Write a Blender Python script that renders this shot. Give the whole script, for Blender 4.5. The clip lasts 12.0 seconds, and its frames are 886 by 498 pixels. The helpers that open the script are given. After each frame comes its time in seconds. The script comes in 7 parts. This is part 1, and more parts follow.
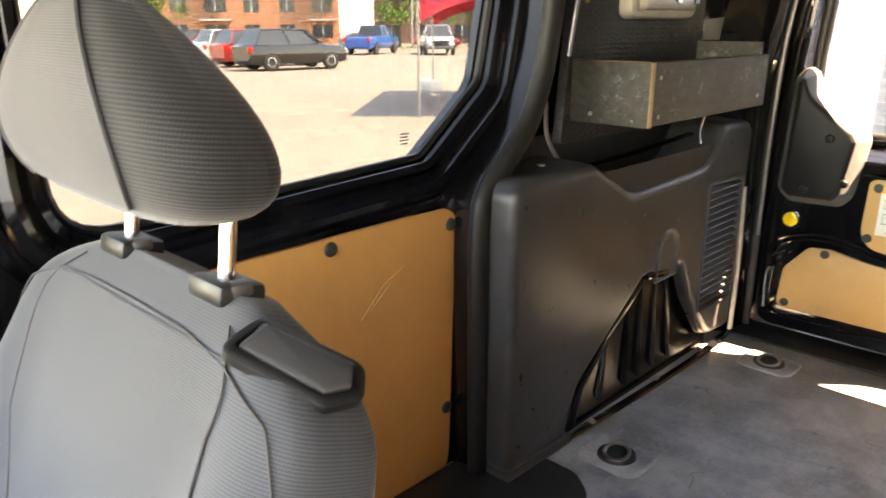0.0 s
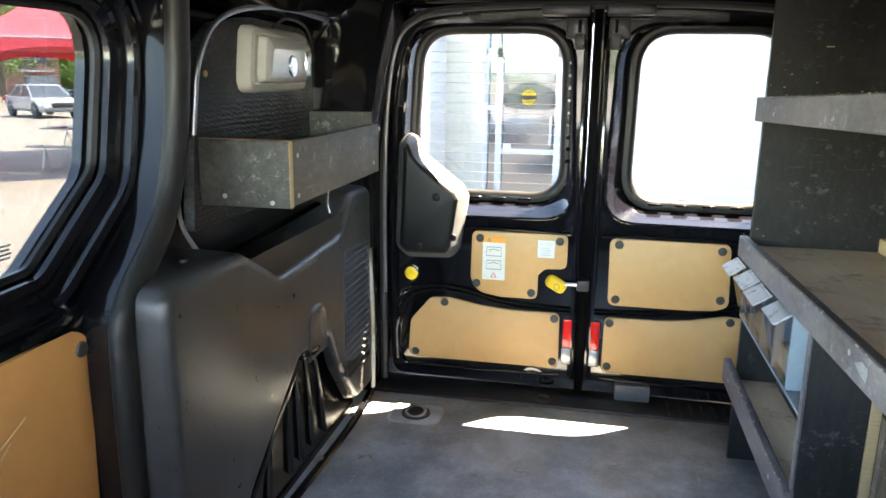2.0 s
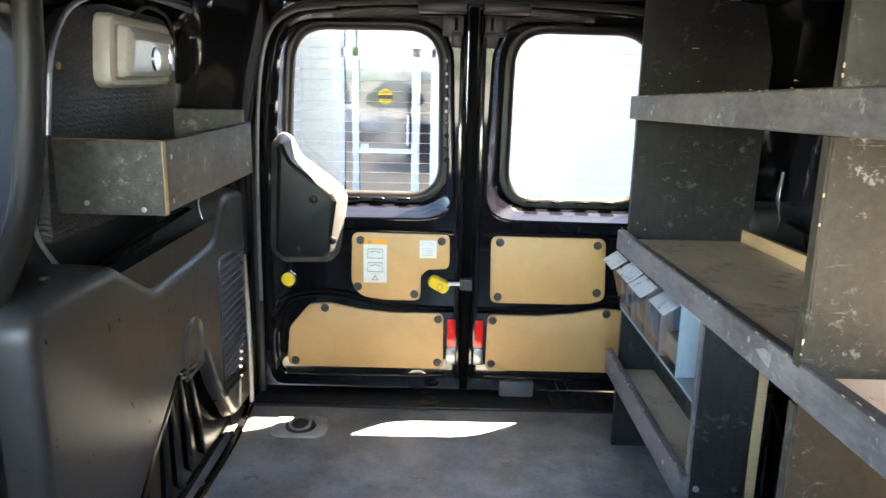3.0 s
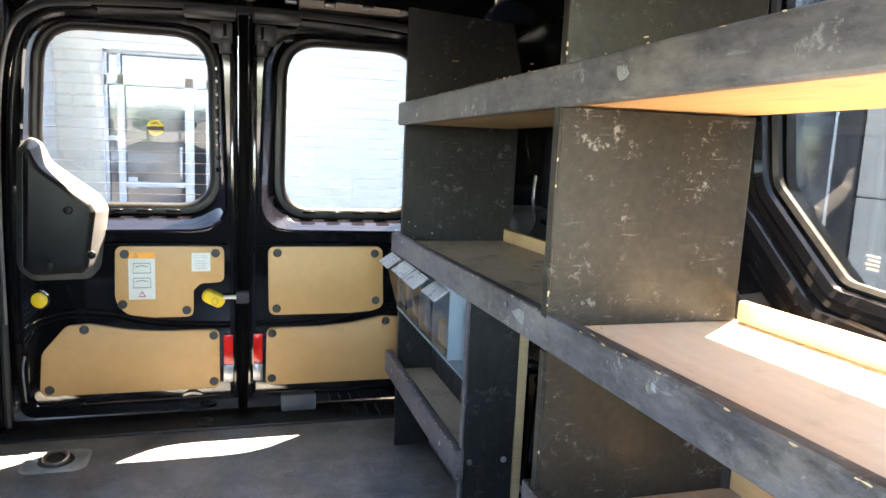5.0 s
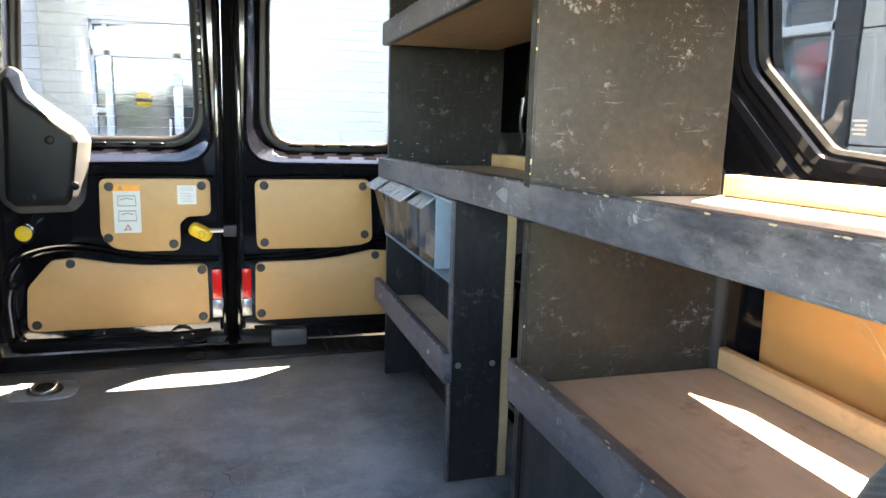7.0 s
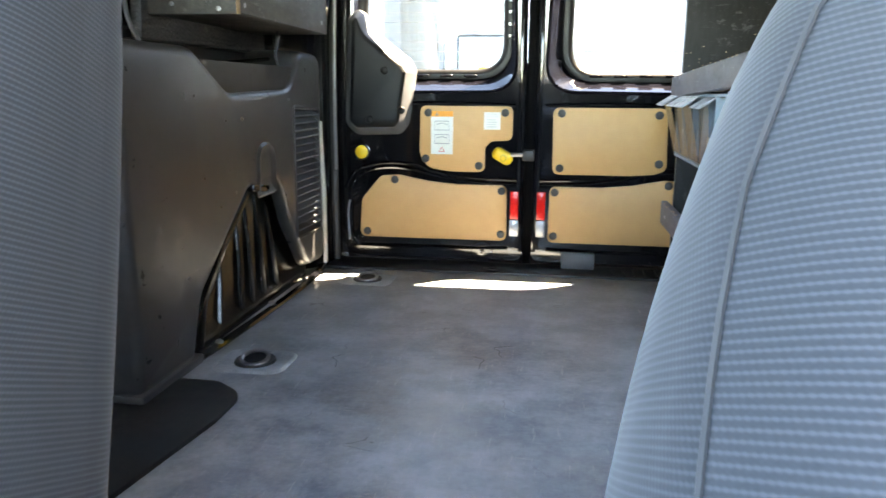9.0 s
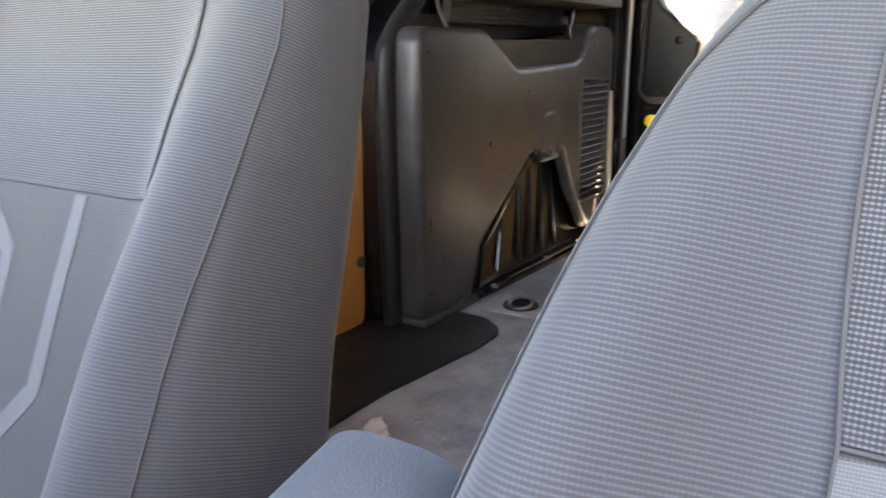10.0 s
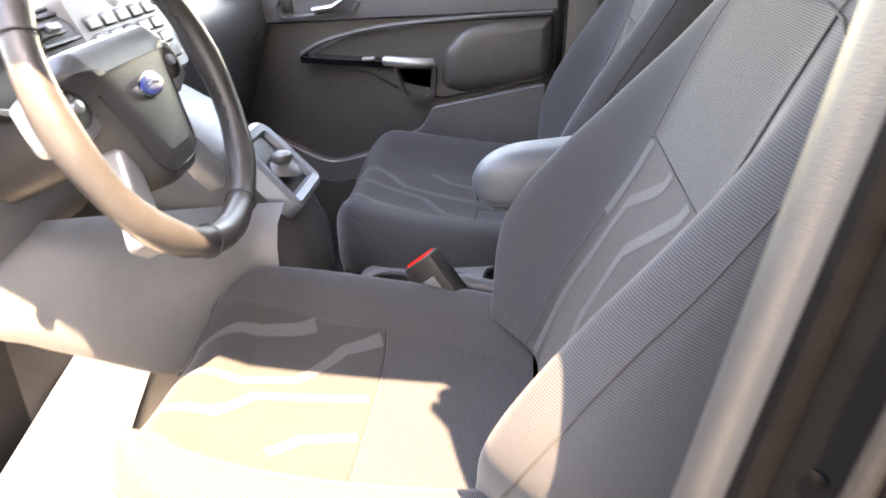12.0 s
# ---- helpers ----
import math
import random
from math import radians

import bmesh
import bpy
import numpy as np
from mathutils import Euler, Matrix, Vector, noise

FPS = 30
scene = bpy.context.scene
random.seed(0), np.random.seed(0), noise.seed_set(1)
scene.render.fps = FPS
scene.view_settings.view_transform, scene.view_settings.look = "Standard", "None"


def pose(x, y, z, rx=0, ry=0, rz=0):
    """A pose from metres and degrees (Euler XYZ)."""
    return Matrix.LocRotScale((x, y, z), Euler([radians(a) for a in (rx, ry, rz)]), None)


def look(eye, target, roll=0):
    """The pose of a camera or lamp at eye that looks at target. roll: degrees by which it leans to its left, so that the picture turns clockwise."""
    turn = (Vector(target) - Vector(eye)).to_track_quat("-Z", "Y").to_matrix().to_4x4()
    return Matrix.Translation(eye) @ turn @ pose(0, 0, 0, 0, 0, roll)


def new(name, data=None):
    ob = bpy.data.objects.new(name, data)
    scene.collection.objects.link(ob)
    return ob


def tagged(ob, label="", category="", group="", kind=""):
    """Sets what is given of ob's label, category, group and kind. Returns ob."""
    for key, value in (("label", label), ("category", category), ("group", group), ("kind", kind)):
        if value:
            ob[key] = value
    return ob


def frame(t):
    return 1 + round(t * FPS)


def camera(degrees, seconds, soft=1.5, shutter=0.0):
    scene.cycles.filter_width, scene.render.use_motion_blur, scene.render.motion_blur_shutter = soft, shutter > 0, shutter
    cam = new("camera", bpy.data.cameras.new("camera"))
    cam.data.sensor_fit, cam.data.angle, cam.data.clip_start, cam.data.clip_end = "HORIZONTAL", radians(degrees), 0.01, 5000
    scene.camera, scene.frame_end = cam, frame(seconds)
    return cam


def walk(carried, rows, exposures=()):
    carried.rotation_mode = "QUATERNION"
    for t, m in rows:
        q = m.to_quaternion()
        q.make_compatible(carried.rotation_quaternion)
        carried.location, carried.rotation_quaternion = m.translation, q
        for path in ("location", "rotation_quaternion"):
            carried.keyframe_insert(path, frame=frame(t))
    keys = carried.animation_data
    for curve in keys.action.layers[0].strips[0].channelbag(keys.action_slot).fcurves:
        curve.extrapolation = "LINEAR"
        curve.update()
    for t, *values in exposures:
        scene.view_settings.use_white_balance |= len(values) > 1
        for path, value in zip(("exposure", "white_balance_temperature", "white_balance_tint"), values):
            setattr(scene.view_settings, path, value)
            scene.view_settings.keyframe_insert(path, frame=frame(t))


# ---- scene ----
cam = camera(62.0, 12.0, shutter=0.2)
PATH = [
    (0, (0.191, 0.219, 0.901), (-1.138, 1.592, 0.31), 0.0),
    (0.5, (0.185, 0.24, 0.946), (-0.909, 1.828, 0.417), 0.0),
    (1, (0.129, 0.271, 0.962), (-0.713, 2.018, 0.472), 0.1),
    (1.5, (0.064, 0.271, 0.961), (-0.536, 2.119, 0.489), 0.4),
    (2, (0.014, 0.271, 0.946), (-0.378, 2.178, 0.489), 0.7),
    (2.5, (-0.025, 0.28, 0.943), (-0.225, 2.218, 0.49), 0.9),
    (3, (-0.069, 0.315, 0.938), (-0.071, 2.264, 0.487), 1.3),
    (3.5, (-0.058, 0.32, 0.947), (0.13, 2.263, 0.513), 1.6),
    (3.7, (-0.052, 0.316, 0.946), (0.212, 2.254, 0.525), 1.8),
    (5.3, (-0.044, 0.272, 0.826), (0.55, 2.155, 0.51), 2.3),
    (5.5, (-0.039, 0.279, 0.814), (0.567, 2.157, 0.485), 2.1),
    (6, (-0.035, 0.269, 0.779), (0.576, 2.142, 0.438), 2.1),
    (6.5, (-0.026, 0.262, 0.736), (0.57, 2.138, 0.38), 1.9),
    (6.7, (-0.03, 0.26, 0.724), (0.566, 2.134, 0.361), 1.8),
    (8.5, (0.039, 0.204, 0.565), (0.081, 2.161, 0.159), 0.7),
    (9, (0.076, 0.137, 0.542), (-0.213, 2.071, 0.122), 0.4),
    (9.5, (0.135, 0.079, 0.538), (-0.511, 1.919, 0.095), -0.2),
    (10, (0.232, 0.031, 0.573), (-0.83, 1.645, 0.057), -0.6),
    (10.5, (0.371, -0.022, 0.58), (-1.152, 1.14, 0.006), -1.5),
    (11, (0.569, -0.003, 0.6), (-1.215, 0.616, -0.06), -2.4),
    (11.5, (0.817, 0.038, 0.661), (-1.028, 0.125, -0.105), -3.2),
    (12, (1.065, 0.148, 0.704), (-0.726, -0.087, -0.154), -3.8),
]
EXPOSURES = [(0, 6.35, 12000, 20), (1.5, 6.4, 8300, 10), (6, 5.95, 8100, 13), (9, 6.35, 8300, 10), (9.6, 6.45, 9600, 17), (10.5, 6.15, 11300, 22), (11, 5.65, 10800, 20), (11.5, 5.75, 10300, 19), (12, 5.65, 11200, 23)]
walk(cam, [(t, look(eye, target, roll)) for t, eye, target, roll in PATH], EXPOSURES)

# ---------------------------------------------------------------- light
SUN_DIR = Vector((0.46, 0.35, 1.0)).normalized()
world = bpy.data.worlds.new("sky")
scene.world = world
world.use_nodes = True
_n = world.node_tree.nodes
_sky = _n.new("ShaderNodeTexSky")
_sky.sky_type = "NISHITA"
_sky.sun_disc = False
_sky.sun_elevation = math.asin(SUN_DIR.z)
_sky.sun_rotation = math.atan2(SUN_DIR.x, SUN_DIR.y)
_sky.air_density, _sky.dust_density, _sky.ozone_density = 1.0, 0.4, 1.2
world.node_tree.links.new(_sky.outputs[0], _n["Background"].inputs[0])
_n["Background"].inputs[1].default_value = 0.15
_sun = bpy.data.lights.new("sun", "SUN")
_sun.energy, _sun.angle, _sun.color = 2.2, radians(0.5), (1.0, 0.91, 0.78)
sun = new("sun", _sun)
sun.matrix_world = look(SUN_DIR * 30, (0, 0, 0))

# ---------------------------------------------------------------- materials


def _mat(name):
    m = bpy.data.materials.new(name)
    m.use_nodes = True
    nt = m.node_tree
    return m, nt.nodes, nt.links, nt.nodes["Principled BSDF"]


def _noise(n, l, co, scale, detail=4.0, rough=0.55):
    t = n.new("ShaderNodeTexNoise")
    t.inputs["Scale"].default_value, t.inputs["Detail"].default_value = scale, detail
    t.inputs["Roughness"].default_value = rough
    l.new(co, t.inputs["Vector"])
    return t.outputs["Fac"]


def _ramp(n, l, fac, stops):
    r = n.new("ShaderNodeValToRGB")
    while len(r.color_ramp.elements) < len(stops):
        r.color_ramp.elements.new(0.5)
    for e, (p, c) in zip(r.color_ramp.elements, stops):
        e.position, e.color = p, (*c, 1)
    l.new(fac, r.inputs[0])
    return r.outputs[0]


def _mix(n, l, fac, a, b, mode="MIX"):
    m = n.new("ShaderNodeMix")
    m.data_type, m.blend_type = "RGBA", mode
    for k, v in ((0, fac), (6, a), (7, b)):
        if isinstance(v, (int, float)):
            m.inputs[k].default_value = v
        elif isinstance(v, tuple):
            m.inputs[k].default_value = (*v, 1)
        else:
            l.new(v, m.inputs[k])
    return m.outputs[2]


def _bump(n, l, height, strength, dist, b, after=None):
    k = n.new("ShaderNodeBump")
    k.inputs["Strength"].default_value, k.inputs["Distance"].default_value = strength, dist
    l.new(height, k.inputs["Height"])
    if after:
        l.new(after, k.inputs["Normal"])
    l.new(k.outputs[0], b.inputs["Normal"])
    return k.outputs[0]


def _coords(n, l, stretch=(1, 1, 1), turn=(0, 0, 0)):
    c, m = n.new("ShaderNodeTexCoord"), n.new("ShaderNodeMapping")
    m.inputs["Scale"].default_value, m.inputs["Rotation"].default_value = stretch, turn
    l.new(c.outputs["Object"], m.inputs["Vector"])
    return m.outputs[0]


def surf(name, color, rough=0.5, metal=0.0, var=0.2, scale=6.0, bump=0.15, bscale=300.0, dist=0.001, coat=0.0, stretch=(1, 1, 1), rvar=0.12, spec=0.5):
    """A plain surface with cloudy variation, fine relief and uneven gloss."""
    m, n, l, b = _mat(name)
    co = _coords(n, l, stretch)
    big, small = _noise(n, l, co, scale, 5), _noise(n, l, co, scale * 9, 4)
    lo, hi = tuple(c * (1 - var) for c in color), tuple(min(1, c * (1 + var)) for c in color)
    c1 = _ramp(n, l, big, [(0.3, lo), (0.7, hi)])
    c2 = _ramp(n, l, small, [(0.35, lo), (0.65, hi)])
    l.new(_mix(n, l, 0.4, c1, c2), b.inputs["Base Color"])
    r = n.new("ShaderNodeMapRange")
    r.inputs[3].default_value, r.inputs[4].default_value = max(0.02, rough - rvar), min(1, rough + rvar)
    l.new(small, r.inputs[0])
    l.new(r.outputs[0], b.inputs["Roughness"])
    b.inputs["Metallic"].default_value, b.inputs["Coat Weight"].default_value = metal, coat
    b.inputs["Specular IOR Level"].default_value = spec
    if bump:
        _bump(n, l, _noise(n, l, co, bscale, 3), bump, dist, b)
    return m


def cloth(name, color, pitch=0.002, rib=0.35, dots=0.0, depth=0.5):
    """Corded seat cloth: threads that follow the form, pale flecks and a cloudy wear."""
    m, n, l, b = _mat(name)
    co = _coords(n, l)
    waves = []
    for at, p in (("along", pitch), ("across", pitch * 0.9)):
        t, k, f = n.new("ShaderNodeAttribute"), n.new("ShaderNodeMath"), n.new("ShaderNodeMath")
        t.attribute_name = at
        k.operation, f.operation = "MULTIPLY", "SINE"
        k.inputs[1].default_value = 2 * math.pi / p
        l.new(t.outputs["Fac"], k.inputs[0])
        l.new(k.outputs[0], f.inputs[0])
        waves.append(f.outputs[0])
    w = n.new("ShaderNodeMath")
    w.operation = "MULTIPLY_ADD"
    w.inputs[1].default_value = dots
    l.new(waves[1], w.inputs[0])
    l.new(waves[0], w.inputs[2])
    fine, big = _noise(n, l, co, 700, 2), _noise(n, l, co, 9, 6, 0.65)
    r = n.new("ShaderNodeMapRange")
    r.inputs[1].default_value, r.inputs[2].default_value = -1.2, 1.2
    l.new(w.outputs[0], r.inputs[0])
    sh = lambda k: tuple(c * k for c in color)
    c1 = _ramp(n, l, r.outputs[0], [(0.25, sh(1 - rib)), (0.6, sh(1 - rib * 0.2)), (0.9, sh(1 + rib * 2.2))])
    c2 = _ramp(n, l, fine, [(0.35, sh(0.7)), (0.65, sh(1.35))])
    c3 = _ramp(n, l, big, [(0.3, sh(0.8)), (0.7, sh(1.2))])
    l.new(_mix(n, l, 0.18, _mix(n, l, 0.15, c1, c2), c3), b.inputs["Base Color"])
    b.inputs["Roughness"].default_value = 0.92
    b.inputs["Sheen Weight"].default_value, b.inputs["Sheen Roughness"].default_value = 0.12, 0.4
    b.inputs["Specular IOR Level"].default_value = 0.2
    _bump(n, l, _mix(n, l, 0.3, r.outputs[0], fine), depth, 0.0006, b)
    return m


def worn_paint(name, paint, wood, amount=0.5, stretch=(1, 0.25, 1), rough=0.55, scuffs=0.6, ripple=0.0, spec=0.25, bare=0.4, bold=1.0):
    """Thin paint on plywood: cloudy, rubbed through to wood, with pale scuffs and short scratches."""
    m, n, l, b = _mat(name)
    co, rc = _coords(n, l, stretch), _coords(n, l)
    big, mid, fine = _noise(n, l, co, 16, 9, 0.72), _noise(n, l, rc, 4.5, 5, 0.6), _noise(n, l, co, 70, 6, 0.7)
    lo, hi = tuple(c * 0.5 / bold for c in paint), tuple(c * 1.9 * bold for c in paint)
    base = _mix(n, l, 0.45, _ramp(n, l, mid, [(0.32, lo), (0.68, hi)]), _ramp(n, l, fine, [(0.35, lo), (0.66, hi)]))
    worn = _ramp(n, l, big, [(0.64 - 0.2 * amount, (0, 0, 0)), (0.74 - 0.1 * amount, (0.85, 0.85, 0.85))])
    c = _mix(n, l, worn, base, _mix(n, l, bare, base, wood))
    pale = tuple(min(1, v * 3 + 0.14) for v in paint)
    spots = _ramp(n, l, _noise(n, l, rc, 38, 5, 0.75), [(0.585, (0, 0, 0)), (0.65, (scuffs,) * 3)])
    gate = _ramp(n, l, _noise(n, l, rc, 6, 3), [(0.47, (0, 0, 0)), (0.60, (1, 1, 1))])
    c = _mix(n, l, _mix(n, l, 1.0, spots, gate, "MULTIPLY"), c, pale)
    for k, (st, tn) in enumerate((((26, 2.6, 26), (0.4, 0.3, 0.2)), ((3, 30, 30), (0.2, 0.7, 0.5)))):
        scr = _ramp(n, l, _noise(n, l, _coords(n, l, st, tn), 5, 5, 0.7), [(0.62, (0, 0, 0)), (0.68, (scuffs * 0.7,) * 3)])
        c = _mix(n, l, _mix(n, l, 1.0, scr, gate, "MULTIPLY"), c, pale)
    l.new(c, b.inputs["Base Color"])
    r = _ramp(n, l, big, [(0.3, (rough - 0.12,) * 3), (0.7, (min(1, rough + 0.2),) * 3)])
    b.inputs["Specular IOR Level"].default_value = spec
    l.new(r, b.inputs["Roughness"])
    k = _bump(n, l, big, 0.35, 0.0015, b)
    if ripple:
        w = n.new("ShaderNodeTexWave")
        w.wave_type, w.bands_direction = "BANDS", "Z"
        w.inputs["Scale"].default_value, w.inputs["Distortion"].default_value = 0.314 / ripple, 6.0
        w.inputs["Detail Scale"].default_value = 2.5
        l.new(rc, w.inputs["Vector"])
        _bump(n, l, w.outputs["Fac"], 0.4, 0.002, b, k)
    return m


def board(name, color, dark, stretch=(6, 0.4, 6), rough=0.55, stain=0.0):
    """Bare plywood or hardboard: long grain, blotches and a few stains."""
    m, n, l, b = _mat(name)
    co, rc = _coords(n, l, stretch), _coords(n, l)
    grain, cloud = _noise(n, l, co, 14, 8, 0.65), _noise(n, l, rc, 4, 5)
    c = _mix(n, l, 0.5, _ramp(n, l, grain, [(0.3, dark), (0.7, color)]), _ramp(n, l, cloud, [(0.3, dark), (0.65, color)]))
    if stain:
        spot = _ramp(n, l, _noise(n, l, rc, 9, 6, 0.7), [(0.56, (0, 0, 0)), (0.68, (stain,) * 3)])
        c = _mix(n, l, spot, c, tuple(v * 0.35 for v in dark))
    l.new(c, b.inputs["Base Color"])
    b.inputs["Roughness"].default_value = rough
    _bump(n, l, grain, 0.2, 0.001, b)
    return m


def pane(name, tint, gloss=0.06):
    m, n, l, b = _mat(name)
    n.remove(b)
    tr, gl, fr, mx = n.new("ShaderNodeBsdfTransparent"), n.new("ShaderNodeBsdfGlossy"), n.new("ShaderNodeLayerWeight"), n.new("ShaderNodeMixShader")
    tr.inputs[0].default_value = (*tint, 1)
    gl.inputs["Roughness"].default_value = gloss * 0.3
    pw, ml = n.new("ShaderNodeMath"), n.new("ShaderNodeMath")
    pw.operation, ml.operation = "POWER", "MULTIPLY_ADD"
    pw.inputs[1].default_value, ml.inputs[1].default_value, ml.inputs[2].default_value = 4.0, 0.7, 0.035
    fr.inputs[0].default_value = 0.5
    l.new(fr.outputs["Facing"], pw.inputs[0])
    l.new(pw.outputs[0], ml.inputs[0])
    l.new(ml.outputs[0], mx.inputs[0])
    l.new(tr.outputs[0], mx.inputs[1])
    l.new(gl.outputs[0], mx.inputs[2])
    l.new(mx.outputs[0], n["Material Output"].inputs[0])
    return m


BLACK = surf("black_car_paint", (0.004, 0.004, 0.005), 0.07, var=0.3, bump=0.02, bscale=60, coat=0.12, rvar=0.04)
GLOSS = surf("polished_black_paint", (0.004, 0.004, 0.006), 0.04, var=0.3, bump=0.01, bscale=60, coat=0.15, rvar=0.02, spec=0.5)
RUBBER = surf("black_rubber", (0.024, 0.024, 0.025), 0.5, var=0.25, bump=0.1)
PLASTIC = surf("charcoal_grained_plastic", (0.052, 0.052, 0.054), 0.36, var=0.25, scale=4, bump=0.3, bscale=700, spec=0.4)
TRIM = surf("charcoal_cargo_trim", (0.036, 0.0355, 0.037), 0.32, var=0.3, scale=4, bump=0.3, bscale=700)
# trim plastic with the slats' bluish highlight put into its colour
SLAT = surf("vent_slat_blue_sheen", (0.085, 0.095, 0.115), 0.5, var=0.1, bump=0)
DOOR_DARK = surf("charcoal_door_plastic", (0.036, 0.036, 0.037), 0.40, var=0.2, bump=0.3, bscale=700, spec=0.35)
DOOR_GREY = surf("slate_door_plastic", (0.055, 0.058, 0.066), 0.42, var=0.15, bump=0.3, bscale=600, spec=0.4)
PILLAR = surf("grey_pillar_plastic", (0.012, 0.012, 0.0125), 0.45, var=0.15, bump=0.3, bscale=700, spec=0.3)
PLASTIC_DARK = surf("black_grained_plastic", (0.018, 0.018, 0.019), 0.42, var=0.25, bump=0.3, bscale=700, spec=0.3)
PLASTIC_GREY = surf("grey_grained_plastic", (0.095, 0.098, 0.105), 0.45, var=0.1, bump=0.3, bscale=600)
SILVER = surf("satin_silver_plastic", (0.26, 0.275, 0.295), 0.35, metal=0.6, var=0.05, bump=0.02)
CHROME = surf("chrome", (0.8, 0.8, 0.82), 0.08, metal=1.0, var=0.04, bump=0)
STEEL = surf("zinc_steel", (0.35, 0.35, 0.36), 0.35, metal=1.0, var=0.2, bump=0.05)
TAN = board("tan_hardboard", (0.60, 0.35, 0.14), (0.52, 0.29, 0.11), (2, 2, 2), 0.5)
TAN_SIDE = board("orange_tan_hardboard", (0.60, 0.29, 0.092), (0.52, 0.24, 0.075), (2, 2, 2), 0.5)
PLY = board("bare_plywood", (0.60, 0.41, 0.225), (0.43, 0.265, 0.125), (5, 0.5, 5), 0.6, stain=0.35)
PLY_PALE = board("pale_dusty_plywood", (0.72, 0.645, 0.55), (0.56, 0.485, 0.395), (5, 0.5, 5), 0.6, stain=0.3)
PLY_TOP = board("dusty_plywood", (0.72, 0.60, 0.46), (0.52, 0.41, 0.30), (5, 0.5, 5), 0.65, stain=0.75)
PLY_EDGE = board("plywood_edge", (0.45, 0.33, 0.19), (0.25, 0.16, 0.08), (1, 1, 40), 0.7)
SHELF = worn_paint("black_painted_plywood", (0.011, 0.011, 0.0115), (0.06, 0.055, 0.05), 0.2, (1, 1, 0.3), 0.40, 0.3)
DIVIDER = worn_paint("scuffed_brown_black_plywood", (0.0095, 0.008, 0.0062), (0.031, 0.026, 0.0195), 0.45, (1, 1, 1), 0.42, 0.75, bold=1.2)
FASCIA = worn_paint("worn_grey_painted_wood", (0.030, 0.029, 0.034), (0.22, 0.195, 0.19), 1.0, (1.6, 0.35, 1.0), 0.45, 1.0, bare=0.6, bold=1.8)
BOX_WOOD = worn_paint("grey_black_stained_wood", (0.042, 0.041, 0.038), (0.15, 0.135, 0.115), 0.6, (1, 0.3, 1), 0.5, 0.6)
LINER = worn_paint("black_ribbed_liner", (0.026, 0.026, 0.027), (0.085, 0.085, 0.085), 0.45, (1, 1, 1), 0.36, 0.5, 0.011)
HANDLE = surf("black_satin_plastic", (0.0045, 0.0045, 0.005), 0.45, var=0.2, bump=0.25, bscale=700, spec=0.2)
BRACKET = surf("dark_grey_bracket_plastic", (0.030, 0.031, 0.034), 0.4, var=0.15, bump=0.1, spec=0.4)
WHITE = surf("white_plastic", (0.68, 0.68, 0.64), 0.4, var=0.06, bump=0.05)
PAPER = surf("white_paper", (0.82, 0.82, 0.84), 0.8, var=0.04, bump=0.1, bscale=120)
YELLOW = surf("yellow_plastic", (0.84, 0.54, 0.02), 0.4, var=0.06, bump=0.05)
ARCH = surf("black_arch_paint", (0.0045, 0.0045, 0.005), 0.2, var=0.4, scale=14, bump=0.15, bscale=40, spec=0.35, rvar=0.15)
SEAL = surf("black_window_rubber", (0.006, 0.006, 0.0065), 0.4, var=0.3, bump=0.1, spec=0.3)
JAMB = surf("black_jamb_paint", (0.0022, 0.0022, 0.0025), 0.5, var=0.3, bump=0.05, spec=0.02)
PILLAR_PALE = surf("pale_grey_pillar_plastic", (0.019, 0.019, 0.020), 0.5, var=0.15, bump=0.3, bscale=700, spec=0.4)
RED = surf("red_reflector", (0.65, 0.015, 0.012), 0.15, var=0.15, scale=90, bump=0.4, bscale=250)
ORANGE = surf("orange_print", (0.85, 0.35, 0.04), 0.5, var=0.03, bump=0)
PRINT = surf("grey_print", (0.22, 0.23, 0.25), 0.5, var=0.05, bump=0)
PRINT_RED = surf("red_print", (0.6, 0.03, 0.03), 0.5, var=0.03, bump=0)
CLEAR = pane("clear_plastic", (0.75, 0.78, 0.82), 0.5)
BIN = surf("blue_grey_plastic", (0.19, 0.245, 0.29), 0.45, var=0.1, bump=0.05)
CLOTH = cloth("grey_corded_cloth", (0.0295, 0.031, 0.035), 0.0022, 0.62, 0.35, 0.3)
CLOTH_SIDE = cloth("plain_blue_grey_side_cloth", (0.027, 0.029, 0.0335), 0.0024, 0.3, 0.2, 0.2)
CLOTH_HEAD = cloth("dark_ribbed_cloth", (0.0115, 0.0115, 0.0122), 0.0030, 0.6, 0.2)
CLOTH_IN = cloth("dark_grey_flat_cloth", (0.0255, 0.026, 0.0275), 0.0020, 0.3, 0.6, 0.3)
CLOTH_UP = cloth("grey_dotted_cloth", (0.0265, 0.028, 0.0315), 0.0022, 0.65, 0.5)
CLOTH_STRIPE = cloth("pale_grey_stripe_cloth", (0.050, 0.0525, 0.056), 0.0014, 0.2, 0.5, 0.2)
SEAM = surf("seam_thread", (0.020, 0.020, 0.022), 0.9, var=0.2, bump=0.2)
WHEEL = surf("black_wheel_leather", (0.030, 0.029, 0.030), 0.34, var=0.2, bump=0.4, bscale=500)
PAD = surf("charcoal_airbag_plastic", (0.030, 0.031, 0.033), 0.45, var=0.12, bump=0.4, bscale=600, spec=0.35)
LEATHER = surf("black_leather", (0.05, 0.05, 0.052), 0.38, var=0.15, bump=0.4, bscale=500)
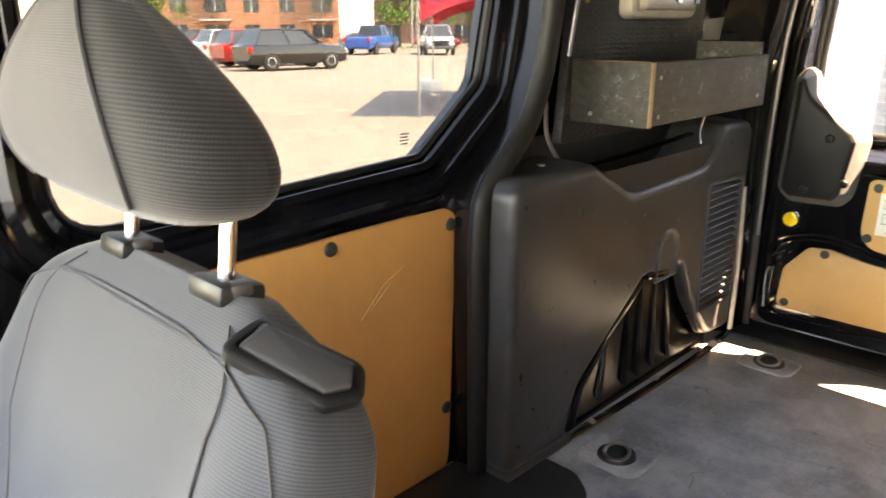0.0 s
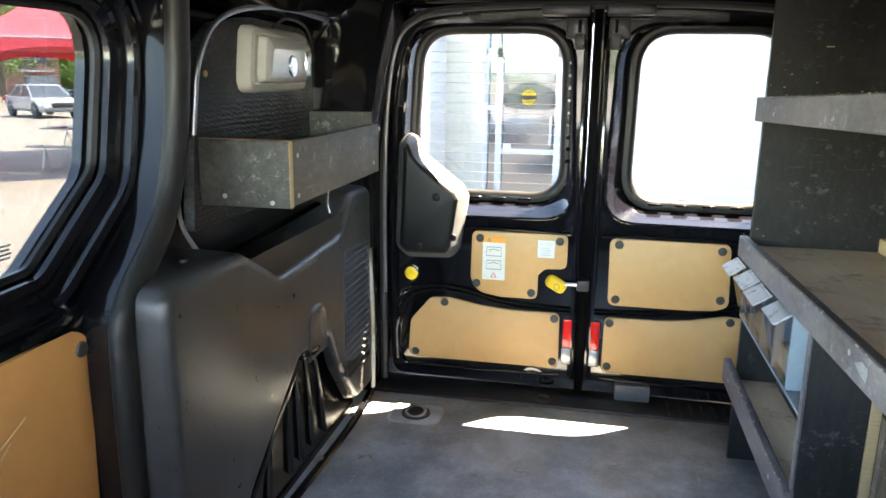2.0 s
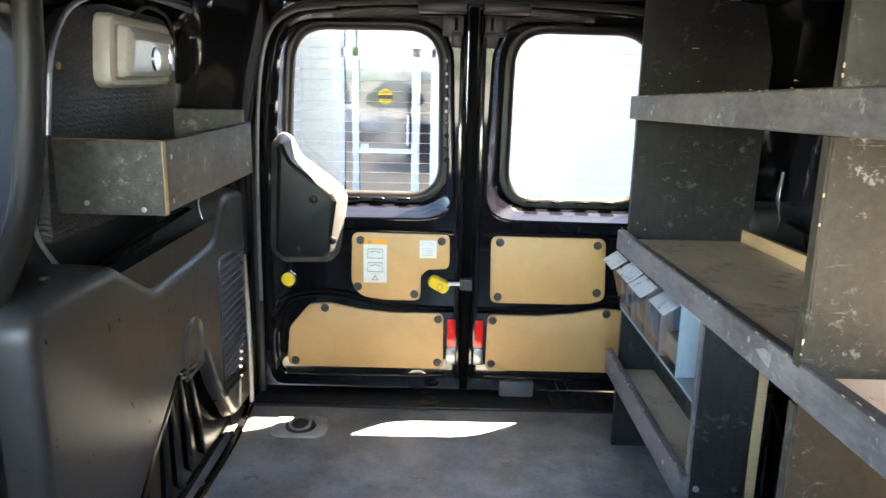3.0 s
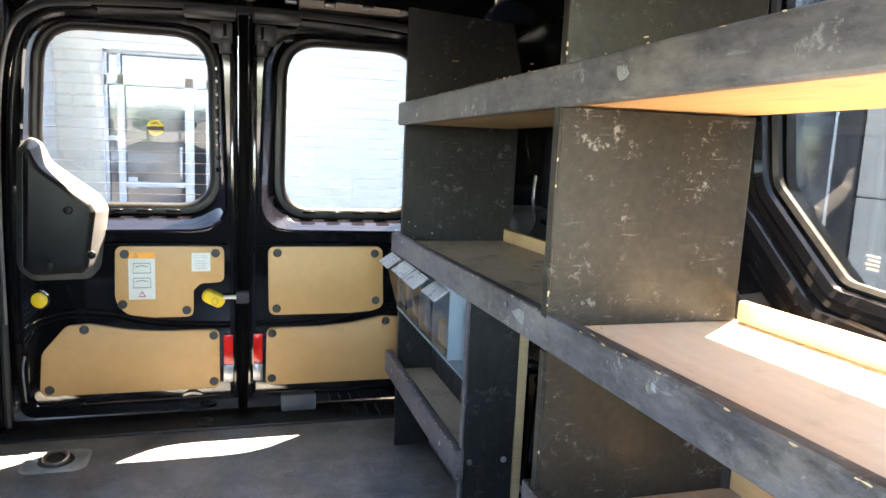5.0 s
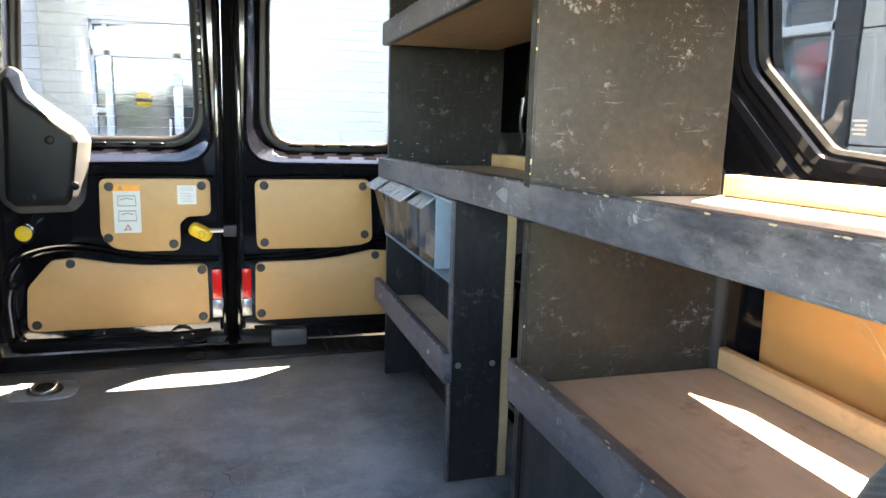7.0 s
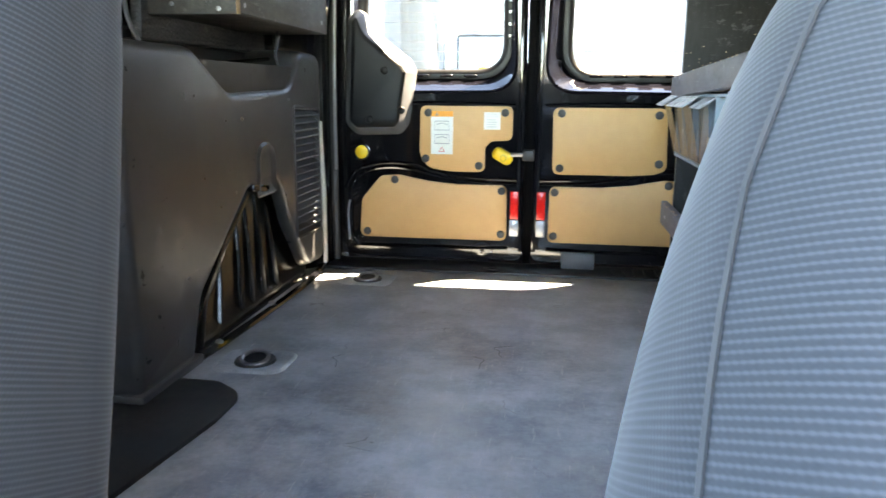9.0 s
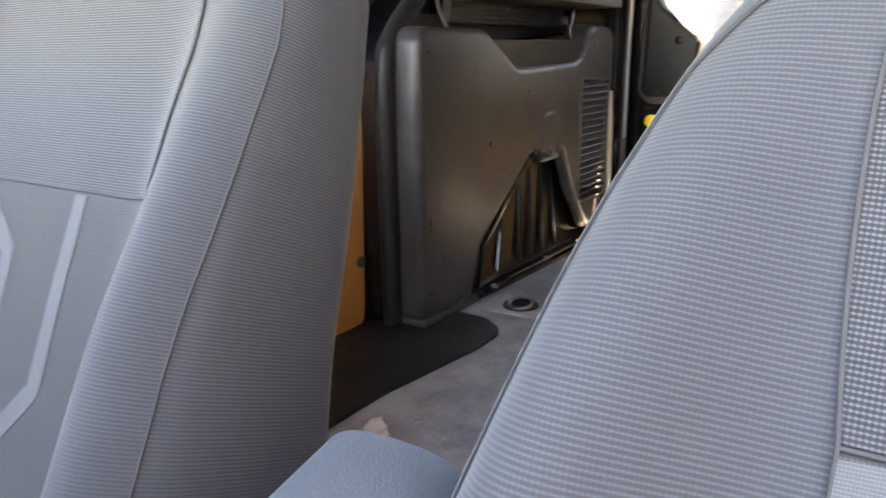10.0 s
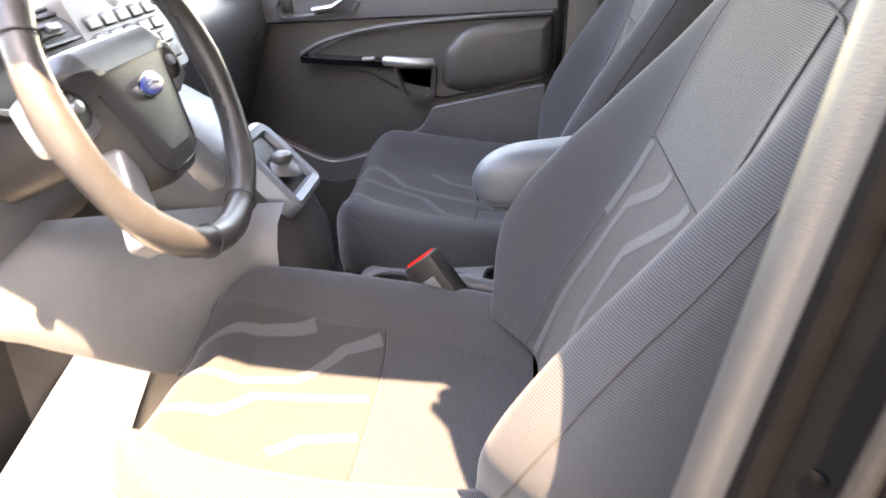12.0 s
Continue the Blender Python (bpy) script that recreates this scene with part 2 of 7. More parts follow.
VINYL = surf("slate_vinyl", (0.043, 0.051, 0.062), 0.48, var=0.1, bump=0.4, bscale=600)
# clear panes; the dark tint of these two only dims the bright outdoors
GLASS = pane("dimming_side_glass", (0.25, 0.255, 0.255))
GLASS_REAR = pane("heated_rear_glass", (0.345, 0.35, 0.355))
GLASS_FRONT = pane("windscreen_glass", (0.92, 0.94, 0.93))
GLASS_CLEAR = pane("clear_glass", (0.90, 0.92, 0.91))


def floor_material():
    """Black rubber floor, grey with dust: soft clouds, brownish smears, hairline cracks and scratches."""
    m, n, l, b = _mat("scuffed_rubber_floor")
    co = _coords(n, l)
    a, c, d = _noise(n, l, co, 3.4, 4, 0.5), _noise(n, l, co, 9, 9, 0.68), _noise(n, l, co, 90, 6, 0.7)
    base = _ramp(n, l, a, [(0.38, (0.15, 0.18, 0.215)), (0.50, (0.30, 0.345, 0.395)), (0.62, (0.47, 0.515, 0.56))])
    base = _mix(n, l, 0.45, base, _ramp(n, l, c, [(0.42, (0.12, 0.148, 0.185)), (0.60, (0.56, 0.60, 0.64))]))
    base = _mix(n, l, 0.15, base, _ramp(n, l, d, [(0.38, (0.07, 0.07, 0.07)), (0.62, (0.48, 0.47, 0.45))]))
    brown = _ramp(n, l, _noise(n, l, _coords(n, l, turn=(0, 0, 0.8)), 2.1, 7, 0.65), [(0.53, (0, 0, 0)), (0.66, (0.4, 0.4, 0.4))])
    base = _mix(n, l, brown, base, (0.36, 0.29, 0.20))
    for st, tn, pale in (((60, 6, 60), 0.5, 0.5), ((7, 55, 60), 0.3, 0.4), ((40, 5, 40), -0.7, 0.4)):
        scr = _ramp(n, l, _noise(n, l, _coords(n, l, st, (0, 0, tn)), 2, 5, 0.7), [(0.62, (0, 0, 0)), (0.68, (pale,) * 3)])
        base = _mix(n, l, scr, base, (0.60, 0.59, 0.56))
    line = n.new("ShaderNodeMath")
    line.operation = "COMPARE"
    line.inputs[1].default_value, line.inputs[2].default_value = 0.5, 0.0035
    l.new(_noise(n, l, co, 5, 3), line.inputs[0])
    gate = _ramp(n, l, _noise(n, l, co, 7, 2), [(0.60, (0, 0, 0)), (0.66, (0.5, 0.5, 0.5))])
    base = _mix(n, l, _mix(n, l, 1.0, gate, line.outputs[0], "MULTIPLY"), base, (0.03, 0.03, 0.03))
    l.new(base, b.inputs["Base Color"])
    l.new(_ramp(n, l, c, [(0.35, (0.30,) * 3), (0.65, (0.50,) * 3)]), b.inputs["Roughness"])
    b.inputs["Specular IOR Level"].default_value = 0.75
    k = _bump(n, l, d, 0.3, 0.0012, b)
    _bump(n, l, c, 0.2, 0.004, b, k)
    return m


FLOOR = floor_material()

# ---------------------------------------------------------------- building helpers
PLACE = {}


def thing(name, label, category, group="", kind="", at=(0, 0, 0)):
    ob = tagged(new(name), label, category, group, kind)
    ob.location = at
    ob.empty_display_size = 0.1
    PLACE[ob] = Vector(at)
    return ob


def part(name, bm, material, parent=None, label="", smooth=40, category="", group="", kind=""):
    """Links a bmesh, built in the world's metres, as one mesh object under a thing or a part."""
    bmesh.ops.recalc_face_normals(bm, faces=bm.faces)
    at = PLACE[parent] if parent else Vector((0, 0, 0))
    bmesh.ops.translate(bm, vec=-at, verts=bm.verts)
    me = bpy.data.meshes.new(name)
    bm.to_mesh(me)
    bm.free()
    me.materials.append(material)
    if smooth:
        me.shade_smooth()
        me.set_sharp_from_angle(angle=radians(smooth))
    ob = new(name, me)
    PLACE[ob] = at
    if parent:
        ob.parent = parent
    return tagged(ob, label, category, group, kind)


def whole(name, bm, material, label, category, group="", kind="", smooth=40):
    return part(name, bm, material, None, label, smooth, category, group, kind)


def B():
    return bmesh.new()


def box(bm, x0, x1, y0, y1, z0, z1, bevel=0.0, seg=2, m=None):
    r = bmesh.ops.create_cube(bm, size=1)
    vs = r["verts"]
    for v in vs:
        v.co = Vector((x0 + (v.co.x + 0.5) * (x1 - x0), y0 + (v.co.y + 0.5) * (y1 - y0), z0 + (v.co.z + 0.5) * (z1 - z0)))
    if bevel:
        es = list({e for v in vs for e in v.link_edges})
        g = bmesh.ops.bevel(bm, geom=es, offset=bevel, segments=seg, profile=0.5, affect="EDGES")
        vs = list({v for f in g["faces"] for v in f.verts} | {v for v in vs if v.is_valid})
    if m is not None:
        bmesh.ops.transform(bm, matrix=m, verts=vs)
    return bm


def rounded(pts, rad, n=5):
    """A closed polygon with its corners rounded."""
    out, k = [], len(pts)
    rads = rad if isinstance(rad, (list, tuple)) else [rad] * k
    for i, p in enumerate(pts):
        p, a, b = Vector(p), Vector(pts[i - 1]), Vector(pts[(i + 1) % k])
        u, v = (a - p), (b - p)
        lu, lv = u.length, v.length
        u, v = u / lu, v / lv
        half = max(0.05, u.angle(v) / 2)
        t = min(rads[i] / math.tan(half), lu * 0.48, lv * 0.48)
        if t < 1e-5:
            out += [p.copy() for _ in range(n + 1)]
            continue
        p0, p1 = p + u * t, p + v * t
        for j in range(n + 1):
            s = j / n
            out.append(p0 * (1 - s) ** 2 + p * 2 * s * (1 - s) + p1 * s * s)
    return out


def offset(pts, d):
    """The closed polyline moved outward by d."""
    k, out = len(pts), []
    area = sum(pts[i].x * pts[(i + 1) % k].y - pts[(i + 1) % k].x * pts[i].y for i in range(k))
    sg = 1 if area > 0 else -1
    for i in range(k):
        a, b, j = pts[i - 1], pts[(i + 1) % k], 1
        while (b - a).length < 1e-6 and j < 8:
            j += 1
            a, b = pts[(i - j) % k], pts[(i + j) % k]
        t = (b - a).normalized()
        out.append(pts[i] + Vector((t.y, -t.x)) * d * sg)
    if d < 0:
        for _ in range(14):
            for i in range(k):
                j = (i + 1) % k
                if (out[j] - out[i]).dot(pts[j] - pts[i]) < 0:
                    out[i] = out[j] = (out[i] + out[j]) / 2
    return out


def lay(axis, u, v, w):
    return Vector((w, u, v)) if axis == "x" else Vector((u, w, v)) if axis == "y" else Vector((u, v, w))


def plate(bm, outline, axis, w0, w1, holes=(), bevel=0.0):
    """A flat sheet with holes: an outline in the plane across the axis, from w0 to w1."""
    edges = []
    for loop in (outline, *holes):
        vs, last = [], None
        for p in loop:
            if last is None or (Vector(p) - last).length > 1e-5:
                vs.append(bm.verts.new(lay(axis, p[0], p[1], w0)))
                last = Vector(p)
        if (vs[0].co - vs[-1].co).length < 1e-5:
            bm.verts.remove(vs.pop())
        edges += [bm.edges.new((vs[i], vs[(i + 1) % len(vs)])) for i in range(len(vs))]
    r = bmesh.ops.triangle_fill(bm, use_beauty=True, use_dissolve=False, edges=edges)
    faces = [g for g in r["geom"] if isinstance(g, bmesh.types.BMFace)]
    if abs(w1 - w0) < 1e-6:
        return bm
    e = bmesh.ops.extrude_face_region(bm, geom=faces)
    vs = [g for g in e["geom"] if isinstance(g, bmesh.types.BMVert)]
    bmesh.ops.translate(bm, verts=vs, vec=lay(axis, 0, 0, w1 - w0))
    if bevel:
        ring = [x for v in vs for x in v.link_edges if len(x.link_faces) == 2 and x.calc_face_angle(0) > 1.0 and all(q in set(vs) for q in x.verts)]
        bmesh.ops.bevel(bm, geom=list(set(ring)), offset=bevel, segments=2, profile=0.5, affect="EDGES")
    return bm


def loft(bm, rings, closed=True, caps=False, weave=None):
    """weave: the index on each ring from which the cloth's threads are counted."""
    if weave is not None:
        la, lb = "across", "along"
        bm.verts.layers.float.new(la)
        bm.verts.layers.float.new(lb)
        la, lb = bm.verts.layers.float[la], bm.verts.layers.float[lb]
    rows = [[bm.verts.new(p) for p in r] for r in rings]
    k = len(rows[0])
    if weave is not None:
        far = 0.0
        for i, r in enumerate(rows):
            run = [0.0]
            for p, q in zip(r, r[1:]):
                run.append(run[-1] + (q.co - p.co).length)
            if i:
                far += (r[weave].co - rows[i - 1][weave].co).length
            for v, d in zip(r, run):
                v[la], v[lb] = d - run[weave], far
    for a, b in zip(rows, rows[1:]):
        for i in range(k if closed else k - 1):
            j = (i + 1) % k
            try:
                bm.faces.new((a[i], a[j], b[j], b[i]))
            except ValueError:
                pass
    if caps:
        for r in (rings[0], rings[-1]):
            pts = [Vector(r[0])]
            for q in r[1:]:
                if (q - pts[-1]).length > 2e-5:
                    pts.append(Vector(q))
            if len(pts) > 3 and (pts[0] - pts[-1]).length < 2e-5:
                pts.pop()
            if len(pts) < 3:
                continue
            vs = [bm.verts.new(q) for q in pts]
            es = [bm.edges.new((vs[i], vs[(i + 1) % len(vs)])) for i in range(len(vs))]
            bmesh.ops.triangle_fill(bm, use_beauty=True, use_dissolve=False, edges=es)
        bmesh.ops.remove_doubles(bm, verts=bm.verts, dist=1e-6)
    return bm


def tube(bm, path, radius, n=8, closed=False, caps=True, flat=1.0):
    path = [Vector(p) for p in path]
    rings, k, side = [], len(path), None
    for i, p in enumerate(path):
        a = path[i - 1] if (i or closed) else p
        b = path[(i + 1) % k] if (i < k - 1 or closed) else p
        t = (b - a).normalized()
        if side is None:
            side = t.cross(Vector((0, 0, 1)) if abs(t.z) < 0.9 else Vector((1, 0, 0))).normalized()
        side = (side - t * side.dot(t)).normalized()
        up = t.cross(side)
        r = radius[i] if isinstance(radius, (list, tuple)) else radius
        rings.append([p + side * (r * math.cos(2 * math.pi * j / n)) + up * (r * flat * math.sin(2 * math.pi * j / n)) for j in range(n)])
    if closed:
        rings.append(rings[0])
        loft(bm, rings)
        bmesh.ops.remove_doubles(bm, verts=bm.verts, dist=1e-6)
    else:
        loft(bm, rings, caps=caps)
    return bm


def lathe(bm, profile, at, axis, n=20):
    """Turns a profile of (radius, height) round an axis through at."""
    ax = Vector(axis).normalized()
    s = ax.cross(Vector((0, 0, 1)) if abs(ax.z) < 0.9 else Vector((1, 0, 0))).normalized()
    t = ax.cross(s)
    rings = [[Vector(at) + ax * h + (s * math.cos(2 * math.pi * j / n) + t * math.sin(2 * math.pi * j / n)) * max(r, 1e-4) for j in range(n)] for r, h in profile]
    return loft(bm, rings, caps=True)


def smooth_path(pts, n=6):
    """A soft curve through the points."""
    pts = [Vector(p) for p in pts]
    out = []
    for i in range(len(pts) - 1):
        p0, p1, p2, p3 = pts[max(i - 1, 0)], pts[i], pts[i + 1], pts[min(i + 2, len(pts) - 1)]
        for j in range(n):
            s = j / n
            out.append(0.5 * ((2 * p1) + (p2 - p0) * s + (2 * p0 - 5 * p1 + 4 * p2 - p3) * s * s + (3 * p1 - p0 - 3 * p2 + p3) * s ** 3))
    return out + [pts[-1]]


def fastener(parent, at, axis, r=0.011, name="fastener", material=None):
    bm = lathe(B(), [(r * 1.15, -0.001), (r * 1.15, 0.001), (r, 0.004), (r * 0.55, 0.0055), (0.0, 0.0058)], at, axis, 12)
    return part(name, bm, material or RUBBER, parent)


def rect(u0, u1, v0, v1):
    return [(u0, v0), (u1, v0), (u1, v1), (u0, v1)]

# ---------------------------------------------------------------- the van's shell
V2 = lambda pts: [Vector(p) for p in pts]

bm = box(B(), -0.80, 0.80, 0.42, 2.30, -0.04, 0.0, 0.004)
whole("floor", bm, FLOOR, "scuffed dark grey rubber cargo floor mat with dusty stains", "floor", kind="structure")
bm = box(B(), -0.80, 0.80, -1.15, 0.42, -0.22, -0.17, 0.004)
whole("floor_cab", bm, surf("dark_carpet", (0.018, 0.018, 0.02), 0.95, var=0.3, bump=0.8, bscale=500), "dark carpeted cab footwell floor", "floor", kind="structure")
bm = box(B(), -0.80, 0.80, 0.40, 0.425, -0.20, -0.005, 0.004)
whole("floor_step", bm, PLASTIC_DARK, "black step between cab and cargo floor", "floor", kind="structure")

bm = B()
box(bm, -0.62, 0.62, 2.302, 2.44, -0.03, 0.006, 0.006)
for i in range(9):
    box(bm, 0.26 + i * 0.032, 0.268 + i * 0.032, 2.315, 2.40, 0.004, 0.010, 0.002, 1)
whole("sill_plate", bm, PLASTIC_DARK, "black ribbed plastic sill plate before the rear doors", "sill", kind="structure")

# roof with cross bows
bm = B()
rings = []
for y in (-0.30, 0.3, 0.38, 0.48, 0.9, 1.6, 2.2, 2.42):
    drop = 0.05 if y < 0 else 0.0
    rings.append([Vector(((0.725 if a > 0 and y < 0.42 else 0.80) * math.sin(a), y, 1.06 + (0.20 - drop) * math.cos(a) ** 0.3)) for a in [math.radians(-89 + 178 * i / 24) for i in range(25)]])
loft(bm, rings, closed=False)
whole("ceiling", bm, surf("black_roof_skin", (0.012, 0.012, 0.013), 0.35, var=0.3), "black painted bare metal van roof", "ceiling", kind="structure")
bm = B()
loft(bm, [[Vector(((0.70 if a > 0 else 0.77) * math.sin(a), y, 1.035 + 0.19 * math.cos(a) ** 0.3 - (0.05 if y < 0 else 0.0))) for a in [math.radians(-86 + 172 * i / 24) for i in range(25)]] for y in (-0.29, 0.0, 0.25, 0.44)], closed=False)
whole("headliner", bm, surf("pale_grey_headliner_cloth", (0.52, 0.51, 0.49), 0.95, var=0.06, bump=0.3, bscale=400), "pale grey cloth headliner over the front seats", "headliner", kind="structure")
for y in (0.72, 1.42, 2.02):
    bm = tube(B(), [Vector((0.74 * math.sin(a), y, 1.045 + 0.185 * math.cos(a) ** 0.5)) for a in [math.radians(-80 + 160 * i / 20) for i in range(21)]], 0.03, 8, flat=0.5)
    whole("roof_bow", bm, BLACK, "glossy black pressed roof bow", "roof bow", "roof bows", "structure")


def window_poly(dy, up=0.0):
    y0 = (0.60 if dy else 0.515) + dy
    return rounded(V2([(y0, 0.625), (1.17 + dy, 0.655), (1.335 + dy, 0.785), (1.39 + dy + up * 0.1, 1.045 + up), (y0, 1.04 + up)]), [0.09, 0.05, 0.06, 0.08, 0.05], 6)


def frame_rings(poly, axis, steps):
    return [[lay(axis, p.x, p.y, w) for p in offset(poly, d)] for d, w in steps]


def sliding_door(s, dy, name, label):
    """A sliding side door, seen from inside: stepped window surround, pressed rails and a hardboard panel."""
    root = thing(name, label, "door", "sliding doors", "structure", at=(s * 0.76, 0.85 + dy, -0.15))
    up = 0.10 if s > 0 else 0.0
    win = window_poly(dy, up)
    y0 = (0.505 if s > 0 else 0.43) + dy
    out = rounded(V2([(y0, -0.16), (1.255 + dy, -0.16), (1.275 + dy, 0.62), (1.455 + dy, 0.85), (1.475 + dy, 1.13 + up), (y0, 1.13 + up)]), [0.02, 0.10, 0.12, 0.10, 0.08, 0.02], 6)
    part("door_skin", plate(B(), out, "x", s * 0.752, s * 0.775, [offset(win, 0.058)]), BLACK, root)
    part("window_frame", loft(B(), frame_rings(win, "x", [(0.058, s * 0.775), (0.058, s * 0.748), (0.046, s * 0.744), (0.036, s * 0.750), (0.033, s * 0.768), (0.026, s * 0.772), (0.016, s * 0.766), (0.004, s * 0.772), (0.0, s * 0.79), (0.0, s * 0.80)])), BLACK, root, smooth=25)
    part("window_seal", loft(B(), frame_rings(win, "x", [(0.003, s * 0.790), (-0.004, s * 0.784), (-0.010, s * 0.790), (-0.010, s * 0.799)])), SEAL, root)
    g = part("window_pane", plate(B(), offset(win, 0.002), "x", s * 0.797, s * 0.8005), GLASS, root, "clear side window pane", smooth=0)
    g.visible_shadow = False
    for d, r in ((0.070, 0.0055), (0.092, 0.0045)):
        ring = [p for p in offset(win, d)]
        part("pressed_rail", tube(B(), [(s * 0.749, p.x, p.y) for p in ring], r, 6, closed=True), BLACK, root)
    pan = rounded(V2([(0.45 + dy, -0.055), (1.20 + dy, -0.055), (1.222 + dy, 0.548), (1.19 + dy, 0.565), (0.45 + dy, 0.555)]), [0.03, 0.11, 0.05, 0.05, 0.03], 6)
    board_ = part("trim_panel", plate(B(), pan, "x", s * 0.752, s * 0.744, bevel=0.0015), TAN_SIDE, root, "orange-tan hardboard trim panel")
    for y, z in ((1.205, 0.53), (0.92, 0.543), (0.64, 0.54), (1.195, 0.143), (1.0, -0.03), (0.62, -0.03)):
        fastener(board_, (s * 0.744, y + dy, z), (-s, 0, 0), 0.0115)
    part("scratch", tube(B(), [(s * 0.7437, 0.98 + dy, 0.40), (s * 0.7437, 1.03 + dy, 0.45), (s * 0.7437, 1.08 + dy, 0.475)], 0.0012, 4), PLY, board_)
    part("scratch", tube(B(), [(s * 0.7437, 1.00 + dy, 0.41), (s * 0.7437, 1.05 + dy, 0.452)], 0.0009, 4), PLY, board_)
    b = B()
    for k in range(4):
        box(b, *sorted((s * 0.7955, s * 0.7965)), 1.125 + dy, 1.145 + dy + 0.003 * (k % 2), 0.685 + k * 0.006, 0.688 + k * 0.006)
    part("glass_stamp", b, PRINT, root, "faint grey stamp bars on the glass", smooth=0)
    return root


sliding_door(-1, 0.0, "door_1", "black sliding side door with window and tan hardboard panel")
sliding_door(1, -0.08, "door_2", "black sliding side door with window behind the shelving")


def quarter(s):
    """Body side behind the sliding door: outer skin, pillars, seal, wheel arch and moulded trim."""
    tag = "passenger" if s < 0 else "driver"
    dy = 0 if s < 0 else -0.05
    whole("wall_" + tag, plate(B(), V2(rect(1.40 + dy, 2.42, -0.12, 1.16)), "x", s * 0.795, s * 0.815), BLACK, "glossy black inner body side of the van", "wall", kind="structure")
    # pillar behind the sliding door, stepped, with a thick rubber seal
    path = [(1.245, -0.12), (1.240, 0.15), (1.238, 0.52), (1.262, 0.60), (1.33, 0.665), (1.385, 0.73), (1.425, 0.84), (1.448, 0.97), (1.462, 1.16)]
    seal = smooth_path([(s * 0.684, y + dy - 0.016, z) for y, z in path], 5)
    r = thing("door_pillar", "glossy black door pillar with a thick grey rubber seal", "pillar", "door pillars", "structure", at=(s * 0.72, 1.27 + dy, -0.12))
    part("seal", tube(B(), seal, 0.024, 14, flat=0.8), PILLAR, r, "grey rubber door seal")
    rows = []
    for q in seal:
        rows.append([q + Vector((s * 0.085, -0.006, 0)), q + Vector((s * 0.050, -0.006, 0)), q + Vector((s * 0.02, -0.004, 0)), q + Vector((s * 0.004, 0.012, 0)), q + Vector((s * 0.004, 0.045, 0.0)), q + Vector((s * 0.03, 0.075, 0)), q + Vector((s * 0.09, 0.085, 0))])
    part("pillar_sheet", loft(B(), rows, closed=False), BLACK, r, smooth=30)
    # rear corner pillar with holes and bolts
    rc = thing("corner_pillar", "glossy black rear corner pillar with bolts and holes", "pillar", "corner pillars", "structure", at=(s * 0.66, 2.33, 0))
    b = B()
    rows = []
    for z in (-0.02, 0.3, 0.7, 0.95, 1.06, 1.14):
        k = max(0.0, z - 0.8) * 0.25
        rows.append([Vector((s * x, y, z)) for x, y in ((0.795, 2.20), (0.73 - k, 2.215), (0.70 - k, 2.25), (0.665 - k, 2.27), (0.64 - k, 2.30), (0.625 - k, 2.34), (0.612 - k, 2.39), (0.60 - k, 2.43))])
    part("pillar_sheet", loft(b, rows, closed=False), BLACK, rc, smooth=30)
    for x, y, z in ((0.695, 2.255, 1.0), (0.655, 2.285, 0.93), (0.69, 2.26, 0.86), (0.70, 2.255, 0.80), (0.64, 2.31, 0.74)):
        part("bolt", lathe(B(), [(0.009, 0), (0.009, 0.004), (0.006, 0.006), (0.003, 0.008), (0, 0.008)], (s * x, y, z), (-s * 0.7, -0.7, 0), 10), STEEL, rc)
    for z in (0.90, 1.04, 0.79):
        part("pressed_hole", lathe(B(), [(0.022, 0), (0.019, 0.006), (0.015, 0.003), (0.013, -0.004), (0, -0.006)], (s * 0.672, 2.274, z), (-s * 0.6, -0.8, 0), 14), BLACK, rc)
    part("wire", tube(B(), smooth_path([(s * 0.70, 2.235, 1.08), (s * 0.70, 2.235, 0.95), (s * 0.715, 2.225, 0.84), (s * 0.72, 2.21, 0.72)], 6), 0.0045, 6), STEEL if s > 0 else PLASTIC_GREY, rc)
    # sunlight on this edge is put into the strip's pale colour
    part("edge_strip", tube(B(), smooth_path([(s * 0.612, 2.285, 0.02), (s * 0.614, 2.29, 0.25), (s * 0.622, 2.292, 0.45)], 6), 0.012, 8, flat=0.5), surf("sunlit_strip_%s" % tag, (0.52, 0.50, 0.46), 0.7), rc, "edge strip coloured pale as if sunlit")
    # wheel arch under the trim
    wa = thing("wheel_arch", "glossy black ribbed metal wheel arch", "wheel arch", "wheel arches", "structure", at=(s * 0.68, 1.78, 0))
    b = B()
    rows = []
    for i in range(27):
        y = 1.40 + i * 0.03
        top = 0.05 + 0.31 * max(0.0, 1 - abs((y - 1.82) / 0.42) ** 2.2)
        rows.append([Vector((s * 0.64, y, -0.02)), Vector((s * 0.642, y, 0.03)), Vector((s * 0.655, y, 0.05)), Vector((s * 0.665, y, top * 0.75)), Vector((s * 0.685, y, top + 0.03)), Vector((s * 0.80, y, top + 0.08))])
    part("arch_sheet", loft(b, rows, closed=False), ARCH, wa, smooth=60)
    for y, lean, h in ((1.62, 0.05, 0.20), (1.735, 0.03, 0.27), (1.80, 0.02, 0.29), (1.875, 0.01, 0.285), (1.96, -0.01, 0.26)):
        part("rib", tube(B(), [(s * 0.648, y, 0.03), (s * 0.655, y + lean * 0.5, h * 0.55), (s * 0.668, y + lean, h)], [0.010, 0.008, 0.006], 8, flat=0.9), ARCH, wa)
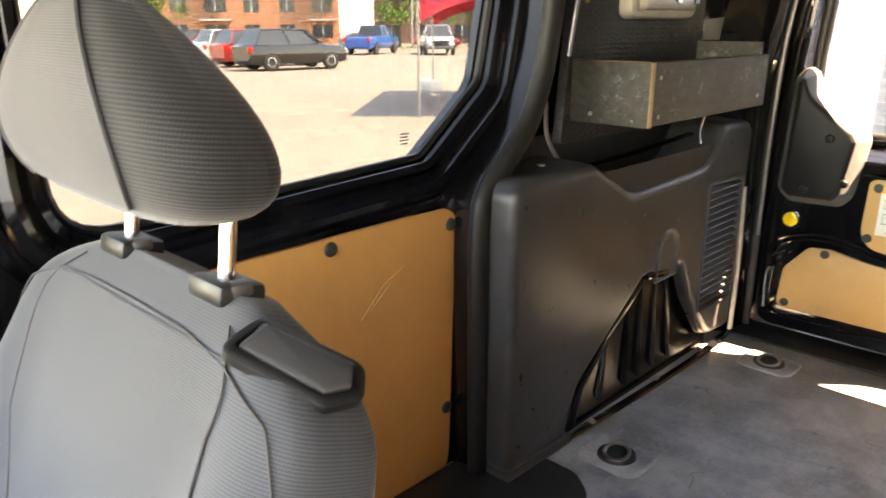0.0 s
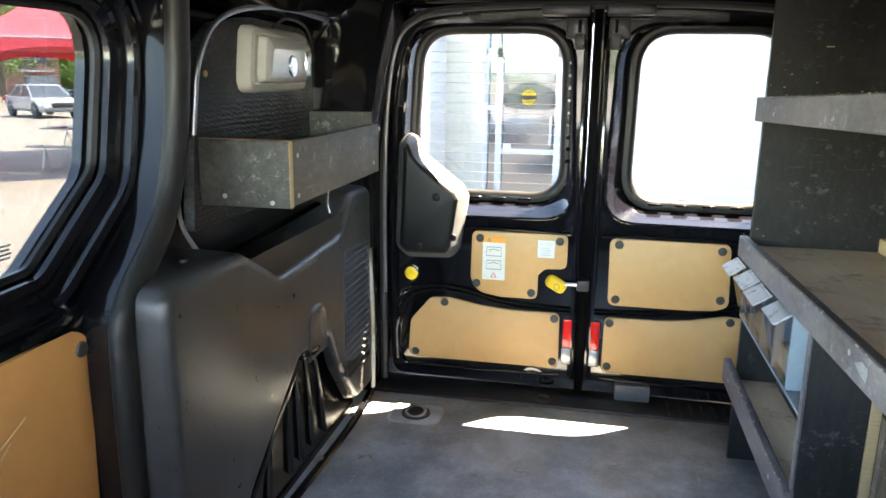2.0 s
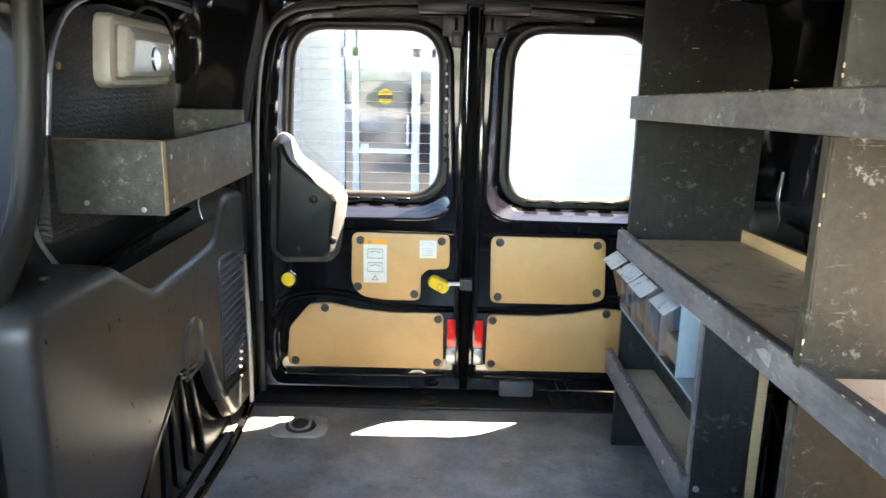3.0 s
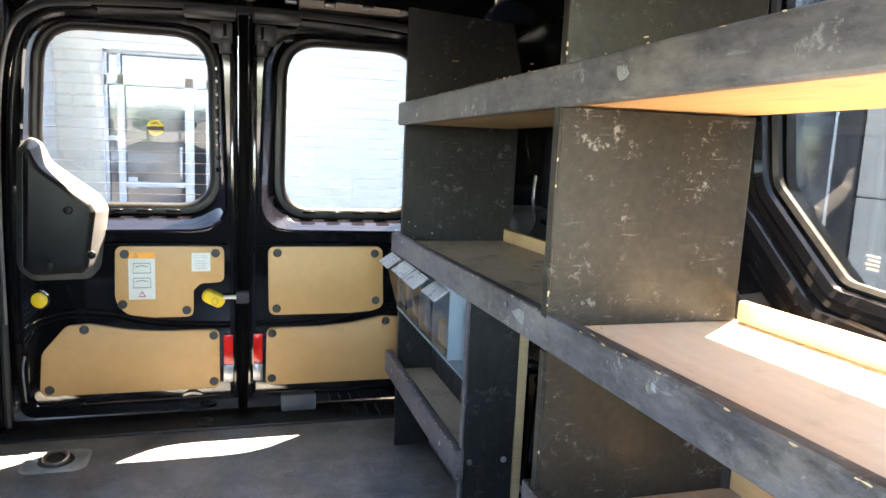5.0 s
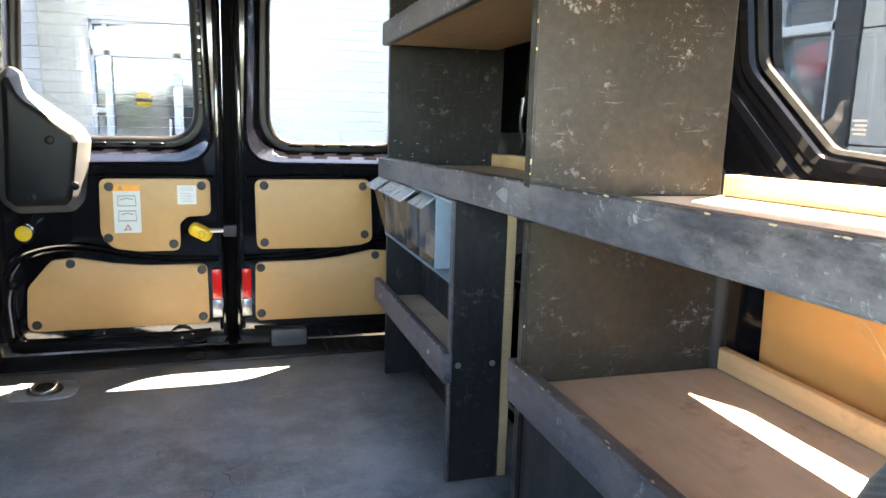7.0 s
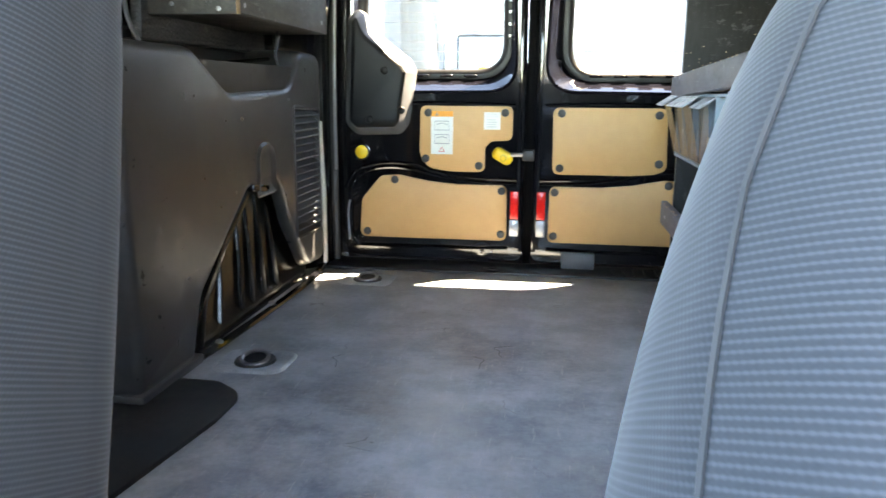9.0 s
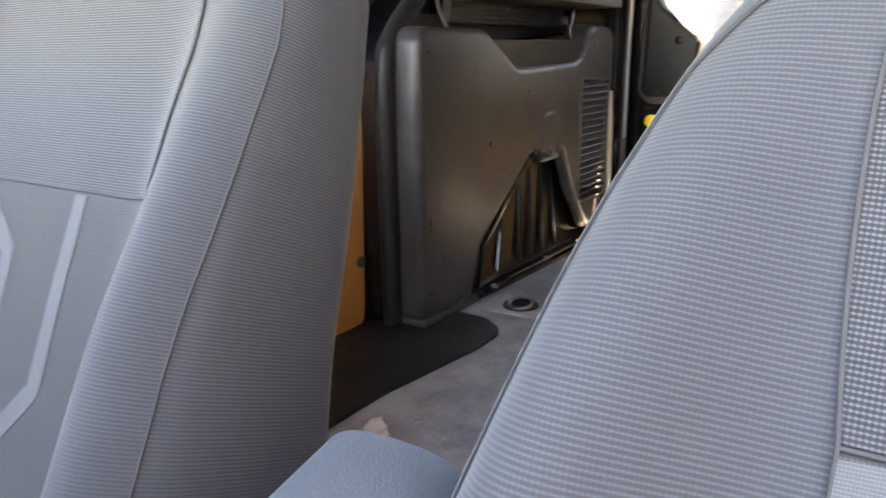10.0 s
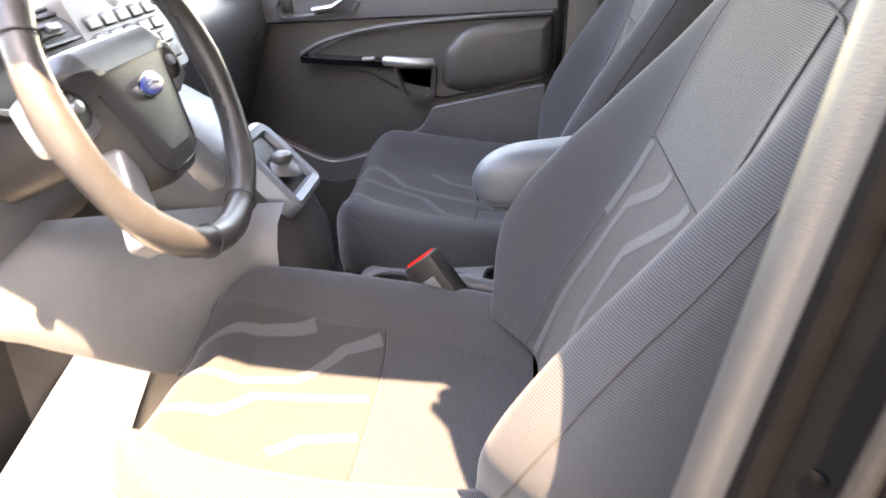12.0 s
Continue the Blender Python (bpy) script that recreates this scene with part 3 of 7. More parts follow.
    part("foot_flange", tube(B(), smooth_path([(s * 0.625, 1.43, 0.006), (s * 0.612, 1.7, 0.006), (s * 0.605, 2.0, 0.006), (s * 0.61, 2.16, 0.006), (s * 0.615, 2.27, 0.012)], 5), 0.012, 8, flat=0.6), BLACK, wa)
    for y in (1.55, 1.85, 2.1):
        part("bolt", lathe(B(), [(0.009, 0), (0.009, 0.005), (0.004, 0.009), (0, 0.009)], (s * 0.618, y, 0.01), (-s * 0.3, 0, 1), 8), STEEL, wa)
    # bracket strut at the arch's front
    part("strut", tube(B(), [(s * 0.63, 1.47, 0.03), (s * 0.628, 1.49, 0.12), (s * 0.63, 1.60, 0.215), (s * 0.632, 1.735, 0.305)], 0.021, 12, flat=0.8), ARCH, wa)
    b = box(B(), -0.026, 0.026, -0.05, 0.05, -0.009, 0.009, 0.004)
    bmesh.ops.transform(b, matrix=Matrix.Translation((s * 0.634, 1.80, 0.312)) @ Matrix.Rotation(radians(-8), 4, "X"), verts=b.verts)
    part("bracket_head", b, BLACK, wa)
    # moulded trim panel over the arch
    t = thing("side_trim_panel", "charcoal moulded plastic side trim with storage notch and vent", "trim panel", "side trim panels", at=(s * 0.68, 1.75 + dy, 0))
    ln = rounded(V2([(1.235, 0.012), (1.438, 0.012), (1.48, 0.13), (1.738, 0.318), (1.925, 0.312), (1.985, 0.20), (2.12, 0.045), (2.275, 0.035), (2.285, 0.642), (2.10, 0.645), (2.03, 0.545), (1.66, 0.535), (1.50, 0.622), (1.235, 0.622)]),
                 [0.03, 0.01, 0.08, 0.035, 0.04, 0.10, 0.10, 0.03, 0.05, 0.07, 0.09, 0.10, 0.06, 0.045], 6)
    ln = [Vector((p.x + (dy if p.x < 1.45 else dy * max(0, (1.8 - p.x) / 0.35)), p.y)) for p in ln]
    vent = rounded(V2([(2.042, 0.145), (2.24, 0.14), (2.245, 0.485), (2.042, 0.495)]), 0.012, 4)
    b = plate(B(), offset(ln, -0.022), "x", s * 0.612, s * 0.612, [vent])
    inner = [lay("x", p.x, p.y, s * 0.612) for p in offset(ln, -0.022)]
    # the returns run back to the wall, but end at the wheel arch inside the cut-out
    steps = [(-0.022, 0.612), (-0.012, 0.614), (-0.004, 0.620), (0.0, 0.630), (0.002, 0.66), (0.004, 0.76)]
    loft(b, [[lay("x", p.x, p.y, s * min(w, 0.642 if 0.03 < p.y < 0.34 and 1.42 < p.x < 2.2 else 0.692 if p.x < 1.30 + dy else 0.76)) for p in offset(ln, d)] for d, w in steps])
    bmesh.ops.remove_doubles(b, verts=b.verts, dist=2e-5)
    body = part("panel_body", b, TRIM, t, smooth=50)
    part("dimple", loft(B(), [[lay("x", p.x, p.y, s * w) for p in offset(rounded(V2([(1.79, 0.30), (1.885, 0.30), (1.885, 0.41), (1.79, 0.41)]), [0.001, 0.001, 0.045, 0.045], 6), d)] for d, w in ((0.010, 0.613), (0.003, 0.606), (-0.006, 0.6115), (-0.03, 0.6125))], caps=True), PLASTIC, t)
    vg = part("vent_grille", plate(B(), offset(vent, 0.004), "x", s * 0.632, s * 0.629), PLASTIC_DARK, t)
    for i in range(17):
        z = 0.158 + i * 0.0195
        b = B()
        loft(b, [[Vector((s * 0.611, y, z)), Vector((s * 0.630, y, z + 0.011)), Vector((s * 0.630, y, z + 0.014)), Vector((s * 0.610, y, z + 0.004))] for y in (2.046, 2.243)], caps=True)
        part("slat", b, SLAT, vg, smooth=0)
    part("vent_rim", loft(B(), [[lay("x", p.x, p.y, s * w) for p in offset(vent, d)] for d, w in ((0.008, 0.612), (0.005, 0.608), (0.0, 0.609), (-0.002, 0.63))]), PLASTIC, vg)
    part("toe_cap", box(B(), *sorted((s * 0.606, s * 0.70)), 1.232 + dy, 1.46 + dy, 0.003, 0.022, 0.006), PLASTIC, t)
    fastener(t, (s * 0.68, 1.40 + dy, 0.6255), (0, 0, 1), 0.007)
    # storage trough in the notch
    if s < 0:
        part("trough", loft(B(), [[Vector((s * x, y, z)) for x, z in ((0.622, 0.60), (0.63, 0.47), (0.70, 0.44), (0.775, 0.46), (0.785, 0.66))] for y in (1.44 + dy, 1.7, 2.2)], closed=False), PLASTIC_DARK, t)
    part("rail", tube(B(), [(s * 0.715, 1.50, 0.585), (s * 0.70, 1.80, 0.60), (s * 0.685, 2.05, 0.62)], 0.011, 8, flat=0.5), BLACK, t, "glossy black rail")
    part("strap_bracket", tube(B(), smooth_path([(s * 0.66, 2.06, 0.74), (s * 0.655, 2.06, 0.68), (s * 0.655, 2.04, 0.63), (s * 0.64, 2.02, 0.60)], 5), 0.007, 8, flat=0.5), CHROME, t, "bright metal strap bracket")
    part("tie_ring", tube(B(), [(s * (0.632 + 0.012 * math.cos(a)), 2.075 + 0.016 * math.sin(a), 0.585) for a in [i * math.pi / 6 for i in range(12)]], 0.003, 6, closed=True), CHROME, t)
    part("edge_wire", tube(B(), smooth_path([(s * 0.74, 1.49, 0.74), (s * 0.73, 1.485, 0.67), (s * 0.715, 1.51, 0.615)], 5), 0.006, 8, flat=0.5), SILVER, t, "bright metal edge")
    if s > 0:
        t.matrix_basis = Matrix.Translation((0.07, 0, 0)) @ t.matrix_basis
    return t


quarter(-1)
quarter(1)

# roof rails and rear header
for s in (-1, 1):
    b = B()
    rows = []
    for y, lift in ((0.42, 0.01), (1.0, 0.005), (1.5, 0.0), (1.62, 0.01), (2.1, 0.0), (2.4, -0.02)):
        rows.append([Vector((s * x, y, z + lift + (0.09 if s > 0 else 0.0))) for x, z in ((0.80, 1.06), (0.74, 1.075), (0.70, 1.10), (0.67, 1.105), (0.64, 1.13), (0.60, 1.20))])
    loft(b, rows, closed=False)
    whole("roof_rail", b, BLACK, "glossy black pressed roof rail", "roof rail", "roof rails", "structure", smooth=25)

hd = thing("rear_header", "black rear roof header with grey latch striker plate", "header", "", "structure", at=(0, 2.38, 1.15))
b = B()
loft(b, [[Vector((x, y, z + 0.012 * (1 - (x / 0.6) ** 2))) for y, z in ((2.30, 1.22), (2.33, 1.16), (2.36, 1.148), (2.375, 1.135), (2.40, 1.128), (2.44, 1.13), (2.45, 1.22))] for x in [-0.66 + i * 0.066 for i in range(21)]], closed=False)
part("header_sheet", b, BLACK, hd, smooth=25)
for x0, x1 in ((-0.150, -0.022), (0.022, 0.145)):
    part("striker_plate", box(B(), x0, x1, 2.32, 2.385, 1.106, 1.134, 0.005), BRACKET, hd, "dark grey plastic striker housing")
for i in range(11):
    part("header_clip", box(B(), -0.52 + i * 0.104, -0.49 + i * 0.104, 2.335, 2.35, 1.158, 1.166, 0.002, 1), STEEL, hd)

# ---------------------------------------------------------------- rear doors


def rear_door(s, name, label):
    root = thing(name, label, "door", "rear doors", "structure", at=(s * 0.3, 2.43, 0.02))
    S = lambda pts: V2([(s * x, z) for x, z in pts])
    out = rounded(S([(0.014, 0.02), (0.585, 0.02), (0.597, 0.55), (0.575, 1.0), (0.53, 1.135), (0.014, 1.142)]), [0.03, 0.05, 0.2, 0.15, 0.12, 0.01], 6)
    scoop = rounded(S([(0.036, 0.535), (0.558, 0.530), (0.555, 0.80), (0.535, 1.092), (0.055, 1.095)]), [0.10, 0.10, 0.2, 0.13, 0.12], 8)
    gx, gb = (0.116, 0.596) if s > 0 else (0.088, 0.605)
    glass = rounded(S([(gx, gb), (0.520, gb), (0.522, 0.80), (0.505, 1.068), (gx + 0.007, 1.07)]), [0.085, 0.085, 0.2, 0.10, 0.10], 8)
    part("door_skin", plate(B(), out, "y", 2.412, 2.44, [scoop]), BLACK, root)
    rings = [[lay("y", p.x, p.y, w) for p in q] for q, w in ((scoop, 2.44), (scoop, 2.413), (offset(scoop, -0.004), 2.408), (offset(scoop, -0.010), 2.410))]
    rings.append([lay("y", a.x * 0.28 + b_.x * 0.72, a.y * 0.28 + b_.y * 0.72, 2.480) for a, b_ in zip(scoop, offset(glass, 0.014))])
    rings += [[lay("y", p.x, p.y, w) for p in offset(glass, d)] for d, w in ((0.014, 2.492), (0.012, 2.50))]
    part("window_scoop", loft(B(), rings), GLOSS, root, smooth=28)
    part("window_seal", loft(B(), [[lay("y", p.x, p.y, w) for p in offset(glass, d)] for d, w in ((0.030, 2.486), (0.028, 2.482), (0.014, 2.479), (0.003, 2.483), (-0.002, 2.490), (-0.002, 2.506))]), SEAL, root, "black rubber window seal")
    g = part("window_pane", plate(B(), offset(glass, 0.001), "y", 2.500, 2.504), GLASS_REAR, root, "heated rear window pane", smooth=0)
    g.visible_shadow = False
    b = B()
    for i in range(15):
        z = 0.632 + i * 0.0295
        x0, x1 = (gx + 0.004, 0.518) if 0.66 < z < 1.0 else (gx + 0.027, 0.495)
        box(b, *sorted((s * x0, s * x1)), 2.4985, 2.4992, z - 0.00032, z + 0.00032)
    w = part("heater_wires", b, surf("heater_wire", (0.22, 0.17, 0.14), 0.6, bump=0), root, "fine brown heater wires", smooth=0)
    w.visible_shadow = False
    for i in range(9):
        part("seal_clip", box(B(), *sorted((s * 0.066, s * 0.076)), 2.464, 2.480, 0.70 + i * 0.035, 0.712 + i * 0.035, 0.002, 1), BLACK, root)
    for i in range(4):
        part("seal_clip", box(B(), *sorted((s * (0.17 + i * 0.075), s * (0.21 + i * 0.075))), 2.470, 2.482, 0.584, 0.591, 0.002, 1), BLACK, root)
    # pressed beads
    bead = [[(0.045, 0.50), (0.20, 0.505), (0.33, 0.505), (0.42, 0.50), (0.55, 0.50)],
            [(0.03, 0.262), (0.15, 0.265), (0.25, 0.275), (0.36, 0.30), (0.45, 0.305), (0.52, 0.285), (0.56, 0.235)],
            [(0.03, 0.273), (0.15, 0.277), (0.25, 0.287), (0.36, 0.315), (0.46, 0.318), (0.545, 0.29), (0.578, 0.235)],
            [(0.56, 0.20), (0.562, 0.12), (0.545, 0.065), (0.50, 0.055), (0.2, 0.056), (0.06, 0.06)]]
    for p in bead:
        part("pressed_bead", tube(B(), smooth_path([(s * x, 2.411, z) for x, z in p], 6), 0.0065, 8, flat=0.9), BLACK, root)
    part("edge_bead", tube(B(), smooth_path([(s * 0.02, 2.411, 0.05), (s * 0.02, 2.411, 0.6), (s * 0.022, 2.411, 1.12)], 4), 0.007, 8), BLACK, root)
    part("meeting_flange", box(B(), *sorted((s * 0.024, s * 0.036)), 2.404, 2.413, 0.06, 1.05, 0.003), BLACK, root)
    # hardboard panels
    if s < 0:
        up = rounded(S([(0.052, 0.497), (0.335, 0.497), (0.338, 0.345), (0.31, 0.307), (0.24, 0.297), (0.135, 0.297), (0.135, 0.372), (0.115, 0.392), (0.052, 0.395)]), [0.02, 0.02, 0.06, 0.05, 0.05, 0.02, 0.02, 0.02, 0.02], 5)
        scr = ((0.311, 0.476), (0.075, 0.478), (0.319, 0.336), (0.153, 0.316))
    else:
        up = rounded(S([(0.068, 0.495), (0.400, 0.495), (0.408, 0.312), (0.37, 0.30), (0.30, 0.295), (0.072, 0.295)]), [0.022, 0.022, 0.03, 0.06, 0.05, 0.022], 5)
        scr = ((0.094, 0.478), (0.377, 0.475), (0.093, 0.314), (0.384, 0.332))
    a = part("upper_trim_panel", plate(B(), up, "y", 2.412, 2.402, bevel=0.0015), TAN, root, "tan hardboard trim panel")
    for x, z in scr:
        fastener(a, (s * x, 2.402, z), (0, -1, 0))
    lo = rounded(S([(0.064, 0.083), (0.532, 0.083), (0.524, 0.205), (0.462, 0.279), (0.405, 0.283), (0.31, 0.265), (0.22, 0.257), (0.066, 0.257)]), [0.02, 0.025, 0.04, 0.03, 0.05, 0.1, 0.1, 0.02], 5)
    c = part("lower_trim_panel", plate(B(), lo, "y", 2.412, 2.402, bevel=0.0015), TAN, root, "tan hardboard trim panel")
    for x, z in ((0.417, 0.268), (0.081, 0.240), (0.508, 0.101), (0.081, 0.104)):
        fastener(c, (s * x, 2.402, z), (0, -1, 0))
    # reflector
    rf = part("reflector", box(B(), *sorted((s * 0.028, s * 0.054)), 2.400, 2.411, 0.152, 0.240, 0.003), RED, root, "red safety reflector")
    part("reflector_base", box(B(), *sorted((s * 0.027, s * 0.055)), 2.402, 2.411, 0.098, 0.150, 0.003), STEEL, rf, "bare grey metal foot")
    # hook at the top
    hk = part("latch_hook", box(B(), *sorted((s * 0.03, s * 0.085)), 2.385, 2.41, 1.050, 1.104, 0.005), BRACKET, root, "dark grey latch bracket")
    part("latch_tongue", box(B(), *sorted((s * 0.033, s * 0.062)), 2.375, 2.40, 1.022, 1.062, 0.004), BRACKET, hk)
    part("latch_slot", box(B(), *sorted((s * 0.044, s * 0.053)), 2.3835, 2.386, 1.065, 1.098, 0.001, 1), JAMB, hk)
    part("outer_gloss_sheet", tube(B(), smooth_path([(s * 0.568, 2.408, 0.07), (s * 0.572, 2.408, 0.16), (s * 0.565, 2.408, 0.2)], 4), 0.006, 8), CHROME, root, "bright chrome strip along the sheet edge")
    return root


d1 = rear_door(-1, "door_3", "black rear door with heated window and tan hardboard panels")
d2 = rear_door(1, "door_4", "black rear door with heated window, half hidden by shelving")
# things on the left-hand leaf
for p in [part("round_cap", lathe(B(), [(0.026, 0), (0.026, 0.002), (0.021, 0.003), (0.0205, 0.0035)], (-0.524, 2.412, 0.352), (0, -1, 0), 24), BLACK, d1)]:
    part("yellow_plug", lathe(B(), [(0.0205, 0.003), (0.0205, 0.007), (0.018, 0.009), (0, 0.0095)], (-0.524, 2.412, 0.352), (0, -1, 0), 24), YELLOW, p, "round yellow plastic plug")
lt = part("latch_cover", loft(B(), [[Vector((-0.081 + x * math.cos(0.5) - z * math.sin(0.5) * -1, y, 0.347 - x * math.sin(0.5) + z * math.cos(0.5))) for x, z in [(p.x, p.y) for p in offset(rounded(V2(rect(-0.031, 0.031, -0.018, 0.018)), 0.017, 5), d)]] for d, y in ((0.002, 2.411), (0.0, 2.398), (-0.004, 2.394), (-0.014, 2.393))], caps=True), YELLOW, d1, "yellow plastic latch release")
part("latch_mark", tube(B(), [(-0.078 + 0.008 * math.cos(k), 2.392, 0.342 + 0.010 * math.sin(k)) for k in [i * math.pi / 8 for i in range(16)]], 0.0012, 5, closed=True), surf("amber_mark", (0.45, 0.33, 0.01), 0.5, bump=0), lt)
part("latch_arm", tube(B(), [(-0.055, 2.398, 0.352), (-0.03, 2.396, 0.353), (-0.005, 2.398, 0.352)], 0.006, 8), STEEL, d1)
part("latch_body", box(B(), -0.02, 0.016, 2.388, 2.412, 0.335, 0.368, 0.004), RUBBER, d1)
hc_out = rounded(V2([(-0.57, 0.44), (-0.535, 0.408), (-0.40, 0.412), (-0.375, 0.44), (-0.352, 0.60), (-0.37, 0.632), (-0.485, 0.718), (-0.505, 0.765), (-0.53, 0.78), (-0.558, 0.75)]), [0.04, 0.04, 0.03, 0.05, 0.03, 0.04, 0.06, 0.02, 0.02, 0.03], 5)
hc = part("handle_cover", loft(B(), [[lay("y", p.x, p.y, w) for p in offset(hc_out, d)] for d, w in ((-0.020, 2.366), (-0.0225, 2.3605), (-0.027, 2.3565), (-0.035, 2.354))], caps=True), HANDLE, d1, "black plastic pull handle cover", smooth=50)
# the chamfer's lighter grey stands for sun catching the cover's edge
part("cover_rim", loft(B(), [[lay("y", p.x, p.y, w) for p in offset(hc_out, d)] for d, w in ((0.004, 2.416), (0.003, 2.405), (-0.020, 2.3625), (-0.026, 2.370))]), PLASTIC_GREY, hc, "cover rim, greyer than the cover as if sunlit", smooth=50)
for x, z in ((-0.437, 0.600), (-0.385, 0.483), (-0.484, 0.455)):
    fastener(hc, (x, 2.3545, z), (0, -1, 0), 0.010, material=HANDLE)
st = part("warning_label", box(B(), -0.302, -0.234, 2.3995, 2.4015, 0.350, 0.464), WHITE, d1, "white loading label with orange heading", smooth=0)
part("label_heading", box(B(), -0.302, -0.234, 2.3994, 2.4014, 0.4645, 0.481), ORANGE, st, smooth=0)
b = B()
for cz in (0.437, 0.396):
    tube(b, [(x, 2.399, z) for x, z in ((-0.289, cz + 0.014), (-0.247, cz + 0.014), (-0.245, cz - 0.013), (-0.291, cz - 0.013))], 0.0013, 4, closed=True)
    tube(b, [(-0.284, 2.399, cz + 0.004), (-0.268, 2.399, cz + 0.008), (-0.252, 2.399, cz + 0.004)], 0.0012, 4)
part("label_drawing", b, PRINT, st, smooth=0)
b = B()
for cx, cz, r, lst in ((-0.268, 0.364, 0.008, PRINT_RED), (-0.283, 0.4727, 0.005, PRINT)):
    b = B()
    tube(b, [(cx, 2.3988, cz + r), (cx - r, 2.3988, cz - r * 0.7), (cx + r, 2.3988, cz - r * 0.7)], 0.0018, 4, closed=True)
    part("warning_triangle", b, lst, st, smooth=0)
st2 = part("door_label", box(B(), -0.139, -0.089, 2.3995, 2.4015, 0.427, 0.479), WHITE, d1, "small white label", smooth=0)
b = B()
tube(b, [(x, 2.399, z) for x, z in ((-0.132, 0.472), (-0.100, 0.472), (-0.096, 0.466), (-0.132, 0.466))], 0.001, 4, closed=True)
for i in range(4):
    box(b, -0.131, -0.099 - 0.004 * (i % 2), 2.3990, 2.3996, 0.434 + i * 0.007, 0.437 + i * 0.007)
part("label_bars", b, surf("pale_grey_print", (0.5, 0.5, 0.52), 0.5, bump=0), st2, smooth=0)
part("lamp_box", box(B(), 0.108, 0.210, 2.385, 2.412, 0.004, 0.055, 0.006), PLASTIC_GREY, d2, "grey plastic catch box")
part("lower_plug", lathe(B(), [(0.035, 0), (0.033, 0.003), (0.02, 0.004), (0.0, 0.002)], (-0.14, 2.412, 0.045), (0, -1, 0), 20), BLACK, d1)
whole("floor_ring", lathe(B(), [(0.026, 0), (0.026, 0.004), (0.018, 0.006), (0.012, 0.003), (0, 0.002)], (-0.10, 2.345, 0.006), (0, 0, 1), 16), RUBBER, "black round plug in the sill plate", "plug")
# the door opening's seal and the centre gap
b = tube(B(), smooth_path([(-0.605, 2.385, 0.01), (-0.606, 2.385, 0.5), (-0.597, 2.385, 0.85), (-0.57, 2.385, 1.03), (-0.50, 2.385, 1.105), (-0.38, 2.385, 1.13), (0, 2.385, 1.142), (0.38, 2.385, 1.13), (0.50, 2.385, 1.105), (0.57, 2.385, 1.03), (0.597, 2.385, 0.85), (0.606, 2.385, 0.5), (0.605, 2.385, 0.01)], 6), 0.011, 8)
whole("opening_seal", b, RUBBER, "black rubber seal round the rear opening", "seal", kind="structure")
# bare steel here imitates the sunlit line along the body flange
b = tube(B(), smooth_path([(-0.594, 2.36, 0.30), (-0.594, 2.36, 0.60), (-0.585, 2.36, 0.85), (-0.555, 2.36, 1.03), (-0.49, 2.36, 1.10), (-0.37, 2.36, 1.118)], 6), 0.005, 6)
whole("opening_flange", b, STEEL, "flange of the rear opening, bright as if sunlit", "flange", kind="structure")
whole("centre_seal", box(B(), -0.013, 0.013, 2.415, 2.44, 0.01, 1.13, 0.004), JAMB, "black rubber seal between the rear doors", "seal", kind="structure")

# ---------------------------------------------------------------- cargo space: shelving on the driver's side
rise = lambda y: 0.033 * (2.11 - y)


def sloped(bm, x0, x1, y0, y1, z0, z1, bevel=0.002):
    """A board along y that rises gently towards the cab; z0, z1 hold at the rear end."""
    box(bm, x0, x1, y0, y1, z0, z1, bevel, 1)
    for v in bm.verts:
        v.co.z += rise(v.co.y)
    return bm


rack = thing("shelving_unit", "home-made black painted plywood shelving with scuffed grey edges", "shelving", at=(0.53, 1.3, 0))
# rear end panel
part("end_panel", plate(B(), rounded(V2([(0.386, 0.55), (0.686, 0.55), (0.690, 1.0), (0.66, 1.12), (0.386, 1.14)]), 0.004, 2), "y", 2.10, 2.116), SHELF, rack)
part("end_panel", box(B(), 0.386, 0.485, 2.10, 2.116, 0.002, 0.55, 0.002, 1), SHELF, rack)
# middle shelf
part("shelf_board", sloped(B(), 0.384, 0.690, 1.1635, 2.10, 0.543, 0.561), PLY_TOP, rack, "dusty stained plywood shelf board")
part("shelf_board", sloped(B(), 0.384, 0.690, 0.46, 1.1625, 0.543, 0.561), PLY_PALE, rack, "pale dusty plywood shelf board")
part("fascia", sloped(B(), 0.364, 0.384, 0.45, 2.122, 0.529, 0.581, 0.003), FASCIA, rack, "worn grey painted front lip")
part("back_lip", sloped(B(), 0.662, 0.676, 0.46, 1.150, 0.561, 0.592), PLY, rack, "bare plywood back lip")
part("back_lip", sloped(B(), 0.662, 0.676, 1.20, 2.095, 0.561, 0.594), PLY, rack, "bare plywood back lip")
# upper shelf
part("shelf_board", sloped(B(), 0.384, 0.664, 0.46, 2.085, 0.856, 0.874), PLY, rack, "bare yellow plywood shelf board")
part("fascia", sloped(B(), 0.364, 0.384, 0.45, 2.092, 0.853, 0.907, 0.003), FASCIA, rack, "worn grey painted front lip")
# the divider between the bays
part("divider", box(B(), 0.366, 0.664, 1.155, 1.171, 0.592, 0.885, 0.002, 1), DIVIDER, rack, "scuffed brown-black plywood divider")
part("divider", box(B(), 0.366, 0.664, 1.155, 1.171, 0.906, 1.15, 0.002, 1), DIVIDER, rack, "scuffed brown-black plywood divider")
part("divider", box(B(), 0.368, 0.684, 1.155, 1.171, 0.002, 0.560, 0.002, 1), DIVIDER, rack, "scuffed brown-black plywood divider")
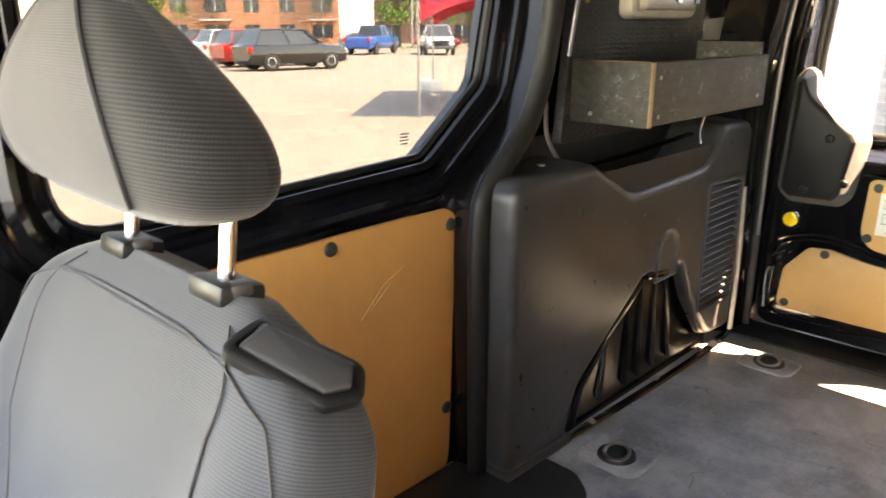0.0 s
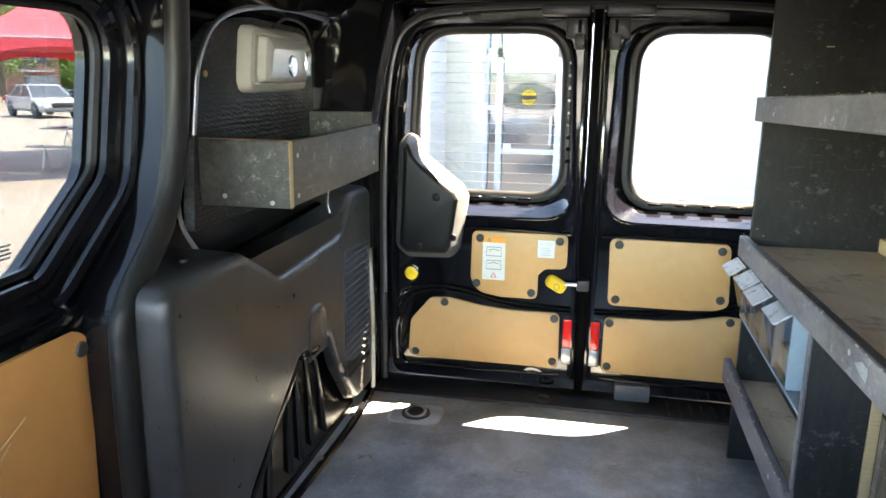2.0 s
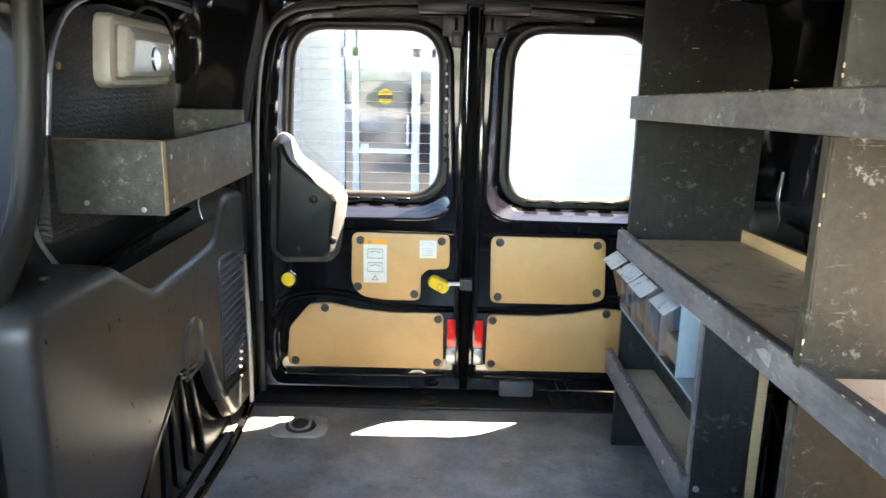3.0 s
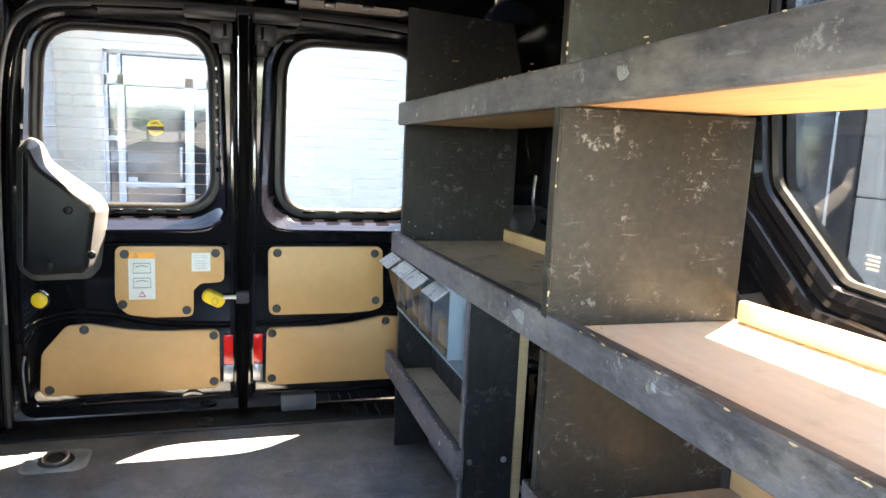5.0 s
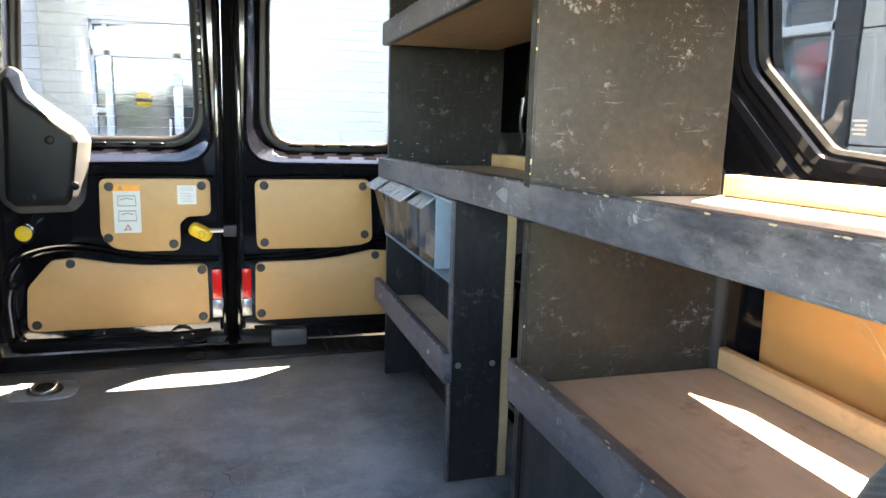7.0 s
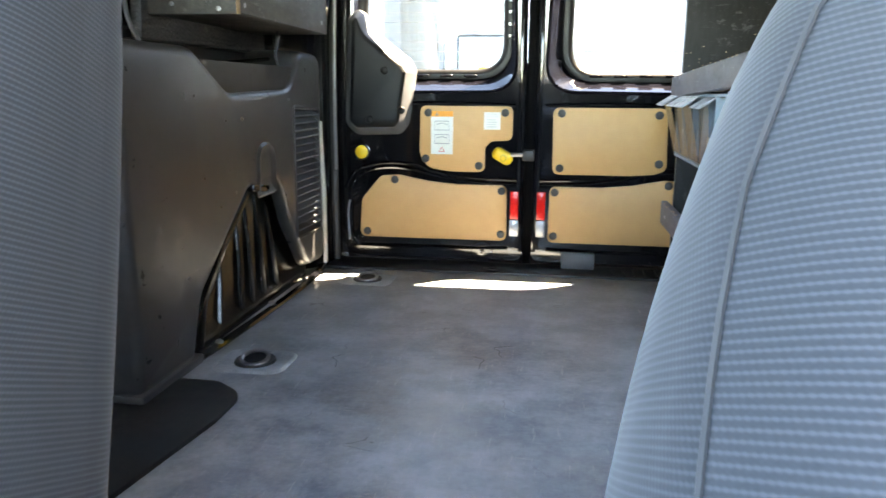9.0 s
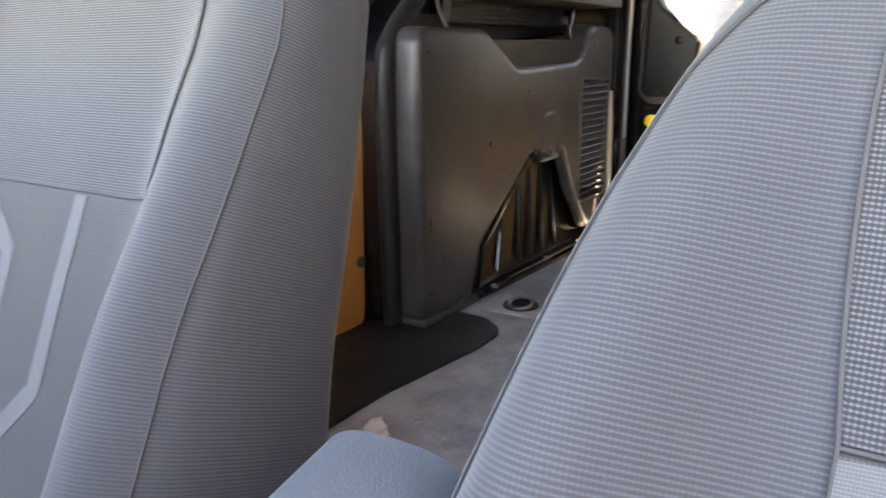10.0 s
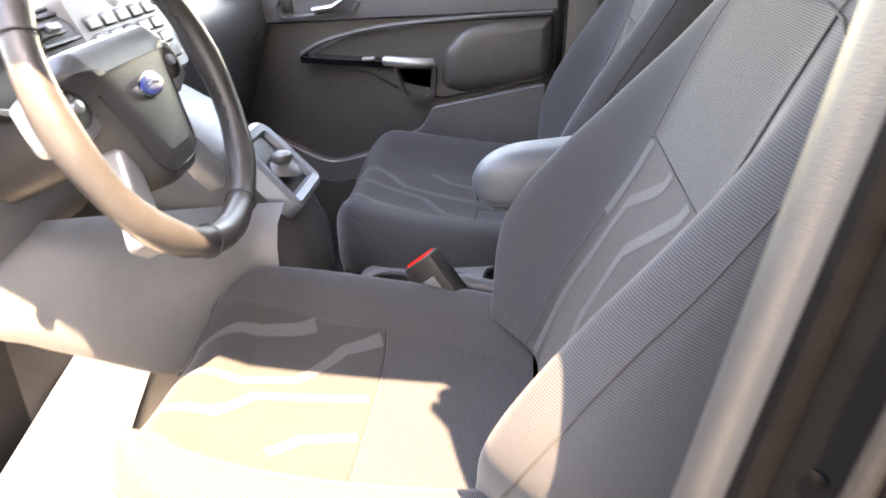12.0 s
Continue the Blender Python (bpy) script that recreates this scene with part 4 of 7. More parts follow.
part("divider_edge", box(B(), 0.363, 0.3675, 1.1545, 1.1715, 0.605, 0.884, 0.001, 1), DIVIDER, rack)
part("divider_edge", box(B(), 0.3655, 0.3685, 1.1545, 1.1715, 0.002, 0.558, 0.001, 1), DIVIDER, rack)
# lower front shelf
part("shelf_board", box(B(), 0.380, 0.700, 0.46, 1.155, 0.316, 0.332, 0.002, 1), board("rusty_plywood", (0.38, 0.30, 0.225), (0.24, 0.17, 0.12), (4, 0.7, 4), 0.6, stain=0.5), rack, "brown stained plywood shelf board")
part("fascia", box(B(), 0.360, 0.379, 0.45, 1.192, 0.296, 0.358, 0.003), FASCIA, rack, "worn grey painted front lip")
part("back_lip", box(B(), 0.682, 0.696, 0.46, 1.150, 0.332, 0.366, 0.002, 1), PLY, rack, "bare plywood back lip")
part("kick_board", box(B(), 0.372, 0.380, 0.46, 1.155, 0.002, 0.30, 0.002, 1), SHELF, rack)
# slim rear bay
part("leg_panel", box(B(), 0.376, 0.476, 1.500, 1.516, 0.002, 0.548, 0.002, 1), SHELF, rack)
part("leg_edge", box(B(), 0.4765, 0.494, 1.500, 1.516, 0.002, 0.545, 0.001, 1), PLY_EDGE, rack, "bare plywood edge strip")
part("leg_edge", box(B(), 0.372, 0.3757, 1.499, 1.5165, 0.002, 0.545, 0.001, 1), FASCIA, rack)
part("bay_back", box(B(), 0.480, 0.489, 1.517, 2.099, 0.002, 0.548, 0.002, 1), SHELF, rack)
part("tray_board", box(B(), 0.378, 0.479, 1.517, 2.099, 0.206, 0.219, 0.001, 1), PLY_TOP, rack)
part("fascia", box(B(), 0.360, 0.377, 1.497, 2.135, 0.203, 0.262, 0.003), FASCIA, rack, "worn grey painted front lip")
for x in (0.389, 0.457):
    part("screw", lathe(B(), [(0.006, 0), (0.006, 0.0015), (0.003, 0.0025), (0, 0.002)], (x, 1.500, 0.236), (0, -1, 0), 10), STEEL, rack)
for y, z in ((2.0, 0.575), (1.9, 0.878), (1.0, 0.925), (0.9, 0.60), (1.3, 0.59), (1.02, 0.335), (1.6, 0.232), (2.05, 0.232)):
    part("screw", lathe(B(), [(0.005, 0), (0.005, 0.001), (0, 0.0015)], (0.364 if z > 0.4 else 0.360, y, z), (-1, 0, 0), 8), STEEL, rack)
part("cross_mark", box(B(), 0.50, 0.516, 2.0985, 2.0998, 1.018, 1.0205), PLY_EDGE, rack)

CHIP = board("bare_chipped_ply", (0.52, 0.40, 0.25), (0.34, 0.25, 0.15), (3, 3, 3), 0.8)
SCUFF = surf("pale_scuff", (0.20, 0.20, 0.205), 0.8, var=0.4, scale=60, bump=0.3)


def flake(name, material, at, u, v, du, dv, rnd, label=""):
    """A thin ragged patch lying on the plane of u and v, where paint has chipped or rubbed."""
    n = Vector(u).cross(Vector(v)).normalized()
    edge = [(rnd.uniform(0.55, 1.1), 2 * math.pi * k / 9) for k in range(9)]
    ring = lambda k, w: [Vector(at) + Vector(u) * (du * r * k * math.cos(a)) + Vector(v) * (dv * r * k * math.sin(a)) + n * w for r, a in edge]
    part(name, loft(B(), [ring(1.0, -0.0004), ring(1.0, 0.0004), ring(0.9, 0.0006)], caps=True), material, rack, label, smooth=0)


rnd_ = random.Random(21)
for x, ya, yb, zt, sl in ((0.364, 0.52, 2.10, 0.581, True), (0.364, 0.52, 2.06, 0.907, True), (0.360, 0.50, 1.18, 0.358, False), (0.360, 1.51, 2.12, 0.262, False)):
    for i in range(int((yb - ya) * 17)):
        y = rnd_.uniform(ya, yb)
        z = zt + (rise(y) if sl else 0)
        flake("paint_chip", CHIP, (x - 0.0002, y, z - rnd_.uniform(0.0005, 0.002)), (0, 1, 0), (0, 0, 1), rnd_.uniform(0.002, 0.007), rnd_.uniform(0.0006, 0.0016), rnd_)
        flake("paint_chip", CHIP, (x + 0.003, rnd_.uniform(ya, yb), zt + (rise(y) if sl else 0) + 0.0002), (1, 0, 0), (0, 1, 0), rnd_.uniform(0.0008, 0.002), rnd_.uniform(0.002, 0.007), rnd_)
for z0, z1, x in ((0.61, 0.87, 0.3629), (0.06, 0.53, 0.3653), (0.92, 1.12, 0.3659)):
    for i in range(4):
        flake("paint_chip", CHIP, (x + rnd_.uniform(0.0005, 0.002), 1.1542, rnd_.uniform(z0, z1)), (1, 0, 0), (0, 0, 1), rnd_.uniform(0.0008, 0.002), rnd_.uniform(0.001, 0.005), rnd_)
flake("scuff_mark", SCUFF, (0.3636, 1.005, 0.883 + rise(1.005)), (0, 1, 0), (0, 0, 1), 0.016, 0.010, rnd_, "white scuffed patch")
flake("scuff_mark", SCUFF, (0.3636, 1.245, 0.556 + rise(1.245)), (0, 1, 0), (0, 0, 1), 0.028, 0.012, rnd_, "pale rubbed patch")

# tilt-out bins under the middle shelf
bins = thing("tilt_bin_rack", "blue-grey rack of clear plastic tilt-out parts bins", "bin rack", at=(0.43, 1.8, 0.38))
part("housing", box(B(), 0.470, 0.479, 1.520, 2.095, 0.385, 0.540, 0.001, 1), BIN, bins)
part("housing_floor", box(B(), 0.378, 0.469, 1.520, 2.095, 0.385, 0.391, 0.001, 1), BIN, bins)
part("housing_top", box(B(), 0.378, 0.469, 1.520, 2.095, 0.534, 0.540, 0.001, 1), BIN, bins)
for k in range(6):
    y = 1.520 + k * 0.1145
    part("housing_wall", box(B(), 0.378, 0.469, y, y + 0.004, 0.391, 0.534, 0.001, 1), BIN, bins)
part("brace", tube(B(), [(0.40, 1.53, 0.40), (0.465, 1.54, 0.47)], 0.004, 6), BIN, bins)
for k in range(1, 5):
    y0, y1 = 1.528 + k * 0.1145, 1.632 + k * 0.1145
    tilt = 0.030 if k == 4 else 0.022 if k in (2, 3) else 0.008
    b = B()
    ring = lambda y: [Vector((0.455, y, 0.396)), Vector((0.376, y, 0.396)), Vector((0.374 - tilt, y, 0.515)), Vector((0.384 - tilt, y, 0.532)), Vector((0.40 - tilt, y, 0.528)), Vector((0.398 - tilt * 0.9, y, 0.512)), Vector((0.380, y, 0.402)), Vector((0.455, y, 0.402))]
    loft(b, [ring(y0), ring(y1)], caps=True)
    bn = part("bin", b, CLEAR, bins, "clear scratched plastic tilt bin", smooth=0)
    b = B()
    loft(b, [[Vector((0.372 - tilt - 0.018, y, 0.512)), Vector((0.388 - tilt, y, 0.534)), Vector((0.391 - tilt, y, 0.532)), Vector((0.372 - tilt - 0.014, y, 0.510))] for y in (y0 + 0.004, y1 - 0.004)], caps=True)
    part("bin_lip", b, surf("frosted_plastic", (0.33, 0.35, 0.38), 0.3, var=0.2) if k == 1 else bpy.data.materials["frosted_plastic"], bn, smooth=0)
    part("bin_content", box(B(), 0.385, 0.45, y0 + 0.01, y1 - 0.01, 0.403, 0.44 + 0.012 * (k % 3), 0.006), PLY_TOP if k % 2 else BIN, bn)

# ---------------------------------------------------------------- cargo space: passenger's side
bx = thing("wall_tray", "dark grey stained plywood tray fixed to the van wall", "tray", at=(-0.66, 1.9, 0.69))
part("front_board", box(B(), -0.578, -0.563, 1.613, 2.197, 0.692, 0.820, 0.002, 1), BOX_WOOD, bx)
part("end_board", box(B(), -0.765, -0.563, 1.597, 1.612, 0.689, 0.821, 0.002, 1), BOX_WOOD, bx)
part("end_board", box(B(), -0.765, -0.579, 2.180, 2.195, 0.692, 0.850, 0.002, 1), BOX_WOOD, bx)
part("bottom_board", box(B(), -0.765, -0.579, 1.613, 2.179, 0.692, 0.704, 0.001, 1), BOX_WOOD, bx)
part("ply_edge", box(B(), -0.5625, -0.5610, 1.5975, 1.612, 0.690, 0.820), PLY_EDGE, bx)
part("rusty_rim", box(B(), -0.765, -0.563, 1.600, 1.609, 0.8212, 0.8222), board("rust_edge", (0.30, 0.14, 0.06), (0.16, 0.07, 0.03), (3, 3, 3), 0.8), bx, smooth=0)
for x, y, z, ax in ((-0.60, 1.597, 0.70, (0, -1, 0)), (-0.70, 1.597, 0.71, (0, -1, 0)), (-0.563, 1.64, 0.71, (1, 0, 0)), (-0.563, 1.64, 0.79, (1, 0, 0)), (-0.563, 2.15, 0.72, (1, 0, 0))):
    part("screw", lathe(B(), [(0.005, 0), (0.005, 0.0012), (0, 0.002)], (x, y, z), ax, 8), STEEL, bx)
bd_out = rounded(V2([(1.565, 0.64), (2.245, 0.64), (2.26, 0.94), (2.17, 1.06), (1.85, 1.068), (1.69, 1.045), (1.60, 0.985)]), [0.01, 0.01, 0.10, 0.10, 0.2, 0.10, 0.12], 6)
lb = whole("wall_board", plate(B(), bd_out, "x", -0.775, -0.752, bevel=0.002), LINER, "black ribbed rubber-faced board on the van wall", "board")
rim = smooth_path([(-0.740, 1.565, 0.83), (-0.738, 1.572, 0.88), (-0.733, 1.59, 0.97), (-0.73, 1.66, 1.045), (-0.725, 1.80, 1.083), (-0.72, 2.0, 1.095), (-0.70, 2.2, 1.085)], 6)
whole("wall_flange", tube(B(), rim, 0.006, 8, flat=0.6), STEEL, "pale metal flange round the wall recess", "flange", kind="structure")
lp = thing("cargo_lamp", "taupe oblong interior lamp with ribbed clear lens", "lamp", at=(-0.745, 1.93, 0.98))
lp_out = rounded(V2([(1.765, 0.905), (2.09, 0.905), (2.115, 1.045), (1.79, 1.05)]), 0.035, 6)
part("base", loft(B(), [[lay("x", p.x, p.y, w) for p in offset(lp_out, d)] for d, w in ((0.0, -0.752), (0.0, -0.735), (-0.006, -0.722), (-0.016, -0.718), (-0.022, -0.724))], caps=True), surf("taupe_lamp_plastic", (0.42, 0.40, 0.37), 0.35, var=0.06, bump=0.05), lp)
lens = rounded(V2([(1.81, 0.925), (2.06, 0.925), (2.08, 1.025), (1.83, 1.03)]), 0.02, 5)
part("lens", loft(B(), [[lay("x", p.x, p.y, w) for p in offset(lens, d)] for d, w in ((0.0, -0.724), (-0.004, -0.706), (-0.014, -0.700), (-0.035, -0.699))], caps=True), surf("milky_lens", (0.44, 0.43, 0.41), 0.12, var=0.08, coat=0.6, bump=0.2, bscale=150), lp, "milky ribbed lens")
part("bulb_window", lathe(B(), [(0.026, 0), (0.024, 0.004), (0.012, 0.006), (0, 0.003)], (-0.700, 1.955, 0.965), (1, 0, 0), 16), CHROME, lp)
part("switch", box(B(), -0.705, -0.694, 2.03, 2.06, 0.94, 1.0, 0.004), CHROME, lp)
part("cable", tube(B(), smooth_path([(-0.735, 1.93, 1.05), (-0.728, 2.0, 1.075), (-0.73, 2.12, 1.06), (-0.745, 2.20, 1.0), (-0.745, 2.225, 0.88), (-0.745, 2.20, 0.80)], 6), 0.004, 6), RUBBER, lp)
whole("brass_screw", lathe(B(), [(0.007, 0), (0.006, 0.003), (0, 0.004)], (-0.752, 1.64, 0.945), (1, 0, 0), 10), surf("brass", (0.5, 0.32, 0.1), 0.35, metal=1), "brass screw in the wall board", "screw")

# floor fittings


def tie_down(x, y, r=0.036):
    t = thing("floor_anchor", "round recessed tie-down anchor in the floor mat", "anchor", "floor anchors", at=(x, y, 0))
    o = rounded(V2(rect(x - 0.072, x + 0.072, y - 0.062, y + 0.062)), 0.035, 6)
    part("moulded_rim", loft(B(), [[lay("z", p.x, p.y, w) for p in offset(o, d)] for d, w in ((0.004, 0.0), (0.0, 0.003), (-0.006, 0.0035), (-0.02, 0.001))], caps=True), FLOOR, t)
    part("well", lathe(B(), [(r + 0.006, 0.001), (r + 0.004, 0.006), (r, 0.005), (r * 0.8, 0.003), (0, 0.002)], (x, y, 0), (0, 0, 1), 24), RUBBER, t)
    part("ring", tube(B(), [(x + r * 0.75 * math.cos(k), y + r * 0.75 * math.sin(k), 0.009 + 0.006 * math.sin(k)) for k in [i * math.pi / 9 for i in range(18)]], 0.0045, 7, closed=True), STEEL, t, "worn steel lashing ring")


tie_down(-0.51, 1.485)
tie_down(-0.45, 2.172)
mat_o = rounded(V2([(-0.74, 0.60), (-0.50, 0.60), (-0.495, 0.95), (-0.462, 1.20), (-0.462, 1.31), (-0.53, 1.36), (-0.62, 1.36), (-0.64, 1.24), (-0.74, 1.22)]), [0.01, 0.06, 0.2, 0.12, 0.07, 0.05, 0.02, 0.02, 0.02], 6)
whole("sill_mat", plate(B(), mat_o, "z", 0.001, 0.009, bevel=0.003), PLASTIC_DARK, "black moulded step mat inside the sliding door", "mat")
b = B()
random.seed(5)
rings = []
for i in range(5):
    r = 0.016 * math.sin(math.pi * (i + 0.6) / 5.4)
    rings.append([Vector((-0.407 + r * (1 + 0.5 * random.uniform(-1, 1)) * math.cos(2 * math.pi * j / 9), 0.815 + r * (1 + 0.5 * random.uniform(-1, 1)) * math.sin(2 * math.pi * j / 9), 0.002 + i * 0.009 + 0.004 * random.random())) for j in range(9)])
whole("crumpled_tissue", loft(b, rings, caps=True), PAPER, "small crumpled white tissue on the floor", "tissue", smooth=20)
random.seed(11)
for i in range(4):
    x, y = random.uniform(-0.35, 0.3), random.uniform(0.9, 2.0)
    pts = smooth_path([(x + 0.008 * random.uniform(-1, 1) * k, y + 0.018 * k, 0.0004) for k in range(5)], 3)
    whole("floor_crack", tube(B(), pts, 0.0006, 4, flat=0.5), RUBBER, "thin dark crease in the floor mat", "crease", "floor creases")

# ---------------------------------------------------------------- cab: seats
UP, FWD = Vector((0, 0.372, 0.928)), Vector((0, -0.928, 0.372))
UPH, FH = Vector((0, 0.13, 0.99)), Vector((0, -0.99, 0.13))


def lerp_table(v, tab):
    """A smooth curve through a table of (place, value)."""
    n = len(tab)
    slope = []
    for i in range(n):
        a, b = tab[max(0, i - 1)], tab[min(n - 1, i + 1)]
        slope.append((b[1] - a[1]) / (b[0] - a[0]))
    for i in range(n - 1):
        (a, x), (b, y) = tab[i], tab[i + 1]
        if v <= b:
            h = b - a
            k = (v - a) / h
            return (2 * k ** 3 - 3 * k * k + 1) * x + (k ** 3 - 2 * k * k + k) * h * slope[i] + (3 * k * k - 2 * k ** 3) * y + (k ** 3 - k * k) * h * slope[i + 1]
    return tab[-1][1]


class Seat:
    """The forms of one front seat; u runs across, v up the back or from the front edge to the back of the cushion."""

    def __init__(self, c, cushion, foot, length, rake, depth, face, wing, dip, swell, widths, line):
        self.face, self.dip, self.swell = face, dip, swell
        self.c, (self.yf, self.yr, self.zt) = c, cushion
        self.o, self.len, self.depth, self.wing, self.line = Vector((c, foot, 0.13)), length, depth, wing, line
        self.up, self.fw = Vector((0, math.sin(rake), math.cos(rake))), Vector((0, -math.cos(rake), math.sin(rake)))
        self.widths = list(zip((0, 0.2, 0.45, 0.65, 0.8, 0.9, 0.96, 1.0), widths))

    def width(self, v):
        return lerp_table(v, self.widths)

    def thick(self, v):
        return self.depth * lerp_table(v, [(0, 0.055), (0.2, 0.062), (0.7, 0.055), (0.93, 0.042), (1.0, 0.018)])

    def bolster(self, u, v):
        a = abs(u)
        return self.wing * math.exp(-((a - 0.84) / 0.19) ** 2) * lerp_table(v, [(0, 0.75), (0.2, 1.0), (0.4, 0.85), (0.62, 0.5), (0.8, 0.2), (1.0, 0.0)])

    def axis(self, v):
        return self.o + self.up * (v * self.len) + self.fw * (0.02 * max(0.0, (v - 0.5) / 0.5) ** 1.6)

    def ring(self, v, n=112):
        hw, th, out = self.width(v), self.thick(v), []
        for j in range(n):
            a = 2 * math.pi * j / n
            cs, sn = math.cos(a), math.sin(a)
            u, d = math.copysign(abs(cs) ** 0.5, cs), math.copysign(abs(sn) ** 0.5, sn) * th
            if sn > 0:
                d = d * self.face + self.bolster(u, v) * min(1, sn * 3)
            out.append(self.axis(v) + Vector((u * hw, 0, 0)) + self.fw * d)
        return out

    def front(self, u, v, lift=0.002):
        th = self.face * self.thick(v) * (max(0.0, 1 - abs(u) ** 4)) ** 0.25
        return self.axis(v) + Vector((u * self.width(v), 0, 0)) + self.fw * (th + self.bolster(u, v) + lift)

    def cwidth(self, v):
        return lerp_table(v, [(0, 0.12), (0.05, 0.178), (0.12, 0.218), (0.25, 0.25), (0.45, 0.264), (0.8, 0.255), (1.0, 0.235)])

    def ctop(self, u, v, lift=0.0):
        y = self.yf + (self.yr - self.yf) * v
        drop = 0.075 * max(0.0, 1 - v / 0.16) ** 2.2
        side = 0.075 * max(0.0, (abs(u) - 0.86) / 0.14) ** 2
        z = self.zt + 0.035 - 0.075 * v - 0.012 * math.sin(math.pi * v) - drop + (self.swell if u * self.c < 0 else 0.042) * math.exp(-((abs(u) - 0.78) / 0.17) ** 2) * min(1, v * 4 + 0.3) - side
        z -= self.dip * max(0.0, 1 - (u / 0.68) ** 4) * min(1.0, v * 5)
        return Vector((self.c + u * self.cwidth(v), y, z + lift))


def ribbon(bm, f, path, width, n=14, tall=2.2):
    """A flat strip that follows a surface along a path in its own coordinates."""
    pts = []
    for a, b_ in zip(path, path[1:]):
        pts += [Vector(a).lerp(Vector(b_), i / n) for i in range(n)]
    pts.append(Vector(path[-1]))
    rows = []
    for i, p in enumerate(pts):
        t = (pts[min(i + 1, len(pts) - 1)] - pts[max(i - 1, 0)])
        q = Vector((-t.y * tall, t.x)).normalized() * width
        q.y /= tall
        rows.append([f(p.x + q.x, p.y + q.y), f(p.x, p.y), f(p.x - q.x, p.y - q.y)])
    return loft(bm, rows, closed=False, weave=1)


def patch(bm, f, u0, u1, v0, v1, nu=30, nv=36):
    rows = []
    for j in range(nv + 1):
        v = v0 + (v1 - v0) * j / nv
        a, b_ = lerp_table(v, u0), lerp_table(v, u1)
        rows.append([f(a + (b_ - a) * i / nu, v) for i in range(nu + 1)])
    return loft(bm, rows, closed=False, weave=nu // 2)


def seat(name, label, S, inner, rest=True):
    """inner: the side towards the van's middle."""
    root = thing(name, label, "seat", "front seats", at=(S.c, (S.yf + S.yr) / 2, -0.17))
    vs = [0.0, 0.03, 0.055, 0.08] + [0.08 + 0.82 * i / 34 for i in range(1, 35)] + [0.915, 0.93, 0.945, 0.96, 0.975, 0.985, 0.993, 1.0]
    back = part("backrest", loft(B(), [S.ring(v) for v in vs], caps=True, weave=28), CLOTH, root, "grey corded cloth backrest", smooth=60)
    # a plainer cloth runs round the sides, the top and the rear
    back.data.materials.append(CLOTH_SIDE)
    for pl in back.data.polygons:
        i, j = divmod(min(pl.vertices), 112)
        if not 15 < (j + 0.5) * 360 / 112 < 165 or vs[min(i, len(vs) - 1)] > 0.94:
            pl.material_index = 1
    m, vl = inner, S.line
    # the insert's two edges, and the same woven pattern, on both seats
    if m > 0:
        ea, eb = [(0, -0.38), (0.3, -0.39), (0.56, -0.43), (0.72, -0.62), (0.97, -0.72)], [(0, 0.52), (0.3, 0.56), (0.56, 0.62), (0.72, 0.71), (0.86, 0.67), (0.97, 0.76)]
        lines = [[(-0.36, vl - 0.006), (-0.07, 0.47), (-0.05, 0.318), (-0.27, 0.236), (-0.30, 0.06)], [(0.25, vl - 0.006), (0.24, 0.314), (-0.02, 0.187), (0.03, 0.05)]]
    else:
        ea, eb = [(0, -0.61), (0.1, -0.57), (0.27, -0.52), (0.45, -0.49), (0.59, -0.51), (0.73, -0.57), (0.97, -0.68)], [(0, 0.48), (0.3, 0.47), (0.59, 0.49), (0.73, 0.55), (0.97, 0.66)]
        lines = [[(-0.475, vl - 0.006), (-0.465, 0.50), (-0.485, 0.39)], [(-0.03, vl - 0.006), (-0.04, 0.552), (-0.325, 0.459), (-0.37, 0.30), (-0.46, 0.12), (-0.52, 0.01)], [(0.30, vl - 0.006), (0.29, 0.556), (-0.035, 0.408), (-0.06, 0.23), (0.0, 0.16), (0.02, 0.03)]]
    part("upper_insert", patch(B(), S.front, ea, eb, vl + 0.003, 0.940), CLOTH_UP, back, "fine ribbed cloth insert", smooth=60)
    part("lumbar_insert", patch(B(), S.front, ea, eb, 0.02, vl - 0.003), CLOTH_IN, back, "flat dark cloth insert", smooth=60)
    for ln in lines:
        part("stripe", ribbon(B(), lambda u, v: S.front(u, v, 0.0029), ln, 0.031), CLOTH_STRIPE, back, "pale grey woven stripe")
    seams = [[(u, v) for v, u in ea], [(u, v) for v, u in eb], [(lerp_table(vl, ea), vl), (lerp_table(vl, eb), vl)], [(-0.93, 0.08), (-0.95, 0.5), (-0.965, 0.75), (-0.95, 0.845), (-0.90, 0.90), (-0.73, 0.932), (-0.46, 0.945), (0.0, 0.947), (0.46, 0.945), (0.73, 0.932), (0.90, 0.90), (0.95, 0.845), (0.965, 0.75), (0.95, 0.5), (0.93, 0.08)]]
    for ln in seams:
        pts = []
        for a, b_ in zip(ln, ln[1:]):
            pts += [S.front(*Vector(a).lerp(Vector(b_), i / 8), 0.002) for i in range(8)]
        pts.append(S.front(*ln[-1], 0.002))
        part("seam", tube(B(), pts, 0.0010, 5), SEAM, back)
    # cushion
    rings = []
    for j in range(61):
        v = j / 60
        n = 60
        top = [S.ctop(-1 + 2 * i / n, v) for i in range(n + 1)]
        w = S.cwidth(v)
        low = 0.02 + 0.05 * max(0, 1 - v / 0.16) ** 2
        y = top[0].y
        tuck = 0.02 * max(0, 1 - v / 0.2)
